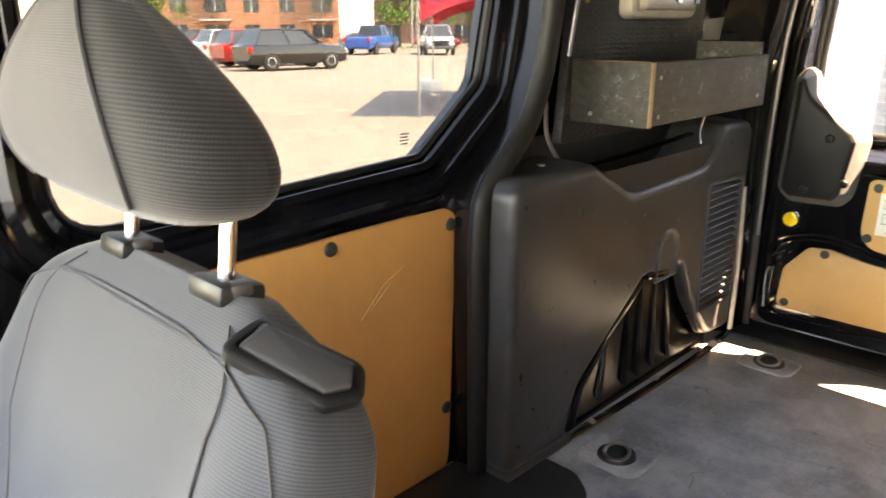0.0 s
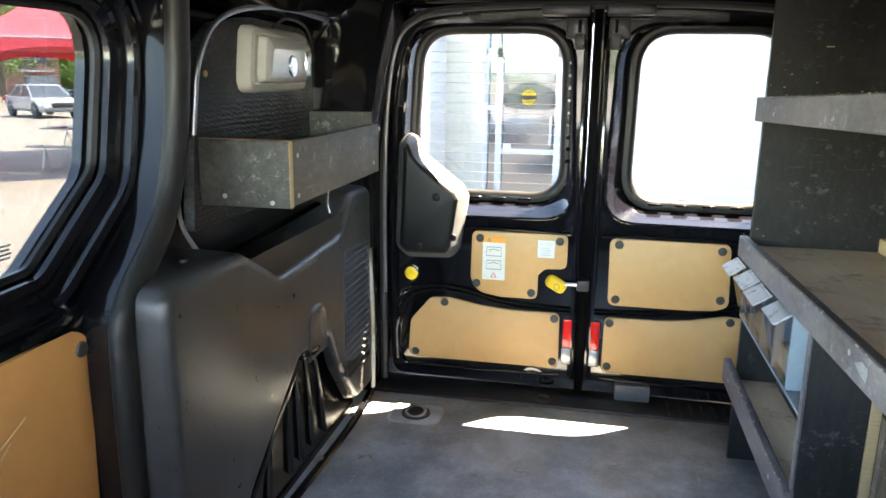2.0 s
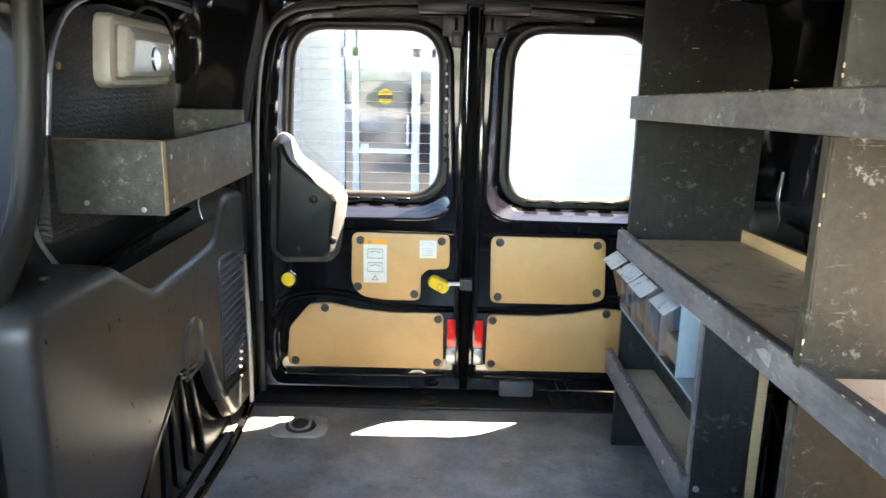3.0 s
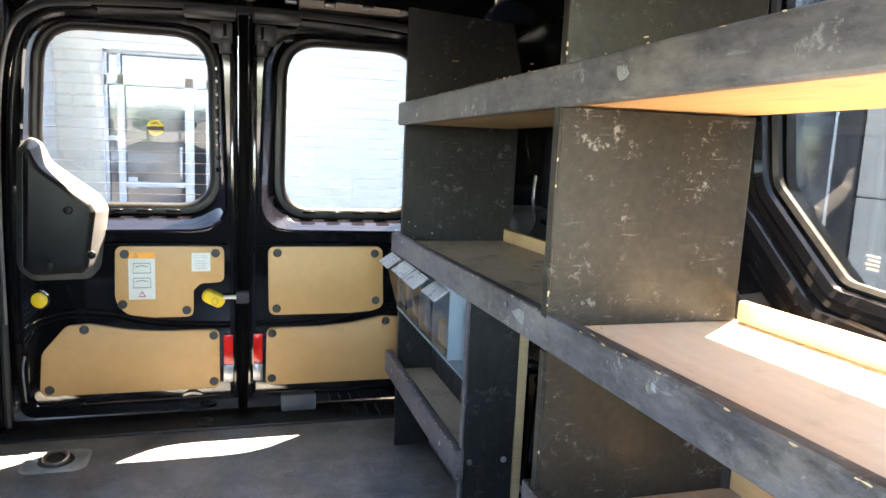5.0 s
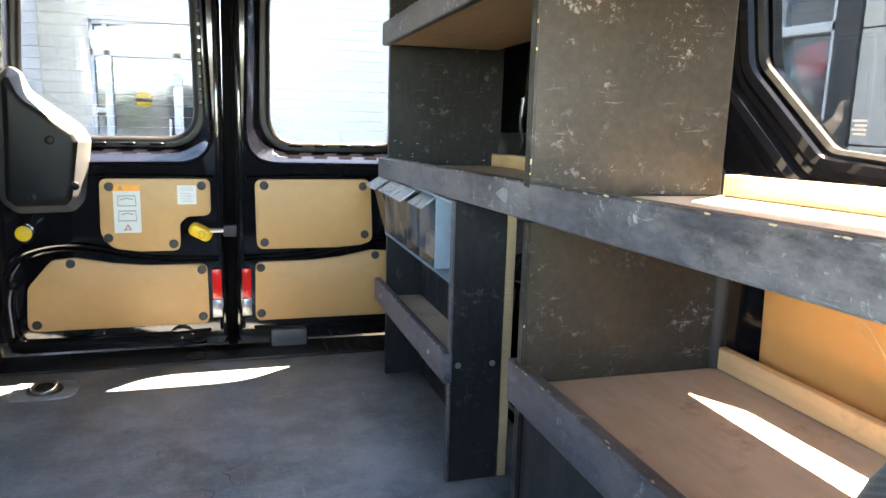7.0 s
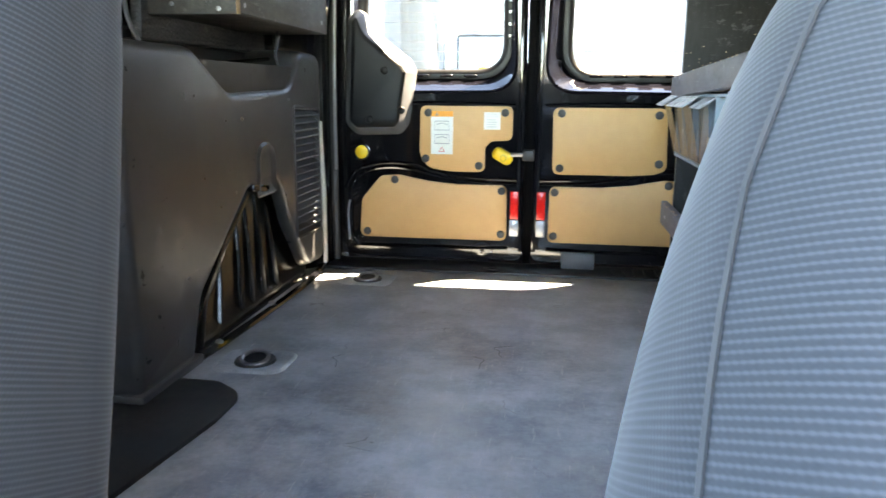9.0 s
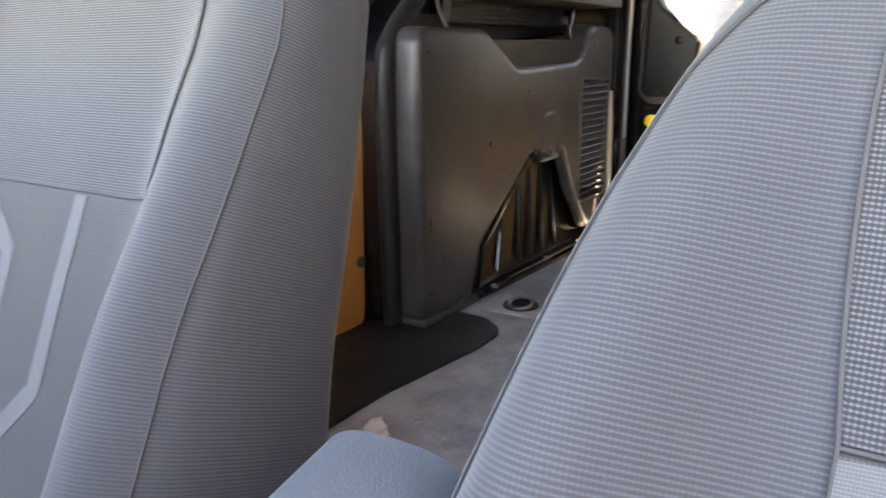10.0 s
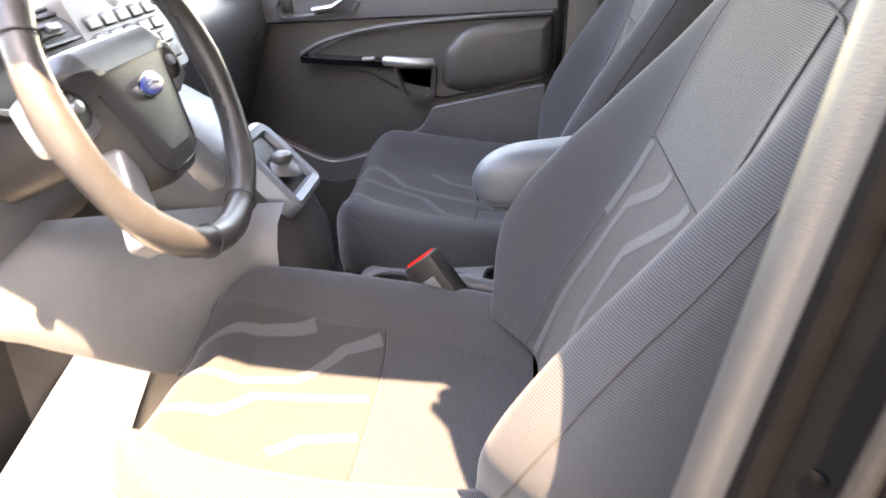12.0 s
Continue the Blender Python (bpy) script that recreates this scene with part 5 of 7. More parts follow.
        side = [Vector((S.c + w * 1.015, y + tuck * 0.3, top[-1].z - 0.035)), Vector((S.c + w * 0.95, y + tuck, low + 0.03)), Vector((S.c + w * 0.84, y + tuck, low)), Vector((S.c - w * 0.84, y + tuck, low)), Vector((S.c - w * 0.95, y + tuck, low + 0.03)), Vector((S.c - w * 1.015, y + tuck * 0.3, top[0].z - 0.035))]
        rings.append(top + side)
    cu = part("cushion", loft(B(), rings, caps=True, weave=30), CLOTH, root, "grey corded cloth seat cushion", smooth=60)
    f = lambda u, v: S.ctop(u, v, 0.002)
    vc = 0.64 if m > 0 else 0.565
    far, near = [(0, -0.52 * m), (0.1, -0.46 * m), (0.4, -0.35 * m), (0.64, -0.24 * m), (1.0, -0.20 * m)], [(0, 0.64 * m), (0.1, 0.63 * m), (0.4, 0.58 * m), (0.64, 0.58 * m), (1.0, 0.50 * m)]
    ca, cb = (far, near) if m > 0 else (near, [(v, u + 0.22) for v, u in far])
    part("cushion_insert", patch(B(), f, ca, cb, 0.04, vc - 0.004), CLOTH_IN, cu, "flat dark cloth insert", smooth=60)
    part("cushion_rear_insert", patch(B(), f, ca, cb, vc + 0.004, 1.0, nv=16), CLOTH_UP, cu, smooth=60)
    for ln in ([(-0.34, 0.40), (-0.21, 0.475), (-0.14, 0.625)], [(-0.32, 0.06), (-0.17, 0.20), (0.03, 0.29), (0.14, 0.625)], [(0.06, 0.05), (0.12, 0.20), (0.20, 0.39), (0.46, 0.505), (0.54, 0.625)], [(0.42, 0.05), (0.50, 0.16), (0.53, 0.34), (0.56, 0.40)]):
        ln = [(u * m, v * vc / 0.64) for u, v in ln]
        part("stripe", ribbon(B(), lambda u, v: S.ctop(u, v, 0.0029), ln, 0.030, tall=1.7), CLOTH_STRIPE, cu, "pale grey woven stripe")
    for ln in ([(u, v) for v, u in ca], [(u, v) for v, u in cb], [(lerp_table(vc, ca), vc), (lerp_table(vc, cb), vc)], [(-0.93, 0.1), (-0.97, 0.4), (-0.97, 0.95)], [(0.93, 0.1), (0.97, 0.4), (0.97, 0.95)], [(-0.9, 0.08), (-0.5, 0.03), (0.5, 0.03), (0.9, 0.08)]):
        pts = []
        for a, b_ in zip(ln, ln[1:]):
            pts += [S.ctop(*Vector(a).lerp(Vector(b_), i / 10), 0.001) for i in range(10)]
        pts.append(S.ctop(*ln[-1], 0.001))
        part("seam", tube(B(), pts, 0.0010, 5), SEAM, cu)
    part("plinth", box(B(), S.c - 0.20, S.c + 0.20, S.yf + 0.06, S.yr + 0.10, -0.17, 0.03, 0.02), PLASTIC_DARK, root, "black plastic seat base")
    for sx in (-0.17, 0.17):
        part("slide_rail", box(B(), S.c + sx - 0.02, S.c + sx + 0.02, S.yf - 0.02, S.yr + 0.12, -0.169, -0.13, 0.004), STEEL, root)
    # headrest
    top = S.axis(1.0)
    hc_ = top + Vector((0, -0.0244, 0.136))
    rows = []
    for k in range(19):
        t = k / 18
        s_ = math.sin(math.pi * (0.06 + 0.88 * t)) ** 0.40
        hw, th = (0.222 - 0.148 * t) * s_, (0.065 - 0.026 * t) * s_
        cen = hc_ + UPH * ((t - 0.5) * 0.147) + FH * 0.03 * t
        rows.append([cen + Vector((math.copysign(abs(math.cos(a)) ** 0.6, math.cos(a)) * hw, 0, 0)) + FH * (math.copysign(abs(math.sin(a)) ** 0.6, math.sin(a)) * th) for a in [2 * math.pi * j / 40 for j in range(40)]])
    hr = part("headrest", loft(B(), rows, caps=True, weave=10), CLOTH_HEAD, root, "dark grey ribbed cloth headrest", smooth=60)
    face = [[p + FH * 0.0022 for p in r[7:14]] for r in rows[1:18]]
    part("headrest_face", loft(B(), face, closed=False, weave=3), CLOTH_IN, hr, "smooth grey cloth face", smooth=60)
    for j in (0, -1):
        part("headrest_seam", tube(B(), [r[j] for r in face], 0.0018, 5), SEAM, hr)
    for sd in (-1, 1):
        base = top + Vector((sd * 0.080, -0.010, -0.006))
        po = part("headrest_post", tube(B(), [base, base + UPH * 0.12], 0.0065, 12), CHROME, root, "chrome headrest post")
        b = box(B(), -0.025, 0.025, -0.020, 0.020, 0, 0.018, 0.006)
        bmesh.ops.transform(b, matrix=Matrix.Translation(base) @ Matrix.Rotation(radians(-10), 4, "X"), verts=b.verts)
        part("post_guide", b, HANDLE, po, "black plastic post guide")
        part("guide_button", box(B(), base.x + 0.010, base.x + 0.026, base.y - 0.008, base.y + 0.010, base.z + 0.008, base.z + 0.019, 0.003), RUBBER, po)
    return root


SP = Seat(-0.363, (-0.235, 0.20, 0.176), 0.266, 0.618, 0.3955, 1.336, 0.74, 0.088, 0.014, 0.016, (0.19, 0.266, 0.252, 0.242, 0.234, 0.224, 0.178, 0.12), 0.562)
SD = Seat(0.351, (-0.315, 0.15, 0.19), 0.201, 0.542, 0.457, 0.90, 1.0, 0.106, 0.042, 0.042, (0.20, 0.275, 0.267, 0.250, 0.227, 0.203, 0.171, 0.106), 0.59)
ps = seat("passenger_seat", "dark grey cloth front passenger seat with pale stripes", SP, 1)
ds = seat("driver_seat", "dark grey cloth driver seat with pale stripes in sunlight", SD, -1)
# fold lever on the passenger seat's shoulder
lv_at = Vector((-0.190, 0.470, 0.686))
M = Matrix.Translation(lv_at) @ Matrix.Rotation(radians(23), 4, "Y") @ Matrix.Rotation(radians(-4), 4, "X") @ Matrix.Rotation(radians(28), 4, "Z")
bez = rounded(V2([(-0.040, -0.021), (0.034, -0.025), (0.050, -0.004), (0.040, 0.022), (-0.036, 0.021)]), 0.009, 5)
fl = part("fold_lever", loft(B(), [[M @ Vector((p.x, p.y, w)) for p in offset(bez, d)] for d, w in ((0.004, -0.005), (0.004, 0.001), (0.001, 0.004), (-0.003, 0.0045), (-0.0045, 0.002))], caps=True), HANDLE, ps, "black plastic fold lever bezel")
part("lever_paddle", loft(B(), [[M @ Vector((p.x, p.y, w)) for p in offset(bez, d)] for d, w in ((-0.006, 0.001), (-0.006, 0.005), (-0.009, 0.0065))], caps=True), DOOR_DARK, fl)
# armrest on the driver's seat
ar_rows = []
for k in range(25):
    t = (k / 24) ** 1.4
    y = 0.066 + 0.225 * t
    s_ = (1 - (1 - min(1, t * 2.6)) ** 2.6) ** 0.5 if k else 0.12
    hw, hh = (0.044 + 0.012 * t) * s_, (0.047 + 0.004 * t) * s_
    cz = 0.332 + 0.006 * t
    ar_rows.append([Vector((0.064 - 0.030 * t + math.copysign(abs(math.cos(a)) ** 0.7, math.cos(a)) * hw, y, cz + math.copysign(abs(math.sin(a)) ** 0.7, math.sin(a)) * hh)) for a in [2 * math.pi * j / 32 for j in range(32)]])
ar = part("armrest", loft(B(), ar_rows, caps=True), VINYL, ds, "slate vinyl fold-down armrest", smooth=60)
for dz in (0.018, 0.024):
    part("stitching", tube(B(), smooth_path([(0.111, 0.30, 0.302 + dz), (0.111, 0.16, 0.292 + dz), (0.108, 0.10, 0.287 + dz), (0.085, 0.073, 0.285 + dz), (0.045, 0.074, 0.285 + dz), (0.03, 0.10, 0.287 + dz)], 5), 0.0013, 5), SEAM, ar)
part("armrest_base", box(B(), 0.045, 0.10, 0.16, 0.30, 0.22, 0.29, 0.012), PLASTIC_DARK, ar)

# belt buckle beside the driver's seat
bk = thing("belt_buckle", "black seat belt buckle with a red release button", "buckle", at=(0.12, 0.03, 0.12))
BM = Matrix.Translation((0.119, -0.010, 0.236)) @ Matrix.Rotation(radians(-20), 4, "Z") @ Matrix.Rotation(radians(38), 4, "X")
part("body", box(B(), -0.016, 0.016, -0.028, 0.028, -0.080, 0.0, 0.005, m=BM), PLASTIC_DARK, bk)
part("release_button", box(B(), -0.011, 0.011, -0.022, 0.022, -0.004, 0.0025, 0.002, m=BM), RED, bk, "red release button")
part("label_plate", box(B(), 0.0155, 0.0168, -0.014, 0.012, -0.055, -0.030, 0.0005, 1, m=BM), PLASTIC_GREY, bk)
part("stalk", tube(B(), smooth_path([BM @ Vector((0, 0, -0.075)), BM @ Vector((0, 0.0, -0.11)), Vector((0.108, 0.12, 0.09)), Vector((0.10, 0.16, 0.02))], 5), 0.014, 8, flat=0.5), RUBBER, bk)

# ---------------------------------------------------------------- cab: console
cn = thing("centre_console", "grey plastic centre console with cup holders and gear selector", "console", at=(0, 0, -0.17))
part("tunnel", box(B(), -0.13, 0.09, -0.16, 0.40, -0.17, 0.085, 0.02), PLASTIC, cn)
tray = rounded(V2(rect(-0.125, 0.085, -0.155, 0.30)), 0.04, 6)
hl = [[Vector((-0.045 + 0.040 * math.cos(a), -0.095 + 0.040 * math.sin(a))) for a in [i * math.pi / 12 for i in range(24)]], [Vector((-0.045 + 0.040 * math.cos(a), 0.005 + 0.040 * math.sin(a))) for a in [i * math.pi / 12 for i in range(24)]], rounded(V2(rect(-0.10, 0.01, 0.07, 0.22)), 0.02, 4)]
part("tray_top", plate(B(), tray, "z", 0.086, 0.106, hl, bevel=0.004), PLASTIC_GREY, cn, "slate grey tray top")
for q in hl:
    part("cup_holder", loft(B(), [[lay("z", p.x, p.y, w) for p in offset(q, d)] for d, w in ((0.005, 0.106), (0.002, 0.1095), (-0.002, 0.106), (-0.003, 0.0875))]), PLASTIC_DARK, cn)
part("handbrake", tube(B(), smooth_path([(0.05, 0.22, 0.11), (0.045, 0.12, 0.135), (0.04, 0.05, 0.148), (0.04, 0.01, 0.15)], 5), [0.016] * 10 + [0.018] * 6, 10), LEATHER, cn, "black leather handbrake lever")
# tower with gear selector
rows = []
for y, z1, w0, w1 in ((-0.66, 0.46, 0.15, 0.13), (-0.47, 0.48, 0.14, 0.11), (-0.36, 0.425, 0.125, 0.085), (-0.30, 0.378, 0.12, 0.078), (-0.228, 0.293, 0.115, 0.072), (-0.206, 0.250, 0.105, 0.06), (-0.195, 0.12, 0.09, 0.06), (-0.20, -0.17, 0.09, 0.07)):
    rows.append([Vector((-0.0 + x, y, z)) for x, z in ((-w0, -0.17), (-w0 * 1.02, z1 * 0.5), (-w0, z1 - 0.045), (-w1, z1), (w1, z1), (w0 * 1.05, z1 - 0.045), (w0 * 1.15, z1 * 0.5), (w0 * 1.25, -0.17))])
part("tower", loft(B(), rows, closed=False), PLASTIC, cn, smooth=50)
GM = Matrix.Translation((0.0, -0.240, 0.338)) @ Matrix.Rotation(radians(-50), 4, "X")
gb = rounded(V2([(-0.058, -0.075), (0.058, -0.075), (0.066, 0.06), (-0.066, 0.06)]), [0.03, 0.03, 0.02, 0.02], 6)
bz = part("gear_bezel", loft(B(), [[GM @ Vector((p.x, -p.y * -1, w)) for p in offset(gb, d)] for d, w in ((0.006, -0.02), (0.003, 0.006), (-0.004, 0.011), (-0.016, 0.009), (-0.020, 0.0))]), surf("slate_satin_plastic", (0.13, 0.145, 0.17), 0.32, metal=0.2, var=0.06, bump=0.1), cn, "slate satin gear surround")
part("gear_plate", loft(B(), [[GM @ Vector((p.x, p.y, w)) for p in offset(gb, d)] for d, w in ((-0.019, 0.0), (-0.03, 0.001))], caps=True), PLASTIC_DARK, bz)
gl0 = GM @ Vector((0, 0.0, 0.0))
part("gear_boot", lathe(B(), [(0.036, 0.0), (0.030, 0.005), (0.022, 0.009), (0.012, 0.014), (0.011, 0.02)], gl0, (0, 0.25, 1), 18), LEATHER, cn, "black leather gear boot")
part("gear_knob", loft(B(), [[gl0 + Vector((r * math.cos(a), r * math.sin(a) + 0.25 * h, h)) for a in [i * math.pi / 8 for i in range(16)]] for r, h in ((0.012, 0.006), (0.016, 0.009), (0.018, 0.016), (0.016, 0.023), (0.009, 0.027))], caps=True), LEATHER, cn, "black gear knob")
rows = []
for i in range(16):
    y = -0.215 - 0.35 * i / 15
    k, f = max(0.0, (-0.235 - y) / 0.255), min(1.0, max(0.0, (-0.36 - y) / 0.13))
    x, zb, zt = 0.135 + 0.245 * k, 0.115 + 0.145 * f, 0.275 + 0.075 * min(1.0, k)
    rows.append([Vector((x + dx, y, z)) for dx, z in ((-0.06, zt + 0.035), (-0.018, zt + 0.018), (0.0, zt - 0.01), (0.008, (zt + zb) / 2), (0.002, zb + 0.012), (-0.006, zb + 0.002), (-0.03, zb))])
part("side_panel", loft(B(), rows, closed=False), PLASTIC_GREY, cn, "grained grey side panel", smooth=60)
part("carpet_clip", lathe(B(), [(0.024, 0), (0.024, 0.006), (0.016, 0.008), (0.012, 0.005), (0, 0.006)], (0.158, -0.615, 0.100), (1, 0.0, 0), 14), PLASTIC, cn)
part("carpet_side", plate(B(), rounded(V2([(-0.80, -0.165), (-0.17, -0.165), (-0.21, 0.075), (-0.43, 0.082), (-0.68, 0.14), (-0.80, 0.14)]), 0.02, 4), "x", 0.142, 0.156), bpy.data.materials["dark_carpet"], cn, "dark carpeted tunnel side")

# paper floor mat
rows = []
for t in range(9):
    k = t / 8
    a0, a1, a2 = Vector((0.50, -0.86, -0.160)), Vector((0.215, -0.77, -0.160)), Vector((0.174, -0.545, 0.108))
    c0, c1, c2 = Vector((0.50, -0.50, -0.160)), Vector((0.235, -0.545, -0.160)), Vector((0.174, -0.43, 0.080))
    a = a0.lerp(a1, k * 2) if k < 0.5 else a1.lerp(a2, k * 2 - 1)
    b_ = c0.lerp(c1, k * 2) if k < 0.5 else c1.lerp(c2, k * 2 - 1)
    rows.append([a.lerp(b_, j / 6) + Vector((0, 0, 0.003 * math.sin(j * 2.1 + t))) for j in range(7)])
whole("paper_mat", loft(B(), rows, closed=False), PAPER, "white protective paper mat in the driver footwell", "paper mat")

# ---------------------------------------------------------------- cab: dashboard and wheel
da = thing("dashboard", "black and grey moulded plastic dashboard with radio buttons and vents", "dashboard", at=(0, -0.6, 0.3))
rows = []
for i in range(25):
    x = -0.74 + 1.48 * i / 24
    hump = 0.05 * math.exp(-((x - 0.345) / 0.17) ** 2)
    mid_ = 0.03 * math.exp(-(x / 0.16) ** 4)
    rows.append([Vector((x, y, z)) for y, z in ((-1.15, 0.50), (-1.0, 0.60 + hump * 0.4), (-0.70, 0.635 + hump), (-0.56 + mid_, 0.615 + hump), (-0.505 + mid_, 0.58), (-0.475 + mid_, 0.52), (-0.47 + mid_, 0.46), (-0.50, 0.40), *(((-0.55, 0.36), (-0.62, 0.345), (-0.74, 0.34), (-0.85, 0.335)) if x > 0.15 else ((-0.53, 0.30), (-0.57, 0.20), (-0.66, 0.12), (-0.75, 0.10))))])
part("dash_body", loft(B(), rows, closed=False), PLASTIC, da, smooth=50)
part("knee_panel", loft(B(), [[Vector((x, y, z)) for y, z in ((-0.47, 0.47), (-0.445, 0.445), (-0.44, 0.41), (-0.455, 0.365), (-0.485, 0.335), (-0.54, 0.325))] for x in (0.15, 0.22, 0.35, 0.5, 0.64, 0.72)], closed=False), PLASTIC_GREY, da, "grey knee panel under the steering column", smooth=50)
SM = Matrix.Translation((-0.05, -0.462, 0.552)) @ Matrix.Rotation(radians(-68), 4, "X")
sp = part("radio_panel", loft(B(), [[SM @ Vector((p.x, p.y, w)) for p in offset(rounded(V2(rect(-0.125, 0.125, -0.075, 0.085)), 0.02, 5), d)] for d, w in ((0.006, -0.03), (0.0, -0.004), (-0.004, 0.0), (-0.01, 0.0))], caps=True), PLASTIC_GREY, da, "grey radio surround")
SM = SM @ Matrix.Rotation(radians(180), 4, "X")
for r in range(4):
    for c in range(5):
        part("radio_button", box(B(), -0.105 + c * 0.042, -0.105 + c * 0.042 + 0.037, -0.066 + r * 0.026, -0.066 + r * 0.026 + 0.021, -0.004, 0.006, 0.003, 1, m=SM), PLASTIC if (r + c) % 4 else PLASTIC_DARK, sp)
part("radio_knob", lathe(B(), [(0.017, 0), (0.017, 0.014), (0.014, 0.017), (0, 0.017)], SM @ Vector((0.0, 0.052, 0.0)), SM.to_3x3() @ Vector((0, 0, 1)), 20), PLASTIC_DARK, sp)
for vx, wd in ((-0.60, 0.15), (0.115, 0.10)):
    VM = Matrix.Translation((vx, -0.492, 0.568)) @ Matrix.Rotation(radians(-52), 4, "X")
    vt = part("air_vent", box(B(), -wd / 2, wd / 2, -0.034, 0.034, -0.03, 0.008, 0.010, m=VM), PLASTIC_DARK, da, "dark air vent")
    part("vent_rim", tube(B(), [VM @ Vector((x, y, 0.008)) for x, y in rounded(V2(rect(-wd / 2, wd / 2, -0.034, 0.034)), 0.012, 4)], 0.004, 6, closed=True), PLASTIC, vt)
    for k in range(4):
        part("vent_fin", box(B(), -wd / 2 + 0.008, wd / 2 - 0.008, -0.024 + k * 0.014, -0.019 + k * 0.014, 0.006, 0.016, 0.001, 1, m=VM), PLASTIC, vt)
    part("vent_tab", box(B(), -0.012, 0.012, -0.006, 0.006, 0.014, 0.024, 0.002, 1, m=VM), SILVER, vt)
part("end_cap", box(B(), -0.715, -0.60, -0.60, -0.475, 0.42, 0.53, 0.03, 3), PLASTIC, da)
part("cluster_hood", loft(B(), [[Vector((0.345 + 0.17 * math.cos(a), y, 0.56 + k * 0.12 * math.sin(a))) for a in [i * math.pi / 16 for i in range(17)]] for y, k in ((-0.68, 0.8), (-0.52, 1.0), (-0.46, 1.05), (-0.465, 0.95), (-0.55, 0.88))], closed=False), PLASTIC_DARK, da, "black instrument hood")

WC, TILT, YAW = Vector((0.309, -0.260, 0.539)), radians(19.4), radians(2.5)
# the wheel's own plane: x across, y up, z towards the driver
WM = Matrix.Translation(WC) @ Matrix.Rotation(YAW, 4, "Z") @ Matrix(((1, 0, 0, 0), (0, -math.sin(TILT), math.cos(TILT), 0), (0, math.cos(TILT), math.sin(TILT), 0), (0, 0, 0, 1)))
sw = thing("steering_wheel", "black leather steering wheel with satin silver spokes", "steering wheel", at=tuple(WC))
P = lambda x, y, z: WM @ Vector((x, y, z))
part("rim", tube(B(), [P(0.177 * math.cos(a), 0.177 * math.sin(a), 0) for a in [i * math.pi / 36 for i in range(72)]], [0.0165 + 0.002 * math.cos(4 * i * math.pi / 36) ** 2 for i in range(72)], 14, closed=True), WHEEL, sw, "worn black leather rim")
for a0 in (-1.23, -1.91, 0.5, 2.64):
    part("rim_seam", tube(B(), [P((0.177 + 0.0185 * math.cos(t)) * math.cos(a0), (0.177 + 0.0185 * math.cos(t)) * math.sin(a0), 0.0185 * math.sin(t)) for t in [i * math.pi / 8 for i in range(16)]], 0.0012, 5, closed=True), SEAM, sw)
for a0, a1 in ((-0.65, 0.45), (2.70, 3.80)):
    part("rim_stitching", tube(B(), [P(0.161 * math.cos(a0 + (a1 - a0) * i / 20), 0.161 * math.sin(a0 + (a1 - a0) * i / 20), 0.003 * (-1) ** i) for i in range(21)], 0.0016, 5), SEAM, sw)
P = lambda x, y, z: WM @ Vector((x, y, z - 0.026))
pad = rounded(V2([(-0.118, 0.044), (-0.085, 0.064), (0.085, 0.064), (0.118, 0.044), (0.086, 0.008), (0.069, -0.045), (0.055, -0.085), (0.030, -0.101), (-0.030, -0.101), (-0.055, -0.085), (-0.069, -0.045), (-0.086, 0.008)]), [0.012, 0.03, 0.03, 0.012, 0.03, 0.05, 0.03, 0.03, 0.03, 0.03, 0.05, 0.03], 6)
pd = part("airbag_cover", loft(B(), [[P(p.x, p.y, w) for p in offset(pad, d)] for d, w in ((0.0, -0.03), (0.0, 0.008), (-0.004, 0.015), (-0.012, 0.020), (-0.022, 0.024), (-0.034, 0.027))], caps=True), PAD, sw, "charcoal grained airbag cover", smooth=60)
part("badge", loft(B(), [[P(0.026 * k * math.cos(a), 0.002 + 0.0125 * k * math.sin(a), w) for a in [i * math.pi / 14 for i in range(28)]] for k, w in ((1.1, 0.024), (1.08, 0.031), (0.95, 0.032))], caps=True), CHROME, pd, "chrome oval badge rim")
part("badge_field", loft(B(), [[P(0.026 * k * math.cos(a), 0.002 + 0.0125 * k * math.sin(a), w) for a in [i * math.pi / 14 for i in range(28)]] for k, w in ((0.92, 0.030), (0.9, 0.0335), (0.6, 0.034))], caps=True), surf("badge_blue", (0.01, 0.03, 0.22), 0.2, var=0.1, bump=0, coat=0.5), pd, "dark blue oval badge field")
part("badge_bar", tube(B(), [P(-0.012, 0.001, 0.0342), P(0.0, 0.004, 0.0345), P(0.012, 0.002, 0.0342)], 0.002, 5), SILVER, pd)
part("airbag_mark", tube(B(), [P(x, y, 0.0225) for x, y in ((-0.012, -0.062), (0.014, -0.060), (0.012, -0.073), (-0.010, -0.075))], 0.0011, 4, closed=True), PLASTIC_GREY, pd)
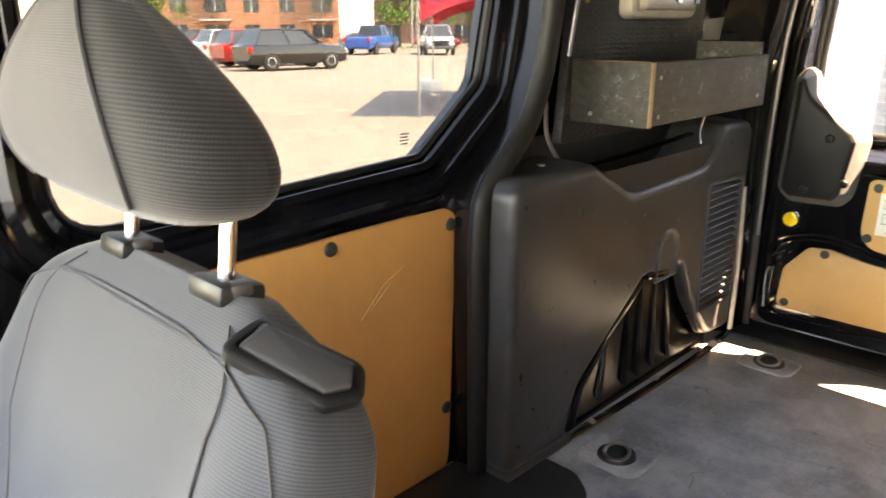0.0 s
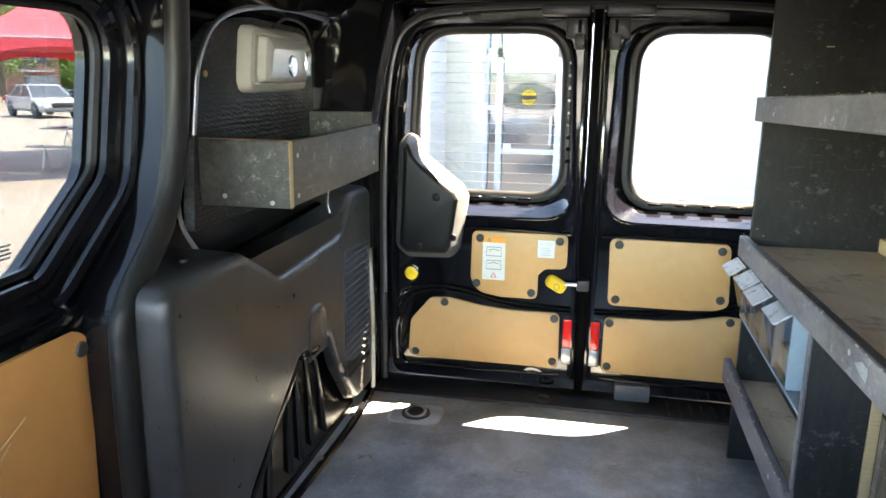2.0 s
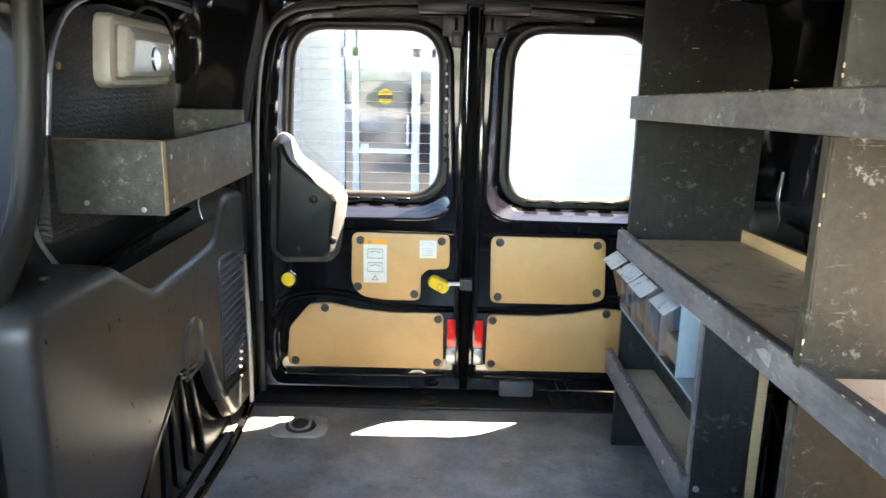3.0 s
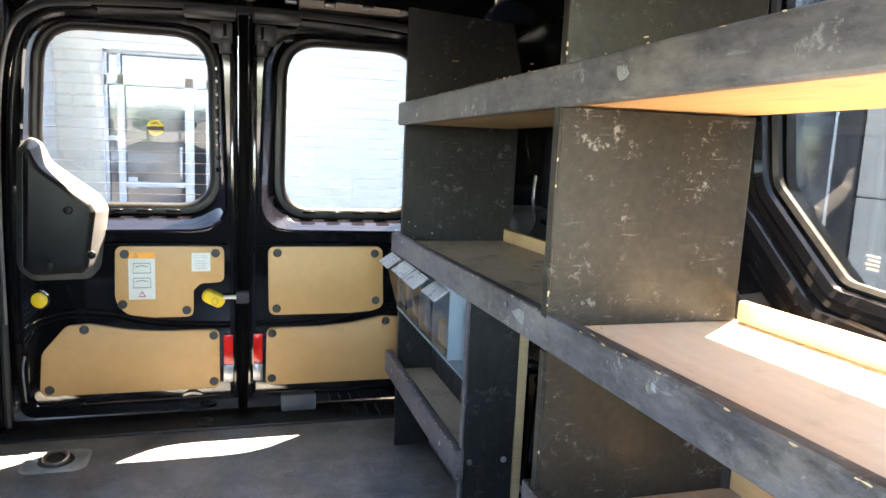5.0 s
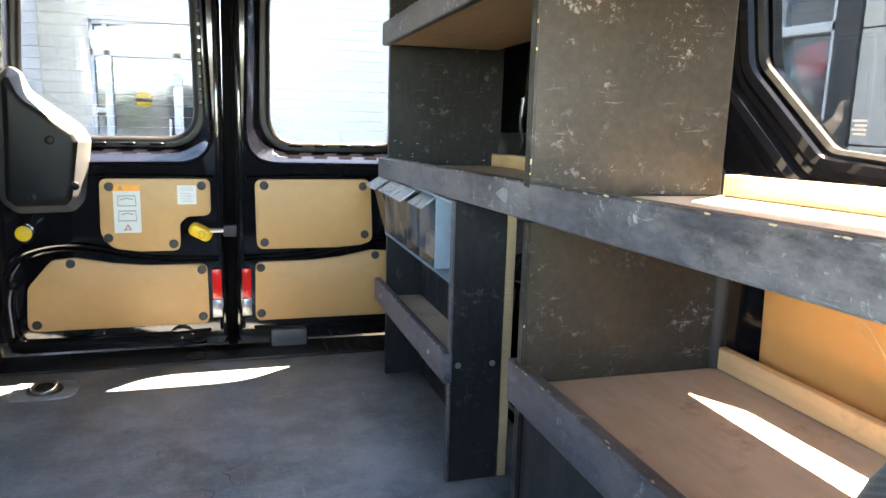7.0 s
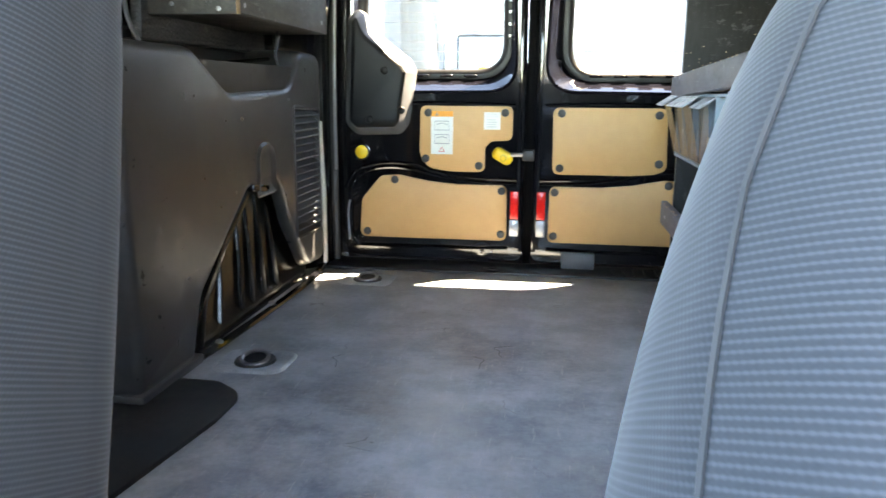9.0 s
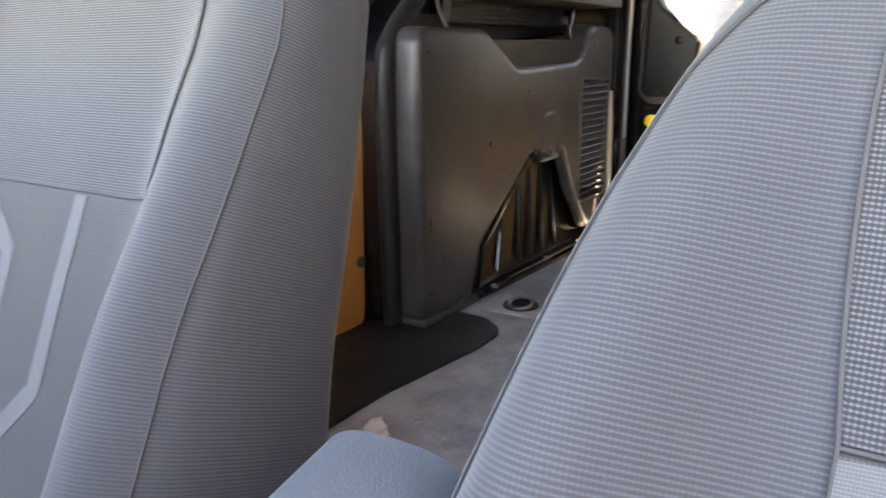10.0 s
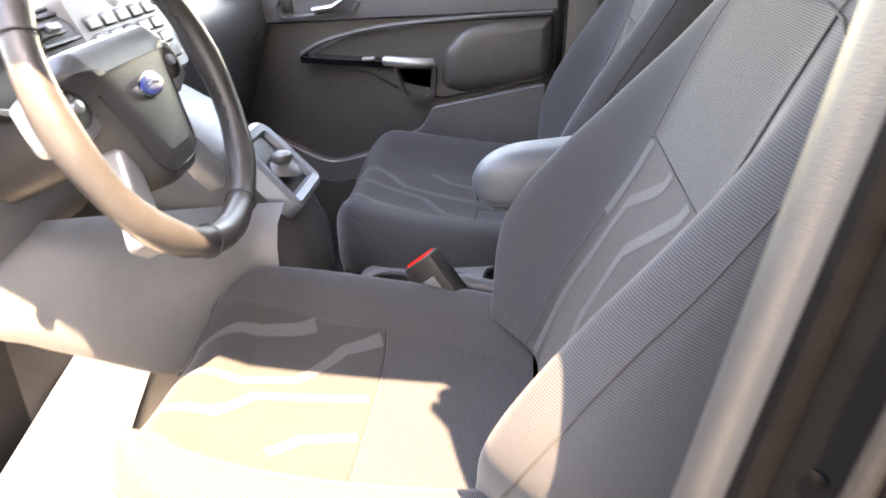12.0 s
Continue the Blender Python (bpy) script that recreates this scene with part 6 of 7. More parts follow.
for sd in (-1, 1):
    part("crease", tube(B(), smooth_path([P(sd * 0.080, 0.015, 0.0185), P(sd * 0.062, -0.035, 0.0195), P(sd * 0.050, -0.072, 0.0195), P(sd * 0.030, -0.086, 0.0195), P(0.0, -0.089, 0.0195)], 5), 0.0018, 5), PLASTIC_DARK, pd)
    s_pts = rounded(V2([(sd * 0.070, 0.050), (sd * 0.12, 0.045), (sd * 0.152, 0.036), (sd * 0.152, -0.012), (sd * 0.12, -0.025), (sd * 0.072, -0.015)]), 0.012, 4)
    spk = part("side_spoke", loft(B(), [[P(p.x, p.y, w) for p in offset(s_pts, d)] for d, w in ((0.0, -0.025), (0.0, -0.002), (-0.005, 0.004), (-0.012, 0.005))], caps=True), SILVER, sw, "satin silver spoke")
    sc = [Vector((sd * 0.112 + 0.024 * math.cos(a), 0.012 + 0.020 * math.sin(a))) for a in [i * math.pi / 10 for i in range(20)]]
    pdl = part("switch_pod", loft(B(), [[P(p.x, p.y, w) for p in offset(sc, d)] for d, w in ((0.0, 0.003), (-0.001, 0.009), (-0.005, 0.010))], caps=True), PLASTIC_DARK, spk)
    part("switch_knob", loft(B(), [[P(sd * 0.112 + 0.009 * k * math.cos(a), 0.014 + 0.007 * k * math.sin(a), w) for a in [i * math.pi / 8 for i in range(16)]] for k, w in ((1, 0.009), (0.9, 0.014), (0.5, 0.015))], caps=True), SILVER, pdl)
    lo_ = rounded(V2([(sd * 0.048, -0.060), (sd * 0.070, -0.030), (sd * 0.105, -0.10), (sd * 0.125, -0.13), (sd * 0.095, -0.155), (sd * 0.070, -0.12)]), 0.010, 4)
    part("lower_spoke", loft(B(), [[P(p.x, p.y, w) for p in offset(lo_, d)] for d, w in ((0.0, -0.02), (0.0, -0.004), (-0.005, 0.002), (-0.010, 0.003))], caps=True), SILVER, sw, "satin silver lower spoke")
sh = thing("steering_column", "black plastic steering column shroud with stalks", "column", at=tuple(WC))
part("shroud", loft(B(), [[WM @ Vector((hw * math.copysign(abs(math.cos(a)) ** 0.7, math.cos(a)), -0.01 + hh * math.copysign(abs(math.sin(a)) ** 0.7, math.sin(a)), z)) for a in [i * math.pi / 12 for i in range(24)]] for hw, hh, z in ((0.040, 0.040, -0.04), (0.048, 0.046, -0.07), (0.050, 0.048, -0.15), (0.05, 0.048, -0.20))], caps=True), PLASTIC_DARK, sh)
for sd in (-1, 1):
    part("stalk", tube(B(), [P(sd * 0.06, 0.02, -0.07), P(sd * 0.12, 0.035, -0.06), P(sd * 0.165, 0.05, -0.05)], [0.007, 0.008, 0.010], 8), PLASTIC_DARK, sh)

# ---------------------------------------------------------------- cab: passenger door, pillars, glazing
XD = -0.70
fd = thing("door_5", "closed front passenger door with grey and black moulded trim", "door", "", "structure", at=(-0.72, -0.15, -0.12))
part("door_card", plate(B(), rounded(V2([(-0.80, -0.14), (0.175, -0.14), (0.225, 0.55), (0.20, 0.578), (-0.80, 0.588)]), [0.02, 0.05, 0.03, 0.02, 0.02], 4), "x", XD - 0.045, XD - 0.02, bevel=0.006), DOOR_DARK, fd)
sill_rows = []
for y in (-0.80, -0.5, -0.2, 0.1, 0.215):
    sill_rows.append([Vector((x, y, z)) for x, z in ((XD - 0.02, 0.455), (XD + 0.004, 0.462), (XD + 0.006, 0.480), (XD + 0.0, 0.545), (XD - 0.015, 0.575), (XD - 0.07, 0.588))])
part("upper_pad", loft(B(), sill_rows, closed=False), DOOR_GREY, fd, "soft grey upper door pad", smooth=60)
part("trim_line", tube(B(), smooth_path([(XD + 0.004, 0.205, 0.456), (XD + 0.005, 0.0, 0.452), (XD + 0.006, -0.2, 0.440), (XD + 0.006, -0.33, 0.415), (XD + 0.005, -0.395, 0.385)], 6), 0.0055, 8), DOOR_GREY, fd, "pale grey trim line")
mp = rounded(V2([(-0.405, 0.378), (-0.25, 0.435), (0.0, 0.449), (0.21, 0.453), (0.19, 0.30), (-0.06, 0.262), (-0.17, 0.29), (-0.25, 0.345)]), [0.02, 0.15, 0.1, 0.02, 0.02, 0.06, 0.08, 0.1], 6)
part("middle_panel", loft(B(), [[lay("x", p.x, p.y, w) for p in offset(mp, d)] for d, w in ((0.0, XD - 0.02), (0.0, XD - 0.008), (-0.006, XD - 0.003), (-0.02, XD - 0.004))], caps=True), DOOR_DARK, fd)
pd_ = rounded(V2([(-0.062, 0.292), (0.0, 0.278), (0.198, 0.312), (0.205, 0.446), (0.08, 0.444), (0.0, 0.428), (-0.05, 0.375)]), [0.035, 0.03, 0.01, 0.01, 0.08, 0.06, 0.06], 6)
part("arm_pad", loft(B(), [[lay("x", p.x, p.y, w) for p in offset(pd_, d)] for d, w in ((0.004, XD - 0.01), (0.0, XD - 0.002), (-0.004, XD + 0.003), (-0.011, XD + 0.008), (-0.022, XD + 0.012), (-0.034, XD + 0.0135))], caps=True), DOOR_DARK, fd, "padded charcoal arm panel", smooth=60)
part("switch_strip", loft(B(), [[Vector((XD + dx, y, z + dz)) for dx, dz in ((-0.004, -0.012), (0.016, -0.010), (0.018, 0.004), (-0.004, 0.010))] for y, z in ((-0.395, 0.377), (-0.30, 0.367), (-0.20, 0.358), (-0.17, 0.355))], caps=True), BLACK, fd, "glossy black switch strip")
part("window_switch", box(B(), XD + 0.006, XD + 0.022, -0.245, -0.215, 0.366, 0.374, 0.003), SILVER, fd)
part("pull_recess", loft(B(), [[lay("x", p.x, p.y, w) for p in offset(rounded(V2([(-0.175, 0.352), (-0.07, 0.345), (-0.08, 0.275), (-0.10, 0.262), (-0.145, 0.268), (-0.16, 0.285)]), 0.015, 5), d)] for d, w in ((0.004, XD - 0.006), (0.002, XD + 0.008), (-0.006, XD + 0.009), (-0.012, XD - 0.004))], caps=True), DOOR_DARK, fd, "dark plastic pull cup")
part("pull_handle", tube(B(), [(XD + 0.022, -0.187, 0.365), (XD + 0.028, -0.18, 0.365), (XD + 0.028, -0.085, 0.356), (XD + 0.022, -0.078, 0.356)], 0.0125, 12), SILVER, fd, "satin silver pull handle")
lw = rounded(V2([(0.19, 0.294), (-0.085, 0.246), (-0.115, 0.195), (-0.21, 0.142), (-0.36, 0.108), (-0.50, 0.185), (-0.55, 0.17), (-0.50, 0.10), (-0.36, 0.030), (-0.20, 0.042), (0.0, 0.095), (0.18, 0.16)]), [0.004, 0.02, 0.05, 0.1, 0.12, 0.05, 0.01, 0.05, 0.12, 0.1, 0.1, 0.02], 5)
part("sweep_trim", loft(B(), [[lay("x", p.x, p.y, w) for p in offset(lw, d)] for d, w in ((0.0, XD - 0.02), (0.0, XD + 0.002), (-0.004, XD + 0.006))], caps=True), DOOR_GREY, fd, "slate grey sweeping trim")
part("map_pocket", loft(B(), [[Vector((XD + dx, y, z)) for y, z in ((-0.52, 0.10), (-0.35, 0.06), (-0.15, 0.09), (0.0, 0.10), (0.17, 0.13))] for dx, _ in ((0.002, 0), (0.012, 0))] + [[Vector((XD + 0.012, y, -0.12)) for y in (-0.52, -0.35, -0.15, 0.0, 0.17)]], closed=False), DOOR_DARK, fd, smooth=50)
part("speaker_bulge", lathe(B(), [(0.09, 0), (0.085, 0.008), (0.06, 0.014), (0, 0.016)], (XD - 0.02, -0.47, 0.03), (1, 0, 0), 24), DOOR_DARK, fd)
lb_ = rounded(V2([(-0.435, 0.465), (-0.255, 0.472), (-0.235, 0.50), (-0.26, 0.528), (-0.42, 0.535), (-0.445, 0.50)]), 0.015, 5)
lc_ = part("latch_bezel", loft(B(), [[lay("x", p.x, p.y, w) for p in offset(lb_, d)] for d, w in ((0.003, XD - 0.02), (0.0, XD + 0.010), (-0.006, XD + 0.012), (-0.012, XD + 0.004))], caps=True), DOOR_GREY, fd)
part("latch_lever", tube(B(), [(XD + 0.012, -0.35, 0.487), (XD + 0.02, -0.30, 0.492), (XD + 0.02, -0.265, 0.512)], [0.011, 0.012, 0.008], 10, flat=0.6), SILVER, lc_, "satin silver latch lever")
part("lock_switch", box(B(), XD + 0.008, XD + 0.016, -0.425, -0.40, 0.485, 0.515, 0.003), PLASTIC_DARK, lc_)
for s_ in (-1, 1):
    bp = thing("b_pillar", "dark grey moulded pillar trim beside the front seats", "pillar", "front pillars", "structure", at=(s_ * 0.73, 0.3, -0.12))
    rows, seal_line = [], []
    for z in (-0.15, 0.1, 0.5, 0.8, 1.12):
        if s_ > 0:
            y0 = 0.247 + 0.2066 * (z - 0.5)
            rows.append([Vector((x, y, z)) for x, y in ((0.772, y0 + 0.016), (0.764, y0 + 0.006), (0.752, y0 + 0.001), (0.742, y0), (0.733, y0 + 0.008), (0.732, y0 + 0.03), (0.740, y0 + 0.15), (0.815, y0 + 0.17))])
            seal_line.append(Vector((0.776, y0 + 0.020, z)))
        else:
            y0 = 0.225 + 0.06 * (z - 0.3)
            rows.append([Vector((-x, y, z)) for x, y in ((0.815, y0 + 0.008), (0.740, y0), (0.720, y0 + 0.006), (0.715, y0 + 0.03), (0.725, y0 + 0.15), (0.815, y0 + 0.17))])
            seal_line.append(Vector((-0.815, y0 - 0.010, z)))
    part("pillar_trim", loft(B(), rows, closed=False), PILLAR_PALE if s_ > 0 else PLASTIC, bp, smooth=60)
    part("door_seal", tube(B(), smooth_path(seal_line, 5), 0.009, 8), JAMB if s_ > 0 else RUBBER, bp)
    if s_ > 0:
        part("jamb", loft(B(), [[Vector((x, 0.247 + 0.2066 * (z - 0.5) + dy, z)) for x, dy in ((0.780, 0.024), (0.792, 0.030), (0.803, 0.044), (0.818, 0.052), (0.838, 0.09), (0.84, 0.20))] for z in (-0.35, 0.1, 0.6, 1.12)], closed=False), JAMB, bp, smooth=30)
        part("outer_seal", tube(B(), [(0.812, 0.247 + 0.2066 * (z - 0.5) + 0.045, z) for z in (-0.35, 0.1, 0.6, 1.12)], 0.006, 8), SEAL, bp)
        for z in (0.30, 0.46, 0.58):
            part("bolt", lathe(B(), [(0.004, 0), (0.004, 0.002), (0, 0.003)], (0.797, 0.247 + 0.2066 * (z - 0.5) + 0.036, z), (0.8, -0.6, 0), 8), JAMB, bp)
    else:
        part("belt", loft(B(), [[Vector((-0.70, y - 0.024, z)), Vector((-0.697, y, z)), Vector((-0.70, y + 0.024, z))] for y, z in ((0.30, 1.02), (0.29, 0.7), (0.28, 0.3), (0.27, -0.1))], closed=False), surf("belt_webbing", (0.05, 0.05, 0.055), 0.7, var=0.1, bump=0.4, bscale=800), bp, "dark seat belt webbing")
        part("belt_tongue", box(B(), -0.70, -0.69, 0.255, 0.30, 0.335, 0.385, 0.004), CHROME, bp, "metal belt tongue")
        part("belt_guide", box(B(), -0.705, -0.685, 0.25, 0.34, 0.62, 0.70, 0.008), WHITE, bp, "pale belt guide cover")

# outer skin that closes the body
skin = surf("outer_black_paint", (0.008, 0.008, 0.01), 0.15, var=0.2, bump=0.02, coat=0.8)
g_l = [rounded(V2([(s_ * x, z) for x, z in (((0.080, 0.597), (0.60, 0.597), (0.60, 0.80), (0.585, 1.14), (0.087, 1.14)) if s_ > 0 else ((0.005, 0.597), (0.528, 0.597), (0.530, 0.80), (0.513, 1.14), (0.012, 1.14)))]), 0.07, 6) for s_ in (-1, 1)]
whole("wall_rear_skin", plate(B(), V2(rect(-0.86, 0.86, -0.40, 1.28)), "y", 2.506, 2.525, g_l), skin, "outer black skin of the rear doors", "wall", kind="structure")
for s_, dy in ((-1, 0.0), (1, -0.08)):
    hole = offset(window_poly(dy, 0.17 if s_ > 0 else 0.0), 0.008)
    pts = [(0.205 if s_ < 0 else 0.415, -0.45), (2.48, -0.45), (2.48, 1.10 if s_ < 0 else 1.25), (0.25 if s_ < 0 else 0.415, 1.10 if s_ < 0 else 1.25)]
    whole("wall_side_skin", plate(B(), V2(pts), "x", s_ * 0.822, s_ * 0.84, [hole]), skin, "outer black skin of the body side", "wall", kind="structure")
whole("wall_front_side", plate(B(), V2([(-1.3, -0.45), (0.25, -0.45), (0.28, 0.588), (-0.9, 0.60), (-1.3, 0.60)]), "x", -0.826, -0.836), skin, "outer black skin of the passenger door", "wall", kind="structure")
g = whole("window_1", plate(B(), V2([(-0.86, 0.588), (0.20, 0.588), (0.235, 1.08), (-0.42, 1.08)]), "x", -0.79, -0.7935), GLASS_CLEAR, "clear front passenger window pane", "window", kind="structure", smooth=0)
g.visible_shadow = False
whole("window_frame_front", tube(B(), [(-0.79, 0.225, 0.585), (-0.79, 0.245, 1.08), (-0.79, -0.42, 1.09), (-0.79, -0.90, 0.59)], 0.022, 8), RUBBER, "black window surround", "frame", kind="structure")
g = whole("windscreen", loft(B(), [[Vector((x, -1.12 - 0.05 * math.cos(x * 2), 0.56)), Vector((x * 0.93, -0.30 - 0.04 * math.cos(x * 2), 1.17))] for x in [-0.74 + 0.148 * i for i in range(11)]], closed=False), GLASS_FRONT, "clear curved windscreen", "window", kind="structure")
whole("wall_bulkhead", box(B(), -0.80, 0.80, -1.2, -1.16, -0.2, 0.56), PLASTIC_DARK, "black front bulkhead under the windscreen", "wall", kind="structure")
whole("wall_kick_driver", plate(B(), V2([(-1.18, -0.17), (-0.62, -0.17), (-0.60, 0.55), (-1.18, 0.58)]), "x", 0.76, 0.80), PLASTIC_DARK, "black driver side kick panel", "wall", kind="structure")
whole("a_pillar", tube(B(), [(0.77, -1.0, 0.56), (0.68, -0.30, 1.13), (0.69, 0.3, 1.15)], 0.035, 8), PLASTIC_GREY, "grey trimmed windscreen pillar", "pillar", kind="structure")

# ---------------------------------------------------------------- outdoors
gz = lambda x, y: -0.62 + 0.010 * x - 0.008 * y
ASPHALT = surf("sun_bleached_asphalt", (0.205, 0.185, 0.16), 0.9, var=0.14, scale=0.35, bump=0.4, bscale=60)
GRASS = surf("grass", (0.09, 0.13, 0.03), 0.95, var=0.4, scale=0.6, bump=0.8, bscale=30)
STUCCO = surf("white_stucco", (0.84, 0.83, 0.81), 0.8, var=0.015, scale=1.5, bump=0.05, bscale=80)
STONE = surf("pale_stone_panel", (0.62, 0.58, 0.52), 0.7, var=0.06, scale=2, bump=0.1, bscale=60)
DARKSTONE = surf("dark_speckled_stone", (0.06, 0.06, 0.065), 0.45, var=0.6, scale=12, bump=0.1)
ALU = surf("white_aluminium", (0.70, 0.72, 0.73), 0.4, var=0.04, bump=0.02)
BRICK = surf("orange_brick", (0.42, 0.20, 0.12), 0.85, var=0.2, scale=0.8, bump=0.3, bscale=25)
CONCRETE = surf("concrete", (0.45, 0.43, 0.40), 0.85, var=0.12, scale=0.6, bump=0.2, bscale=30)
WINDOW = surf("dark_window_glass", (0.05, 0.06, 0.07), 0.06, var=0.3, bump=0)
MIRRORY = surf("reflecting_door_glass", (0.27, 0.295, 0.33), 0.02, metal=0.9, var=0.05, bump=0)
CANVAS = surf("red_canvas", (0.72, 0.05, 0.07), 0.7, var=0.08, scale=2, bump=0.1, bscale=80)
LEAF = surf("leaves", (0.10, 0.19, 0.035), 0.7, var=0.5, scale=3, bump=0)
BARK = surf("bark", (0.10, 0.075, 0.05), 0.9, var=0.3, scale=8, bump=0.8, bscale=20)
TYRE = surf("tyre", (0.02, 0.02, 0.02), 0.85, var=0.2, bump=0.3, bscale=80)

b = B()
vs = [b.verts.new((x, y, gz(x, y))) for x, y in ((-900, -900), (900, -900), (900, 900), (-900, 900))]
b.faces.new(vs)
whole("ground", b, ASPHALT, "pale sun-bleached asphalt car park", "ground", kind="structure", smooth=0)


def car(name, label, x, y, turn, paint, kind="suv"):
    """A parked vehicle: lofted body, glasshouse, wheels, lamps."""
    L, W, H, hood, belt = {"suv": (4.5, 1.8, 1.62, 1.02, 1.05), "pickup": (5.8, 2.0, 1.92, 1.22, 1.25), "sedan": (4.7, 1.82, 1.45, 0.9, 0.95)}[kind]
    root = tagged(new(name), label, "car", "parked cars")
    root.matrix_basis = Matrix.Translation((x, y, gz(x, y))) @ Matrix.Rotation(radians(turn), 4, "Z")
    PLACE[root] = Vector((0, 0, 0))
    h = L / 2
    lower = 0.28 if kind != "pickup" else 0.42
    prof = [(-h, lower + 0.15, belt * 0.9), (-h + 0.12, lower, belt), (-h * 0.5, lower, belt), (0, lower, belt), (h * 0.42, lower, belt), (h * 0.5, lower, hood), (h - 0.35, lower, hood * 0.96), (h - 0.05, lower + 0.02, hood * 0.82), (h, lower + 0.15, hood * 0.62)]
    rings = []
    for px, z0, z1 in prof:
        k = 1 - 0.12 * (abs(px) / h) ** 6
        w = W / 2 * k
        rings.append([Vector((px, yy, zz)) for yy, zz in ((-w * 0.9, z0), (-w, z0 + 0.15), (-w, (z0 + z1) * 0.55), (-w * 0.95, z1 - 0.04), (-w * 0.85, z1), (w * 0.85, z1), (w * 0.95, z1 - 0.04), (w, (z0 + z1) * 0.55), (w, z0 + 0.15), (w * 0.9, z0))])
    part("body", loft(B(), rings, caps=True), paint, root, smooth=35)
    back = {"suv": -h + 0.25, "pickup": -h * 0.18, "sedan": -h + 0.75}[kind]
    top0, top1 = {"suv": (-h + 0.55, 0.35), "pickup": (-h * 0.12, 0.75), "sedan": (-h + 1.45, 0.3)}[kind]
    front = h * 0.48
    rows = []
    for t, k, zz in ((0.0, 0.90, belt - 0.03), (0.15, 0.885, belt + 0.02), (1.0, 0.74, H - 0.05), (1.08, 0.66, H)):
        xa, xb = back + (top0 - back) * t, front + (top1 - front) * t
        w = W / 2 * k
        rows.append([Vector((xa, -w, zz)), Vector(((xa + xb) / 2, -w * 1.02, zz)), Vector((xb, -w * 0.92, zz)), Vector((xb, w * 0.92, zz)), Vector(((xa + xb) / 2, w * 1.02, zz)), Vector((xa, w, zz))])
    cab = part("cabin", loft(B(), rows, caps=True), WINDOW, root, "dark car windows", smooth=20)
    w = W / 2 * 0.755
    part("roof", box(B(), top0 + 0.02, top1 - 0.02, -w, w, H - 0.06, H + 0.012, 0.03), paint, cab)
    for t in (0.02, 0.5, 0.98):
        for sd in (-1, 1):
            part("roof_pillar", tube(B(), [(back + (front - back) * t, sd * W / 2 * 0.90, belt), (top0 + (top1 - top0) * t, sd * W / 2 * 0.745, H - 0.03)], 0.035, 5), paint, cab)
    R = 0.36 if kind != "pickup" else 0.42
    for wx in (-h * 0.60, h * 0.62):
        for sd in (-1, 1):
            o = part("wheel", lathe(B(), [(R * 0.6, 0.0), (R, 0.02), (R, 0.2), (R * 0.7, 0.225), (R * 0.62, 0.21)], (wx, sd * (W / 2 - 0.20), R), (0, sd, 0), 20), TYRE, root)
            part("rim", lathe(B(), [(R * 0.62, 0.205), (R * 0.55, 0.215), (R * 0.2, 0.20), (0, 0.21)], (wx, sd * (W / 2 - 0.20), R), (0, sd, 0), 12), SILVER, o)
    if kind == "pickup":
        part("cargo_bed", box(B(), -h + 0.1, -h * 0.22, -W / 2 * 0.8, W / 2 * 0.8, belt - 0.02, belt + 0.012, 0.01), PLASTIC_DARK, root)
    for sd in (-1, 1):
        part("headlamp", box(B(), h - 0.22, h - 0.02, *sorted((sd * W * 0.30, sd * W * 0.43)), hood * 0.70, hood * 0.84, 0.03), CHROME, root)
        part("tail_lamp", box(B(), -h - 0.01, -h + 0.14, *sorted((sd * W * 0.36, sd * W * 0.47)), belt * 0.72, belt * 0.92, 0.02), RED, root, "red tail lamp")
    part("grille", box(B(), h - 0.10, h + 0.005, -W * 0.27, W * 0.27, hood * 0.50, hood * 0.78, 0.03), PLASTIC_DARK, root)
    part("bumper", box(B(), h - 0.12, h + 0.03, -W * 0.42, W * 0.42, lower + 0.02, lower + 0.22, 0.05), PLASTIC_GREY, root)
    return root


def paint(name, c, metal=0.2):
    return surf(name, c, 0.22, metal=metal, var=0.05, bump=0, coat=0.6)


P_BLACK, P_BLUE, P_SILVER, P_RED, P_WHITE, P_GREY = (paint(n, c) for n, c in (("paint_black", (0.015, 0.015, 0.018)), ("paint_blue", (0.03, 0.13, 0.45)), ("paint_silver", (0.4, 0.41, 0.43)), ("paint_red", (0.4, 0.03, 0.03)), ("paint_white", (0.75, 0.75, 0.75)), ("paint_grey", (0.06, 0.07, 0.085))))
car("suv", "black compact suv parked in the open car park", -26.4, 18.6, 84, P_BLACK)
car("pickup_truck", "dark grey pickup parked nose-on in the car park", -26.6, 10.7, 20, P_GREY, "pickup")
car("pickup_truck", "bright blue pickup seen from behind on the asphalt", -40.5, 35.2, 118, P_BLUE, "pickup")
car("pickup_truck", "silver pickup parked at the grass edge", -36.5, 37.5, -40, P_SILVER, "pickup")
car("pickup_truck", "grey pickup parked in a row beyond the tent", -33.5, 40.5, -42, P_GREY, "pickup")
car("pickup_truck", "white pickup parked in a row beyond the tent", -30.5, 43.0, -44, P_SILVER, "pickup")
car("sedan", "silver sports coupe parked behind the tent", -25.2, 30.5, -30, P_SILVER, "sedan")
car("sedan", "dark sedan parked beyond the tent", -17.5, 31.5, -30, P_GREY, "sedan")
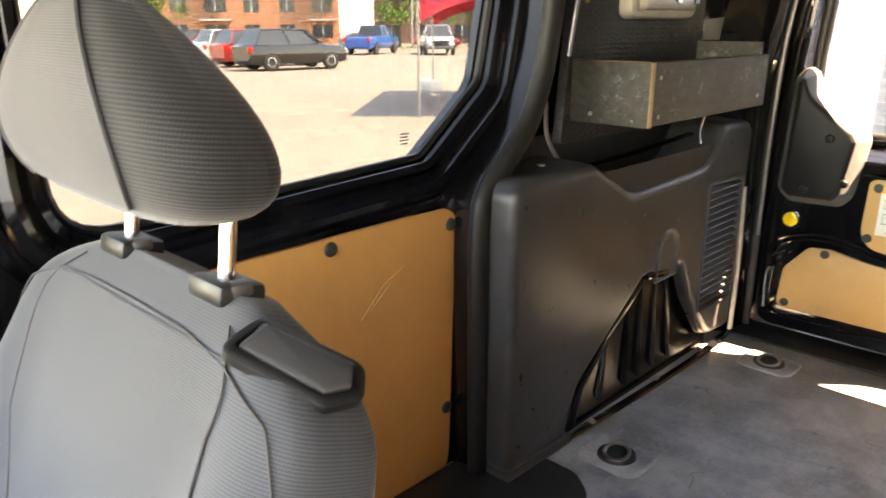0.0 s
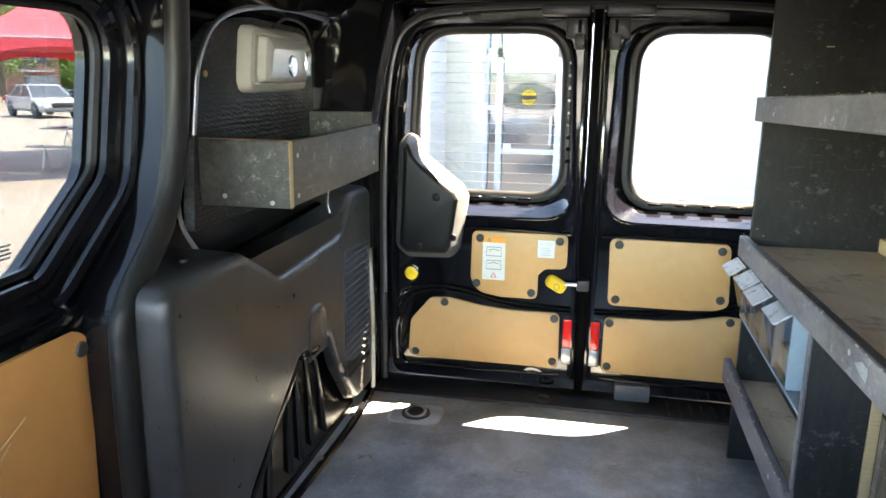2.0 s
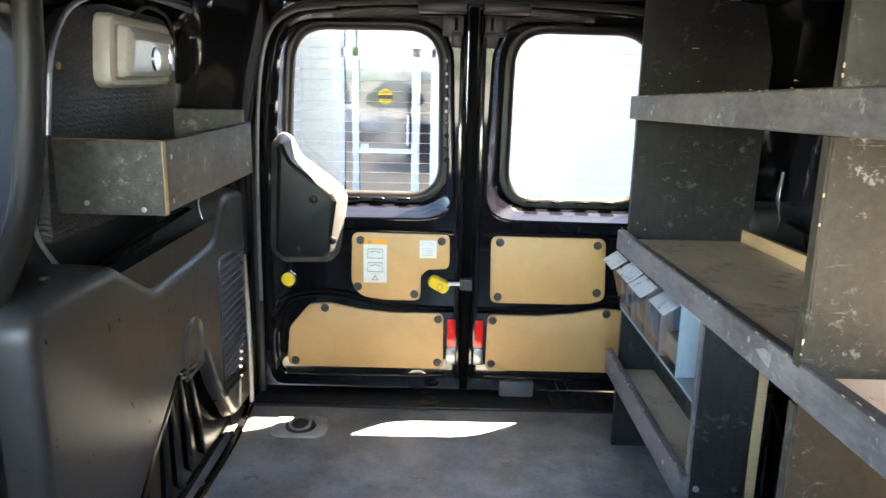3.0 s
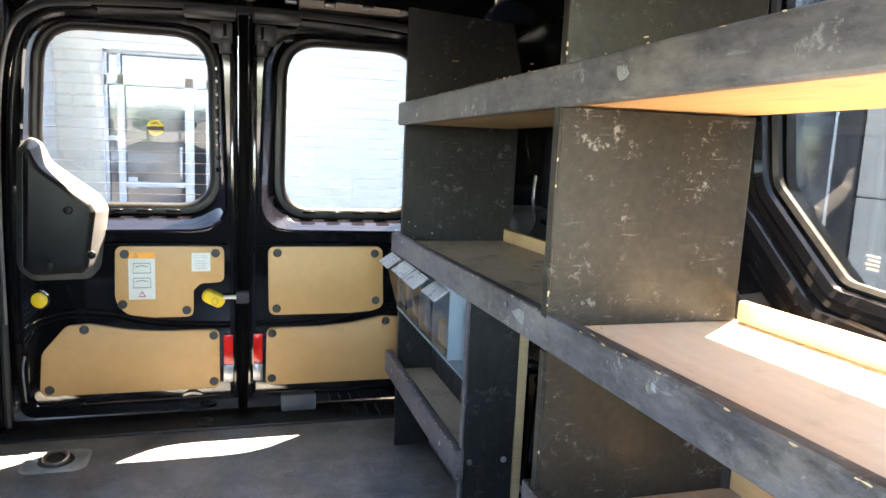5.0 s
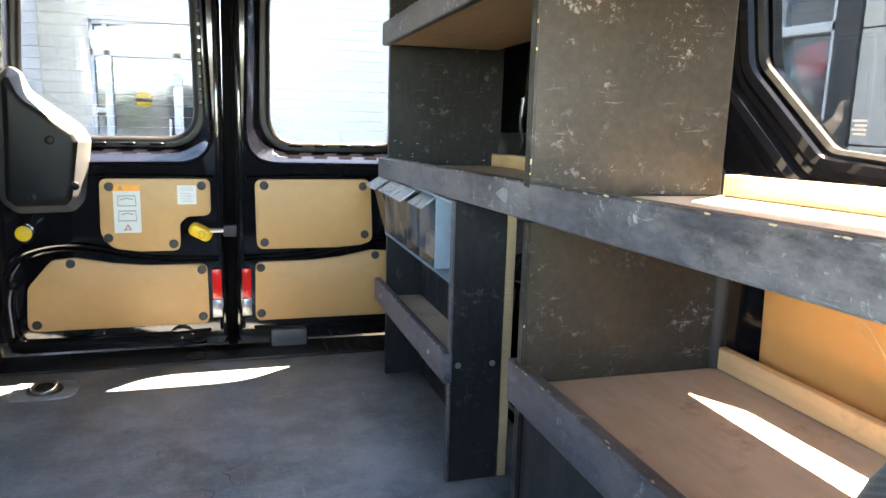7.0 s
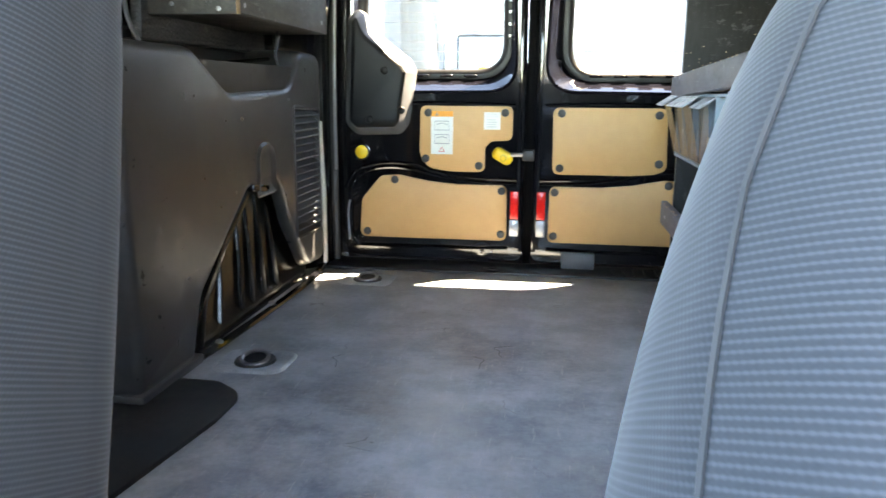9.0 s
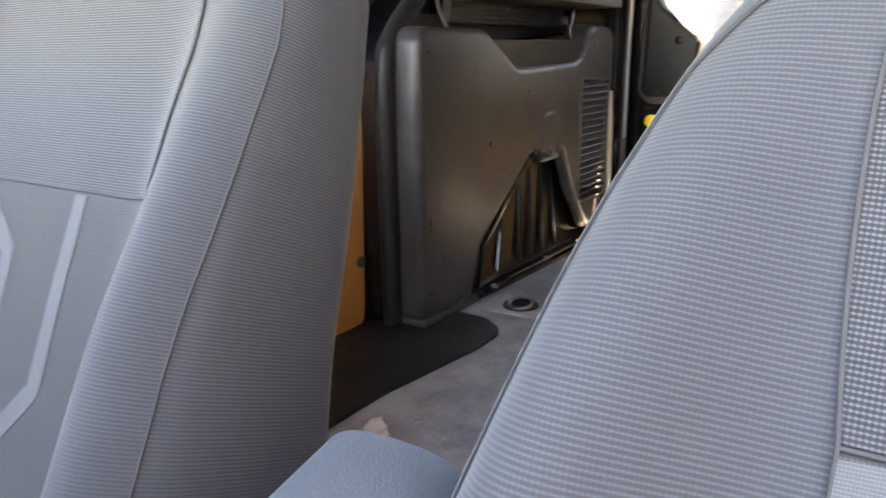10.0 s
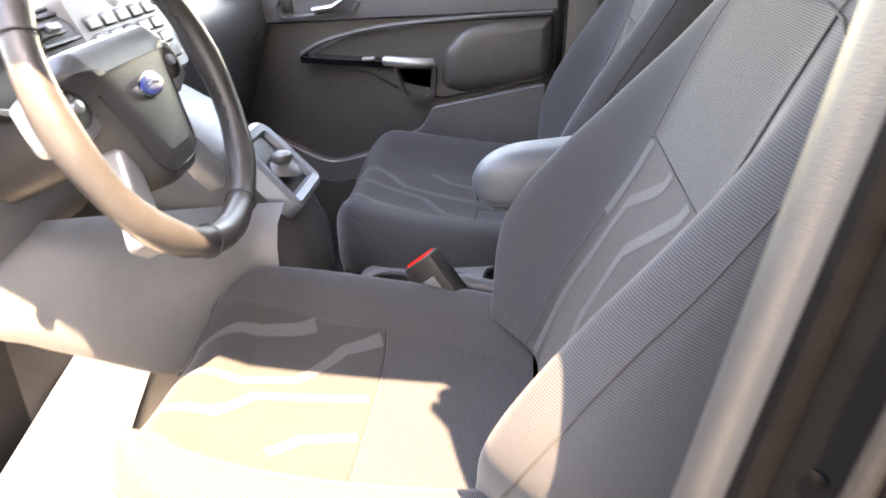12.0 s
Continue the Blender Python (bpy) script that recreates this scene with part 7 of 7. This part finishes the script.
for i, (pnt, lab, kd) in enumerate(((P_RED, "red hatchback in a row of cars", "suv"), (P_WHITE, "white suv in a row of cars", "suv"), (P_RED, "dark red sedan in a row of cars", "sedan"), (P_BLACK, "black suv in a row of cars", "suv"), (P_SILVER, "silver car at the row's far end", "suv"))):
    car("suv" if kd == "suv" else "sedan", lab, -30.0 - i * 3.4, 19.6 + i * 0.9, 84, pnt, kd)
for i, (pnt, lab) in enumerate(((P_WHITE, "white car far across the lot"), (P_SILVER, "silver car far across the lot"), (P_RED, "red car far across the lot"), (P_GREY, "grey car far across the lot"))):
    car("sedan", lab, -58.0 + i * 3.2, 40.0 + i * 6.5, 30 + 40 * (i % 2), pnt, "sedan")
car("suv", "white suv parked beside the van's far side", -20.5, -5.6, 88, P_WHITE)
car("pickup_truck", "grey pickup parked beside the van's far side", -21.0, 0.6, 92, P_GREY, "pickup")
car("sedan", "silver car parked before the building's doors", -4.5, -9.0, 15, P_SILVER, "sedan")

# canopy tent
tent = thing("canopy_tent", "red pop-up canopy tent on thin steel legs", "tent", at=(-11.5, 12.2, gz(-11.5, 12.2)))
tc = {"a": (-9.7, 9.8), "b": (-13.8, 14.3), "c": (-7.2, 12.1), "d": (-11.4, 16.6)}
ax, bx_, cx_, dx_ = (Vector((*tc[k], gz(*tc[k]))) for k in "abcd")
eave, peak, drop = 2.25, 3.25, 0.36
mid = (ax + bx_ + cx_ + dx_) / 4 + Vector((0, 0, peak))
order = [ax, bx_, dx_, cx_]
for i in range(4):
    p, q = order[i] + Vector((0, 0, eave)), order[(i + 1) % 4] + Vector((0, 0, eave))
    rows = []
    for k in range(9):
        t = k / 8
        e = p.lerp(q, t)
        rows.append([e.lerp(mid, s_) + Vector((0, 0, -0.16 * math.sin(math.pi * s_))) for s_ in (0, 0.25, 0.5, 0.75, 1.0)])
    part("roof_panel", loft(B(), rows, closed=False), CANVAS, tent)
    rows = []
    for k in range(13):
        t = k / 12
        e = p.lerp(q, t)
        rows.append([e, e - Vector((0, 0, drop * (0.35 + 1.3 * abs(2 * t - 1) ** 2.2)))])
    part("valance", loft(B(), rows, closed=False), CANVAS, tent)
    part("eave_bar", tube(B(), [p, q], 0.018, 6), STEEL, tent)
    part("leg", tube(B(), [order[i], p], 0.028, 6), STEEL, tent)
    part("foot", box(B(), order[i].x - 0.07, order[i].x + 0.07, order[i].y - 0.07, order[i].y + 0.07, order[i].z, order[i].z + 0.012, 0.003), STEEL, tent)
whole("tent_weight", box(B(), -14.15, -13.6, 14.0, 14.45, gz(-13.9, 14.2), gz(-13.9, 14.2) + 0.3, 0.04), WHITE, "white tent weight on the asphalt", "weight")
pt = thing("picnic_table", "grey folding picnic table with bench under the tent", "table", at=(-9.3, 12.6, gz(-9.3, 12.6)))
z0 = gz(-9.3, 12.6)
TABLE = surf("grey_table_top", (0.22, 0.23, 0.25), 0.5, var=0.1)
for yy, zz, ww in ((0.0, 0.74, 0.36), (-0.62, 0.44, 0.14)):
    part("table_top" if zz > 0.6 else "bench", box(B(), -10.1, -8.3, 12.6 + yy - ww, 12.6 + yy + ww, z0 + zz - 0.03, z0 + zz, 0.01), TABLE, pt)
    for xx in (-9.8, -8.6):
        part("leg", tube(B(), [(xx, 12.6 + yy - ww * 0.8, z0 + 0.015), (xx, 12.6 + yy, z0 + zz * 0.9), (xx, 12.6 + yy + ww * 0.8, z0 + 0.015)], 0.014, 6), STEEL, pt)


def tree(x, y, hgt, seed, w=1.0):
    rnd = random.Random(seed)
    z = gz(x, y)
    t = thing("tree", "leafy green deciduous tree at the car park edge", "tree", "trees", at=(x, y, z))
    b = B()
    tube(b, [(x, y, z - 0.1), (x + 0.1, y, z + hgt * 0.3), (x, y + 0.1, z + hgt * 0.62)], [0.2, 0.15, 0.06], 8)
    for i in range(6):
        a = rnd.uniform(0, 6.28)
        s0 = z + hgt * rnd.uniform(0.28, 0.5)
        tube(b, [(x, y, s0), (x + 0.8 * w * math.cos(a), y + 0.8 * w * math.sin(a), s0 + hgt * 0.16), (x + 1.7 * w * math.cos(a), y + 1.7 * w * math.sin(a), s0 + hgt * 0.26)], [0.08, 0.05, 0.02], 6)
    part("trunk", b, BARK, t)
    verts, faces = [], []
    for c in range(46):
        a, r = rnd.uniform(0, 6.28), rnd.random() ** 0.5
        hz = rnd.uniform(0.28, 1.0)
        rad = w * hgt * 0.34 * (math.sin(math.pi * min(1, (hz - 0.18) / 0.86)) ** 0.6)
        cc = Vector((x + r * rad * math.cos(a), y + r * rad * math.sin(a), z + hgt * hz))
        for k in range(42):
            d = Vector((rnd.gauss(0, 1), rnd.gauss(0, 1), rnd.gauss(0, 0.8))).normalized() * rnd.random() ** 0.4 * hgt * 0.10
            n = Vector((rnd.gauss(0, 1), rnd.gauss(0, 1), rnd.gauss(0, 1))).normalized()
            u = n.orthogonal().normalized() * rnd.uniform(0.10, 0.2) * hgt / 8
            v = n.cross(u) * 0.6
            p = cc + d
            i0 = len(verts)
            verts += [p - u, p + v, p + u, p - v]
            faces.append((i0, i0 + 1, i0 + 2, i0 + 3))
    me = bpy.data.meshes.new("crown")
    me.from_pydata([q - Vector((x, y, z)) for q in verts], [], faces)
    me.materials.append(LEAF)
    o = new("crown", me)
    o.parent = t


for i, (x, y, hh, w) in enumerate(((-56, 52, 8.5, 1.1), (-52, 58, 9.5, 1.2), (-46, 61, 8, 1.2), (-41, 65, 9, 1.1), (-35, 68, 8.5, 1.2), (-29, 71, 9, 1.2), (-22, 72, 8.5, 1.2), (-15, 74, 9.5, 1.2), (-62, 30, 7, 1.0), (-6.2, -46, 3.4, 1.6), (1.5, -50, 4, 1.4), (-10.5, -47, 4.2, 1.5), (-34, -46, 9, 1.2))):
    tree(x, y, hh, i + 1, w)
b = B()
for x, y, w, d, r in ((-58, 48, 26, 2.5, 52), (-34, 66, 36, 4, 25), (-70, 36, 10, 2, 70)):
    m = Matrix.Translation((x, y, gz(x, y) + 0.03)) @ Matrix.Rotation(radians(r - 30), 4, "Z")
    box(b, -w / 2, w / 2, -d / 2, d / 2, -0.03, 0.05, 0.0, m=m)
whole("grass_strip", b, GRASS, "strip of green grass at the lot's edge", "grass", kind="stuff", smooth=0)


def apartment(name, label, x, y, turn, bays, floors, wall, bay=4.2):
    root = tagged(new(name), label, "building", "apartment blocks")
    root.matrix_basis = Matrix.Translation((x, y, gz(x, y) - 0.3)) @ Matrix.Rotation(radians(turn), 4, "Z")
    PLACE[root] = Vector((0, 0, 0))
    W, Hh, D = bays * bay, floors * 3.0 + 1.0, 14
    holes, spots = [], []
    for f in range(floors):
        for k in range(bays):
            u, v = k * bay + bay * 0.5, f * 3.0 + 1.0
            ww = 0.9 if k % 3 else 1.25
            holes.append(V2(rect(u - ww, u + ww, v, v + 1.6)))
            spots.append((u, v, ww, k % 3 == 0 and f > 0))
    part("wall", plate(B(), V2(rect(0, W, 0, Hh)), "y", 0.0, 0.35, holes), wall, root, smooth=0)
    part("core", box(B(), 0.05, W - 0.05, 0.36, D, 0, Hh - 0.1), wall, root, smooth=0)
    part("roof", box(B(), -0.2, W + 0.2, -0.2, D, Hh, Hh + 0.35, 0.04), CONCRETE, root)
    for u, v, ww, bal in spots:
        o = part("window", box(B(), u - ww, u + ww, 0.20, 0.26, v, v + 1.6), WINDOW, root, smooth=0)
        part("frame", box(B(), u - 0.05, u + 0.05, 0.14, 0.2, v, v + 1.6), ALU, o, smooth=0)
        if bal:
            p = part("balcony", box(B(), u - 1.8, u + 1.8, -1.3, 0.0, v - 0.95, v - 0.75), CONCRETE, root, smooth=0)
            q = B()
            for i in range(13):
                box(q, u - 1.75 + i * 0.28, u - 1.71 + i * 0.28, -1.28, -1.24, v - 0.75, v + 0.25)
            box(q, u - 1.8, u + 1.8, -1.3, -1.22, v + 0.25, v + 0.32)
            part("railing", q, P_GREY, p, smooth=0)
    return root


apartment("apartment_building", "orange brick apartment block with balconies", -91, 35, 58, 7, 6, BRICK)
apartment("apartment_building", "brown brick apartment block in the distance", -76, 66, 40, 4, 5, surf("brown_brick", (0.24, 0.13, 0.10), 0.85, var=0.2, scale=0.8), 4.6)
apartment("apartment_building", "distant grey office block across the road", 12, -104, 183, 10, 2, surf("grey_render", (0.30, 0.28, 0.26), 0.85, var=0.1, scale=0.8))
whole("backdrop_hedge", box(B(), -85, -20, 84, 86, -2, 5, 0.5), LEAF, "dark band of distant trees", "hedge", kind="structure")
whole("lamp_post", tube(B(), [(-52, 50, gz(-52, 50)), (-52, 50, 7)], 0.12, 8), STEEL, "tall grey lamp post", "lamp post")

# the showroom behind the rear doors and along the driver's side
YB = 8.6
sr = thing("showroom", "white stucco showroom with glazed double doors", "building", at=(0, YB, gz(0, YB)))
g0 = gz(0, YB) - 0.1
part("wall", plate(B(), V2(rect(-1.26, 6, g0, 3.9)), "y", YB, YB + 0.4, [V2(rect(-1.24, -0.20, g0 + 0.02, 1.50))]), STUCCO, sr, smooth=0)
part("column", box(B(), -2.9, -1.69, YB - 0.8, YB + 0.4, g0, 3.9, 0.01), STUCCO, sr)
part("recess_wall", box(B(), -1.70, -1.25, YB + 0.0, YB + 0.4, g0, 3.9, 0.005), surf("cream_stucco", (0.72, 0.68, 0.58), 0.8, var=0.04), sr)
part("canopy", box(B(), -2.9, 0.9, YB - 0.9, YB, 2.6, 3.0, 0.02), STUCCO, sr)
# the pane's tilt is added so that its reflection holds more sky
dr = part("glazed_door", box(B(), -1.24, -0.20, -0.01, 0.01, g0 - 0.6, 0.85, m=Matrix.Translation((0, YB + 0.135, 0.65)) @ Matrix.Rotation(radians(-1.2), 4, "X")), MIRRORY, sr, "reflecting glazed entrance", smooth=0)
for x0, x1, zz0, zz1 in ((-1.24, -1.21, g0, 1.50), (-1.12, -1.05, g0, 1.25), (-0.46, -0.37, g0, 1.25), (-0.25, -0.20, g0, 1.50), (-1.24, -0.20, 1.46, 1.50), (-1.24, -0.20, 1.15, 1.25), (-1.12, -1.08, 1.25, 1.46), (-1.05, -0.46, 0.10, 0.15), (-1.24, -0.20, g0, g0 + 0.2), (-1.21, -1.12, 0.58, 0.63)):
    part("door_frame", box(B(), x0, x1, YB + 0.04, YB + 0.12, zz0, zz1, 0.005), ALU, dr)
part("pull_handle", tube(B(), [(-0.50, YB + 0.03, 0.2), (-0.50, YB - 0.02, 0.22), (-0.50, YB - 0.02, 0.5), (-0.50, YB + 0.03, 0.52)], 0.015, 6), ALU, dr)
sg = part("round_sign", lathe(B(), [(0.085, 0), (0.085, 0.004), (0, 0.005)], (-0.760, YB + 0.114, 0.725), (0, -1, 0), 20), YELLOW, dr, "yellow round caution sticker")
part("sign_band", box(B(), -0.842, -0.678, YB + 0.1055, YB + 0.1085, 0.700, 0.742, 0.001, 1), P_BLACK, sg, smooth=0)
txt = bpy.data.curves.new("sign_word", "FONT")
txt.body, txt.size, txt.align_x, txt.align_y = "CAUTION", 0.042, "CENTER", "CENTER"
txt.materials.append(YELLOW)
word = new("sign_word", txt)
word.parent = sg
word.matrix_basis = sg.matrix_world.inverted() @ pose(-0.760, YB + 0.105, 0.721, 90, 0, 0)
b = B()
for z, w in ((0.765, 0.045), (0.782, 0.03), (0.680, 0.05), (0.664, 0.03)):
    box(b, -0.760 - w, -0.760 + w, YB + 0.106, YB + 0.1085, z - 0.004, z + 0.004)
part("sign_bars", b, P_BLACK, sg, smooth=0)
part("notice", box(B(), -1.035, -0.945, YB + 0.112, YB + 0.118, 0.08, 0.20), PAPER, dr, "small white notice", smooth=0)
XS = 3.4
side = thing("side_building", "showroom side wall of pale stone panels and tall glazing", "building", at=(XS, 2, gz(XS, 2)))
g1 = gz(XS, 2) - 0.1
part("wall", box(B(), XS + 0.06, XS + 0.5, -6, 3.65, g1, 3.4), CONCRETE, side, smooth=0)
for i in range(12):
    for j in range(6):
        y1 = 3.645 - i * 0.62
        part("stone_panel", box(B(), XS, XS + 0.06, y1 - 0.612, y1, g1 + j * 0.64, g1 + j * 0.64 + 0.632, 0.003, 1), STONE, side)
part("dark_pier", box(B(), XS - 0.02, XS + 0.4, 3.65, 3.825, g1, 3.4, 0.005), DARKSTONE, side)
gl = part("glazing", box(B(), XS + 0.10, XS + 0.12, 3.825, YB, g1, 3.4), MIRRORY, side, "tall glazing reflecting the sky", smooth=0)
for y in (3.86, 4.39, 5.3, 6.5, 7.7, 8.55):
    part("mullion", box(B(), XS + 0.02, XS + 0.10, y - 0.03, y + 0.03, g1, 3.4, 0.005), ALU, gl)
for z in (0.35, 1.25, 2.6):
    part("transom", box(B(), XS + 0.02, XS + 0.10, 3.825, YB, z - 0.03, z + 0.03, 0.005), ALU, gl)
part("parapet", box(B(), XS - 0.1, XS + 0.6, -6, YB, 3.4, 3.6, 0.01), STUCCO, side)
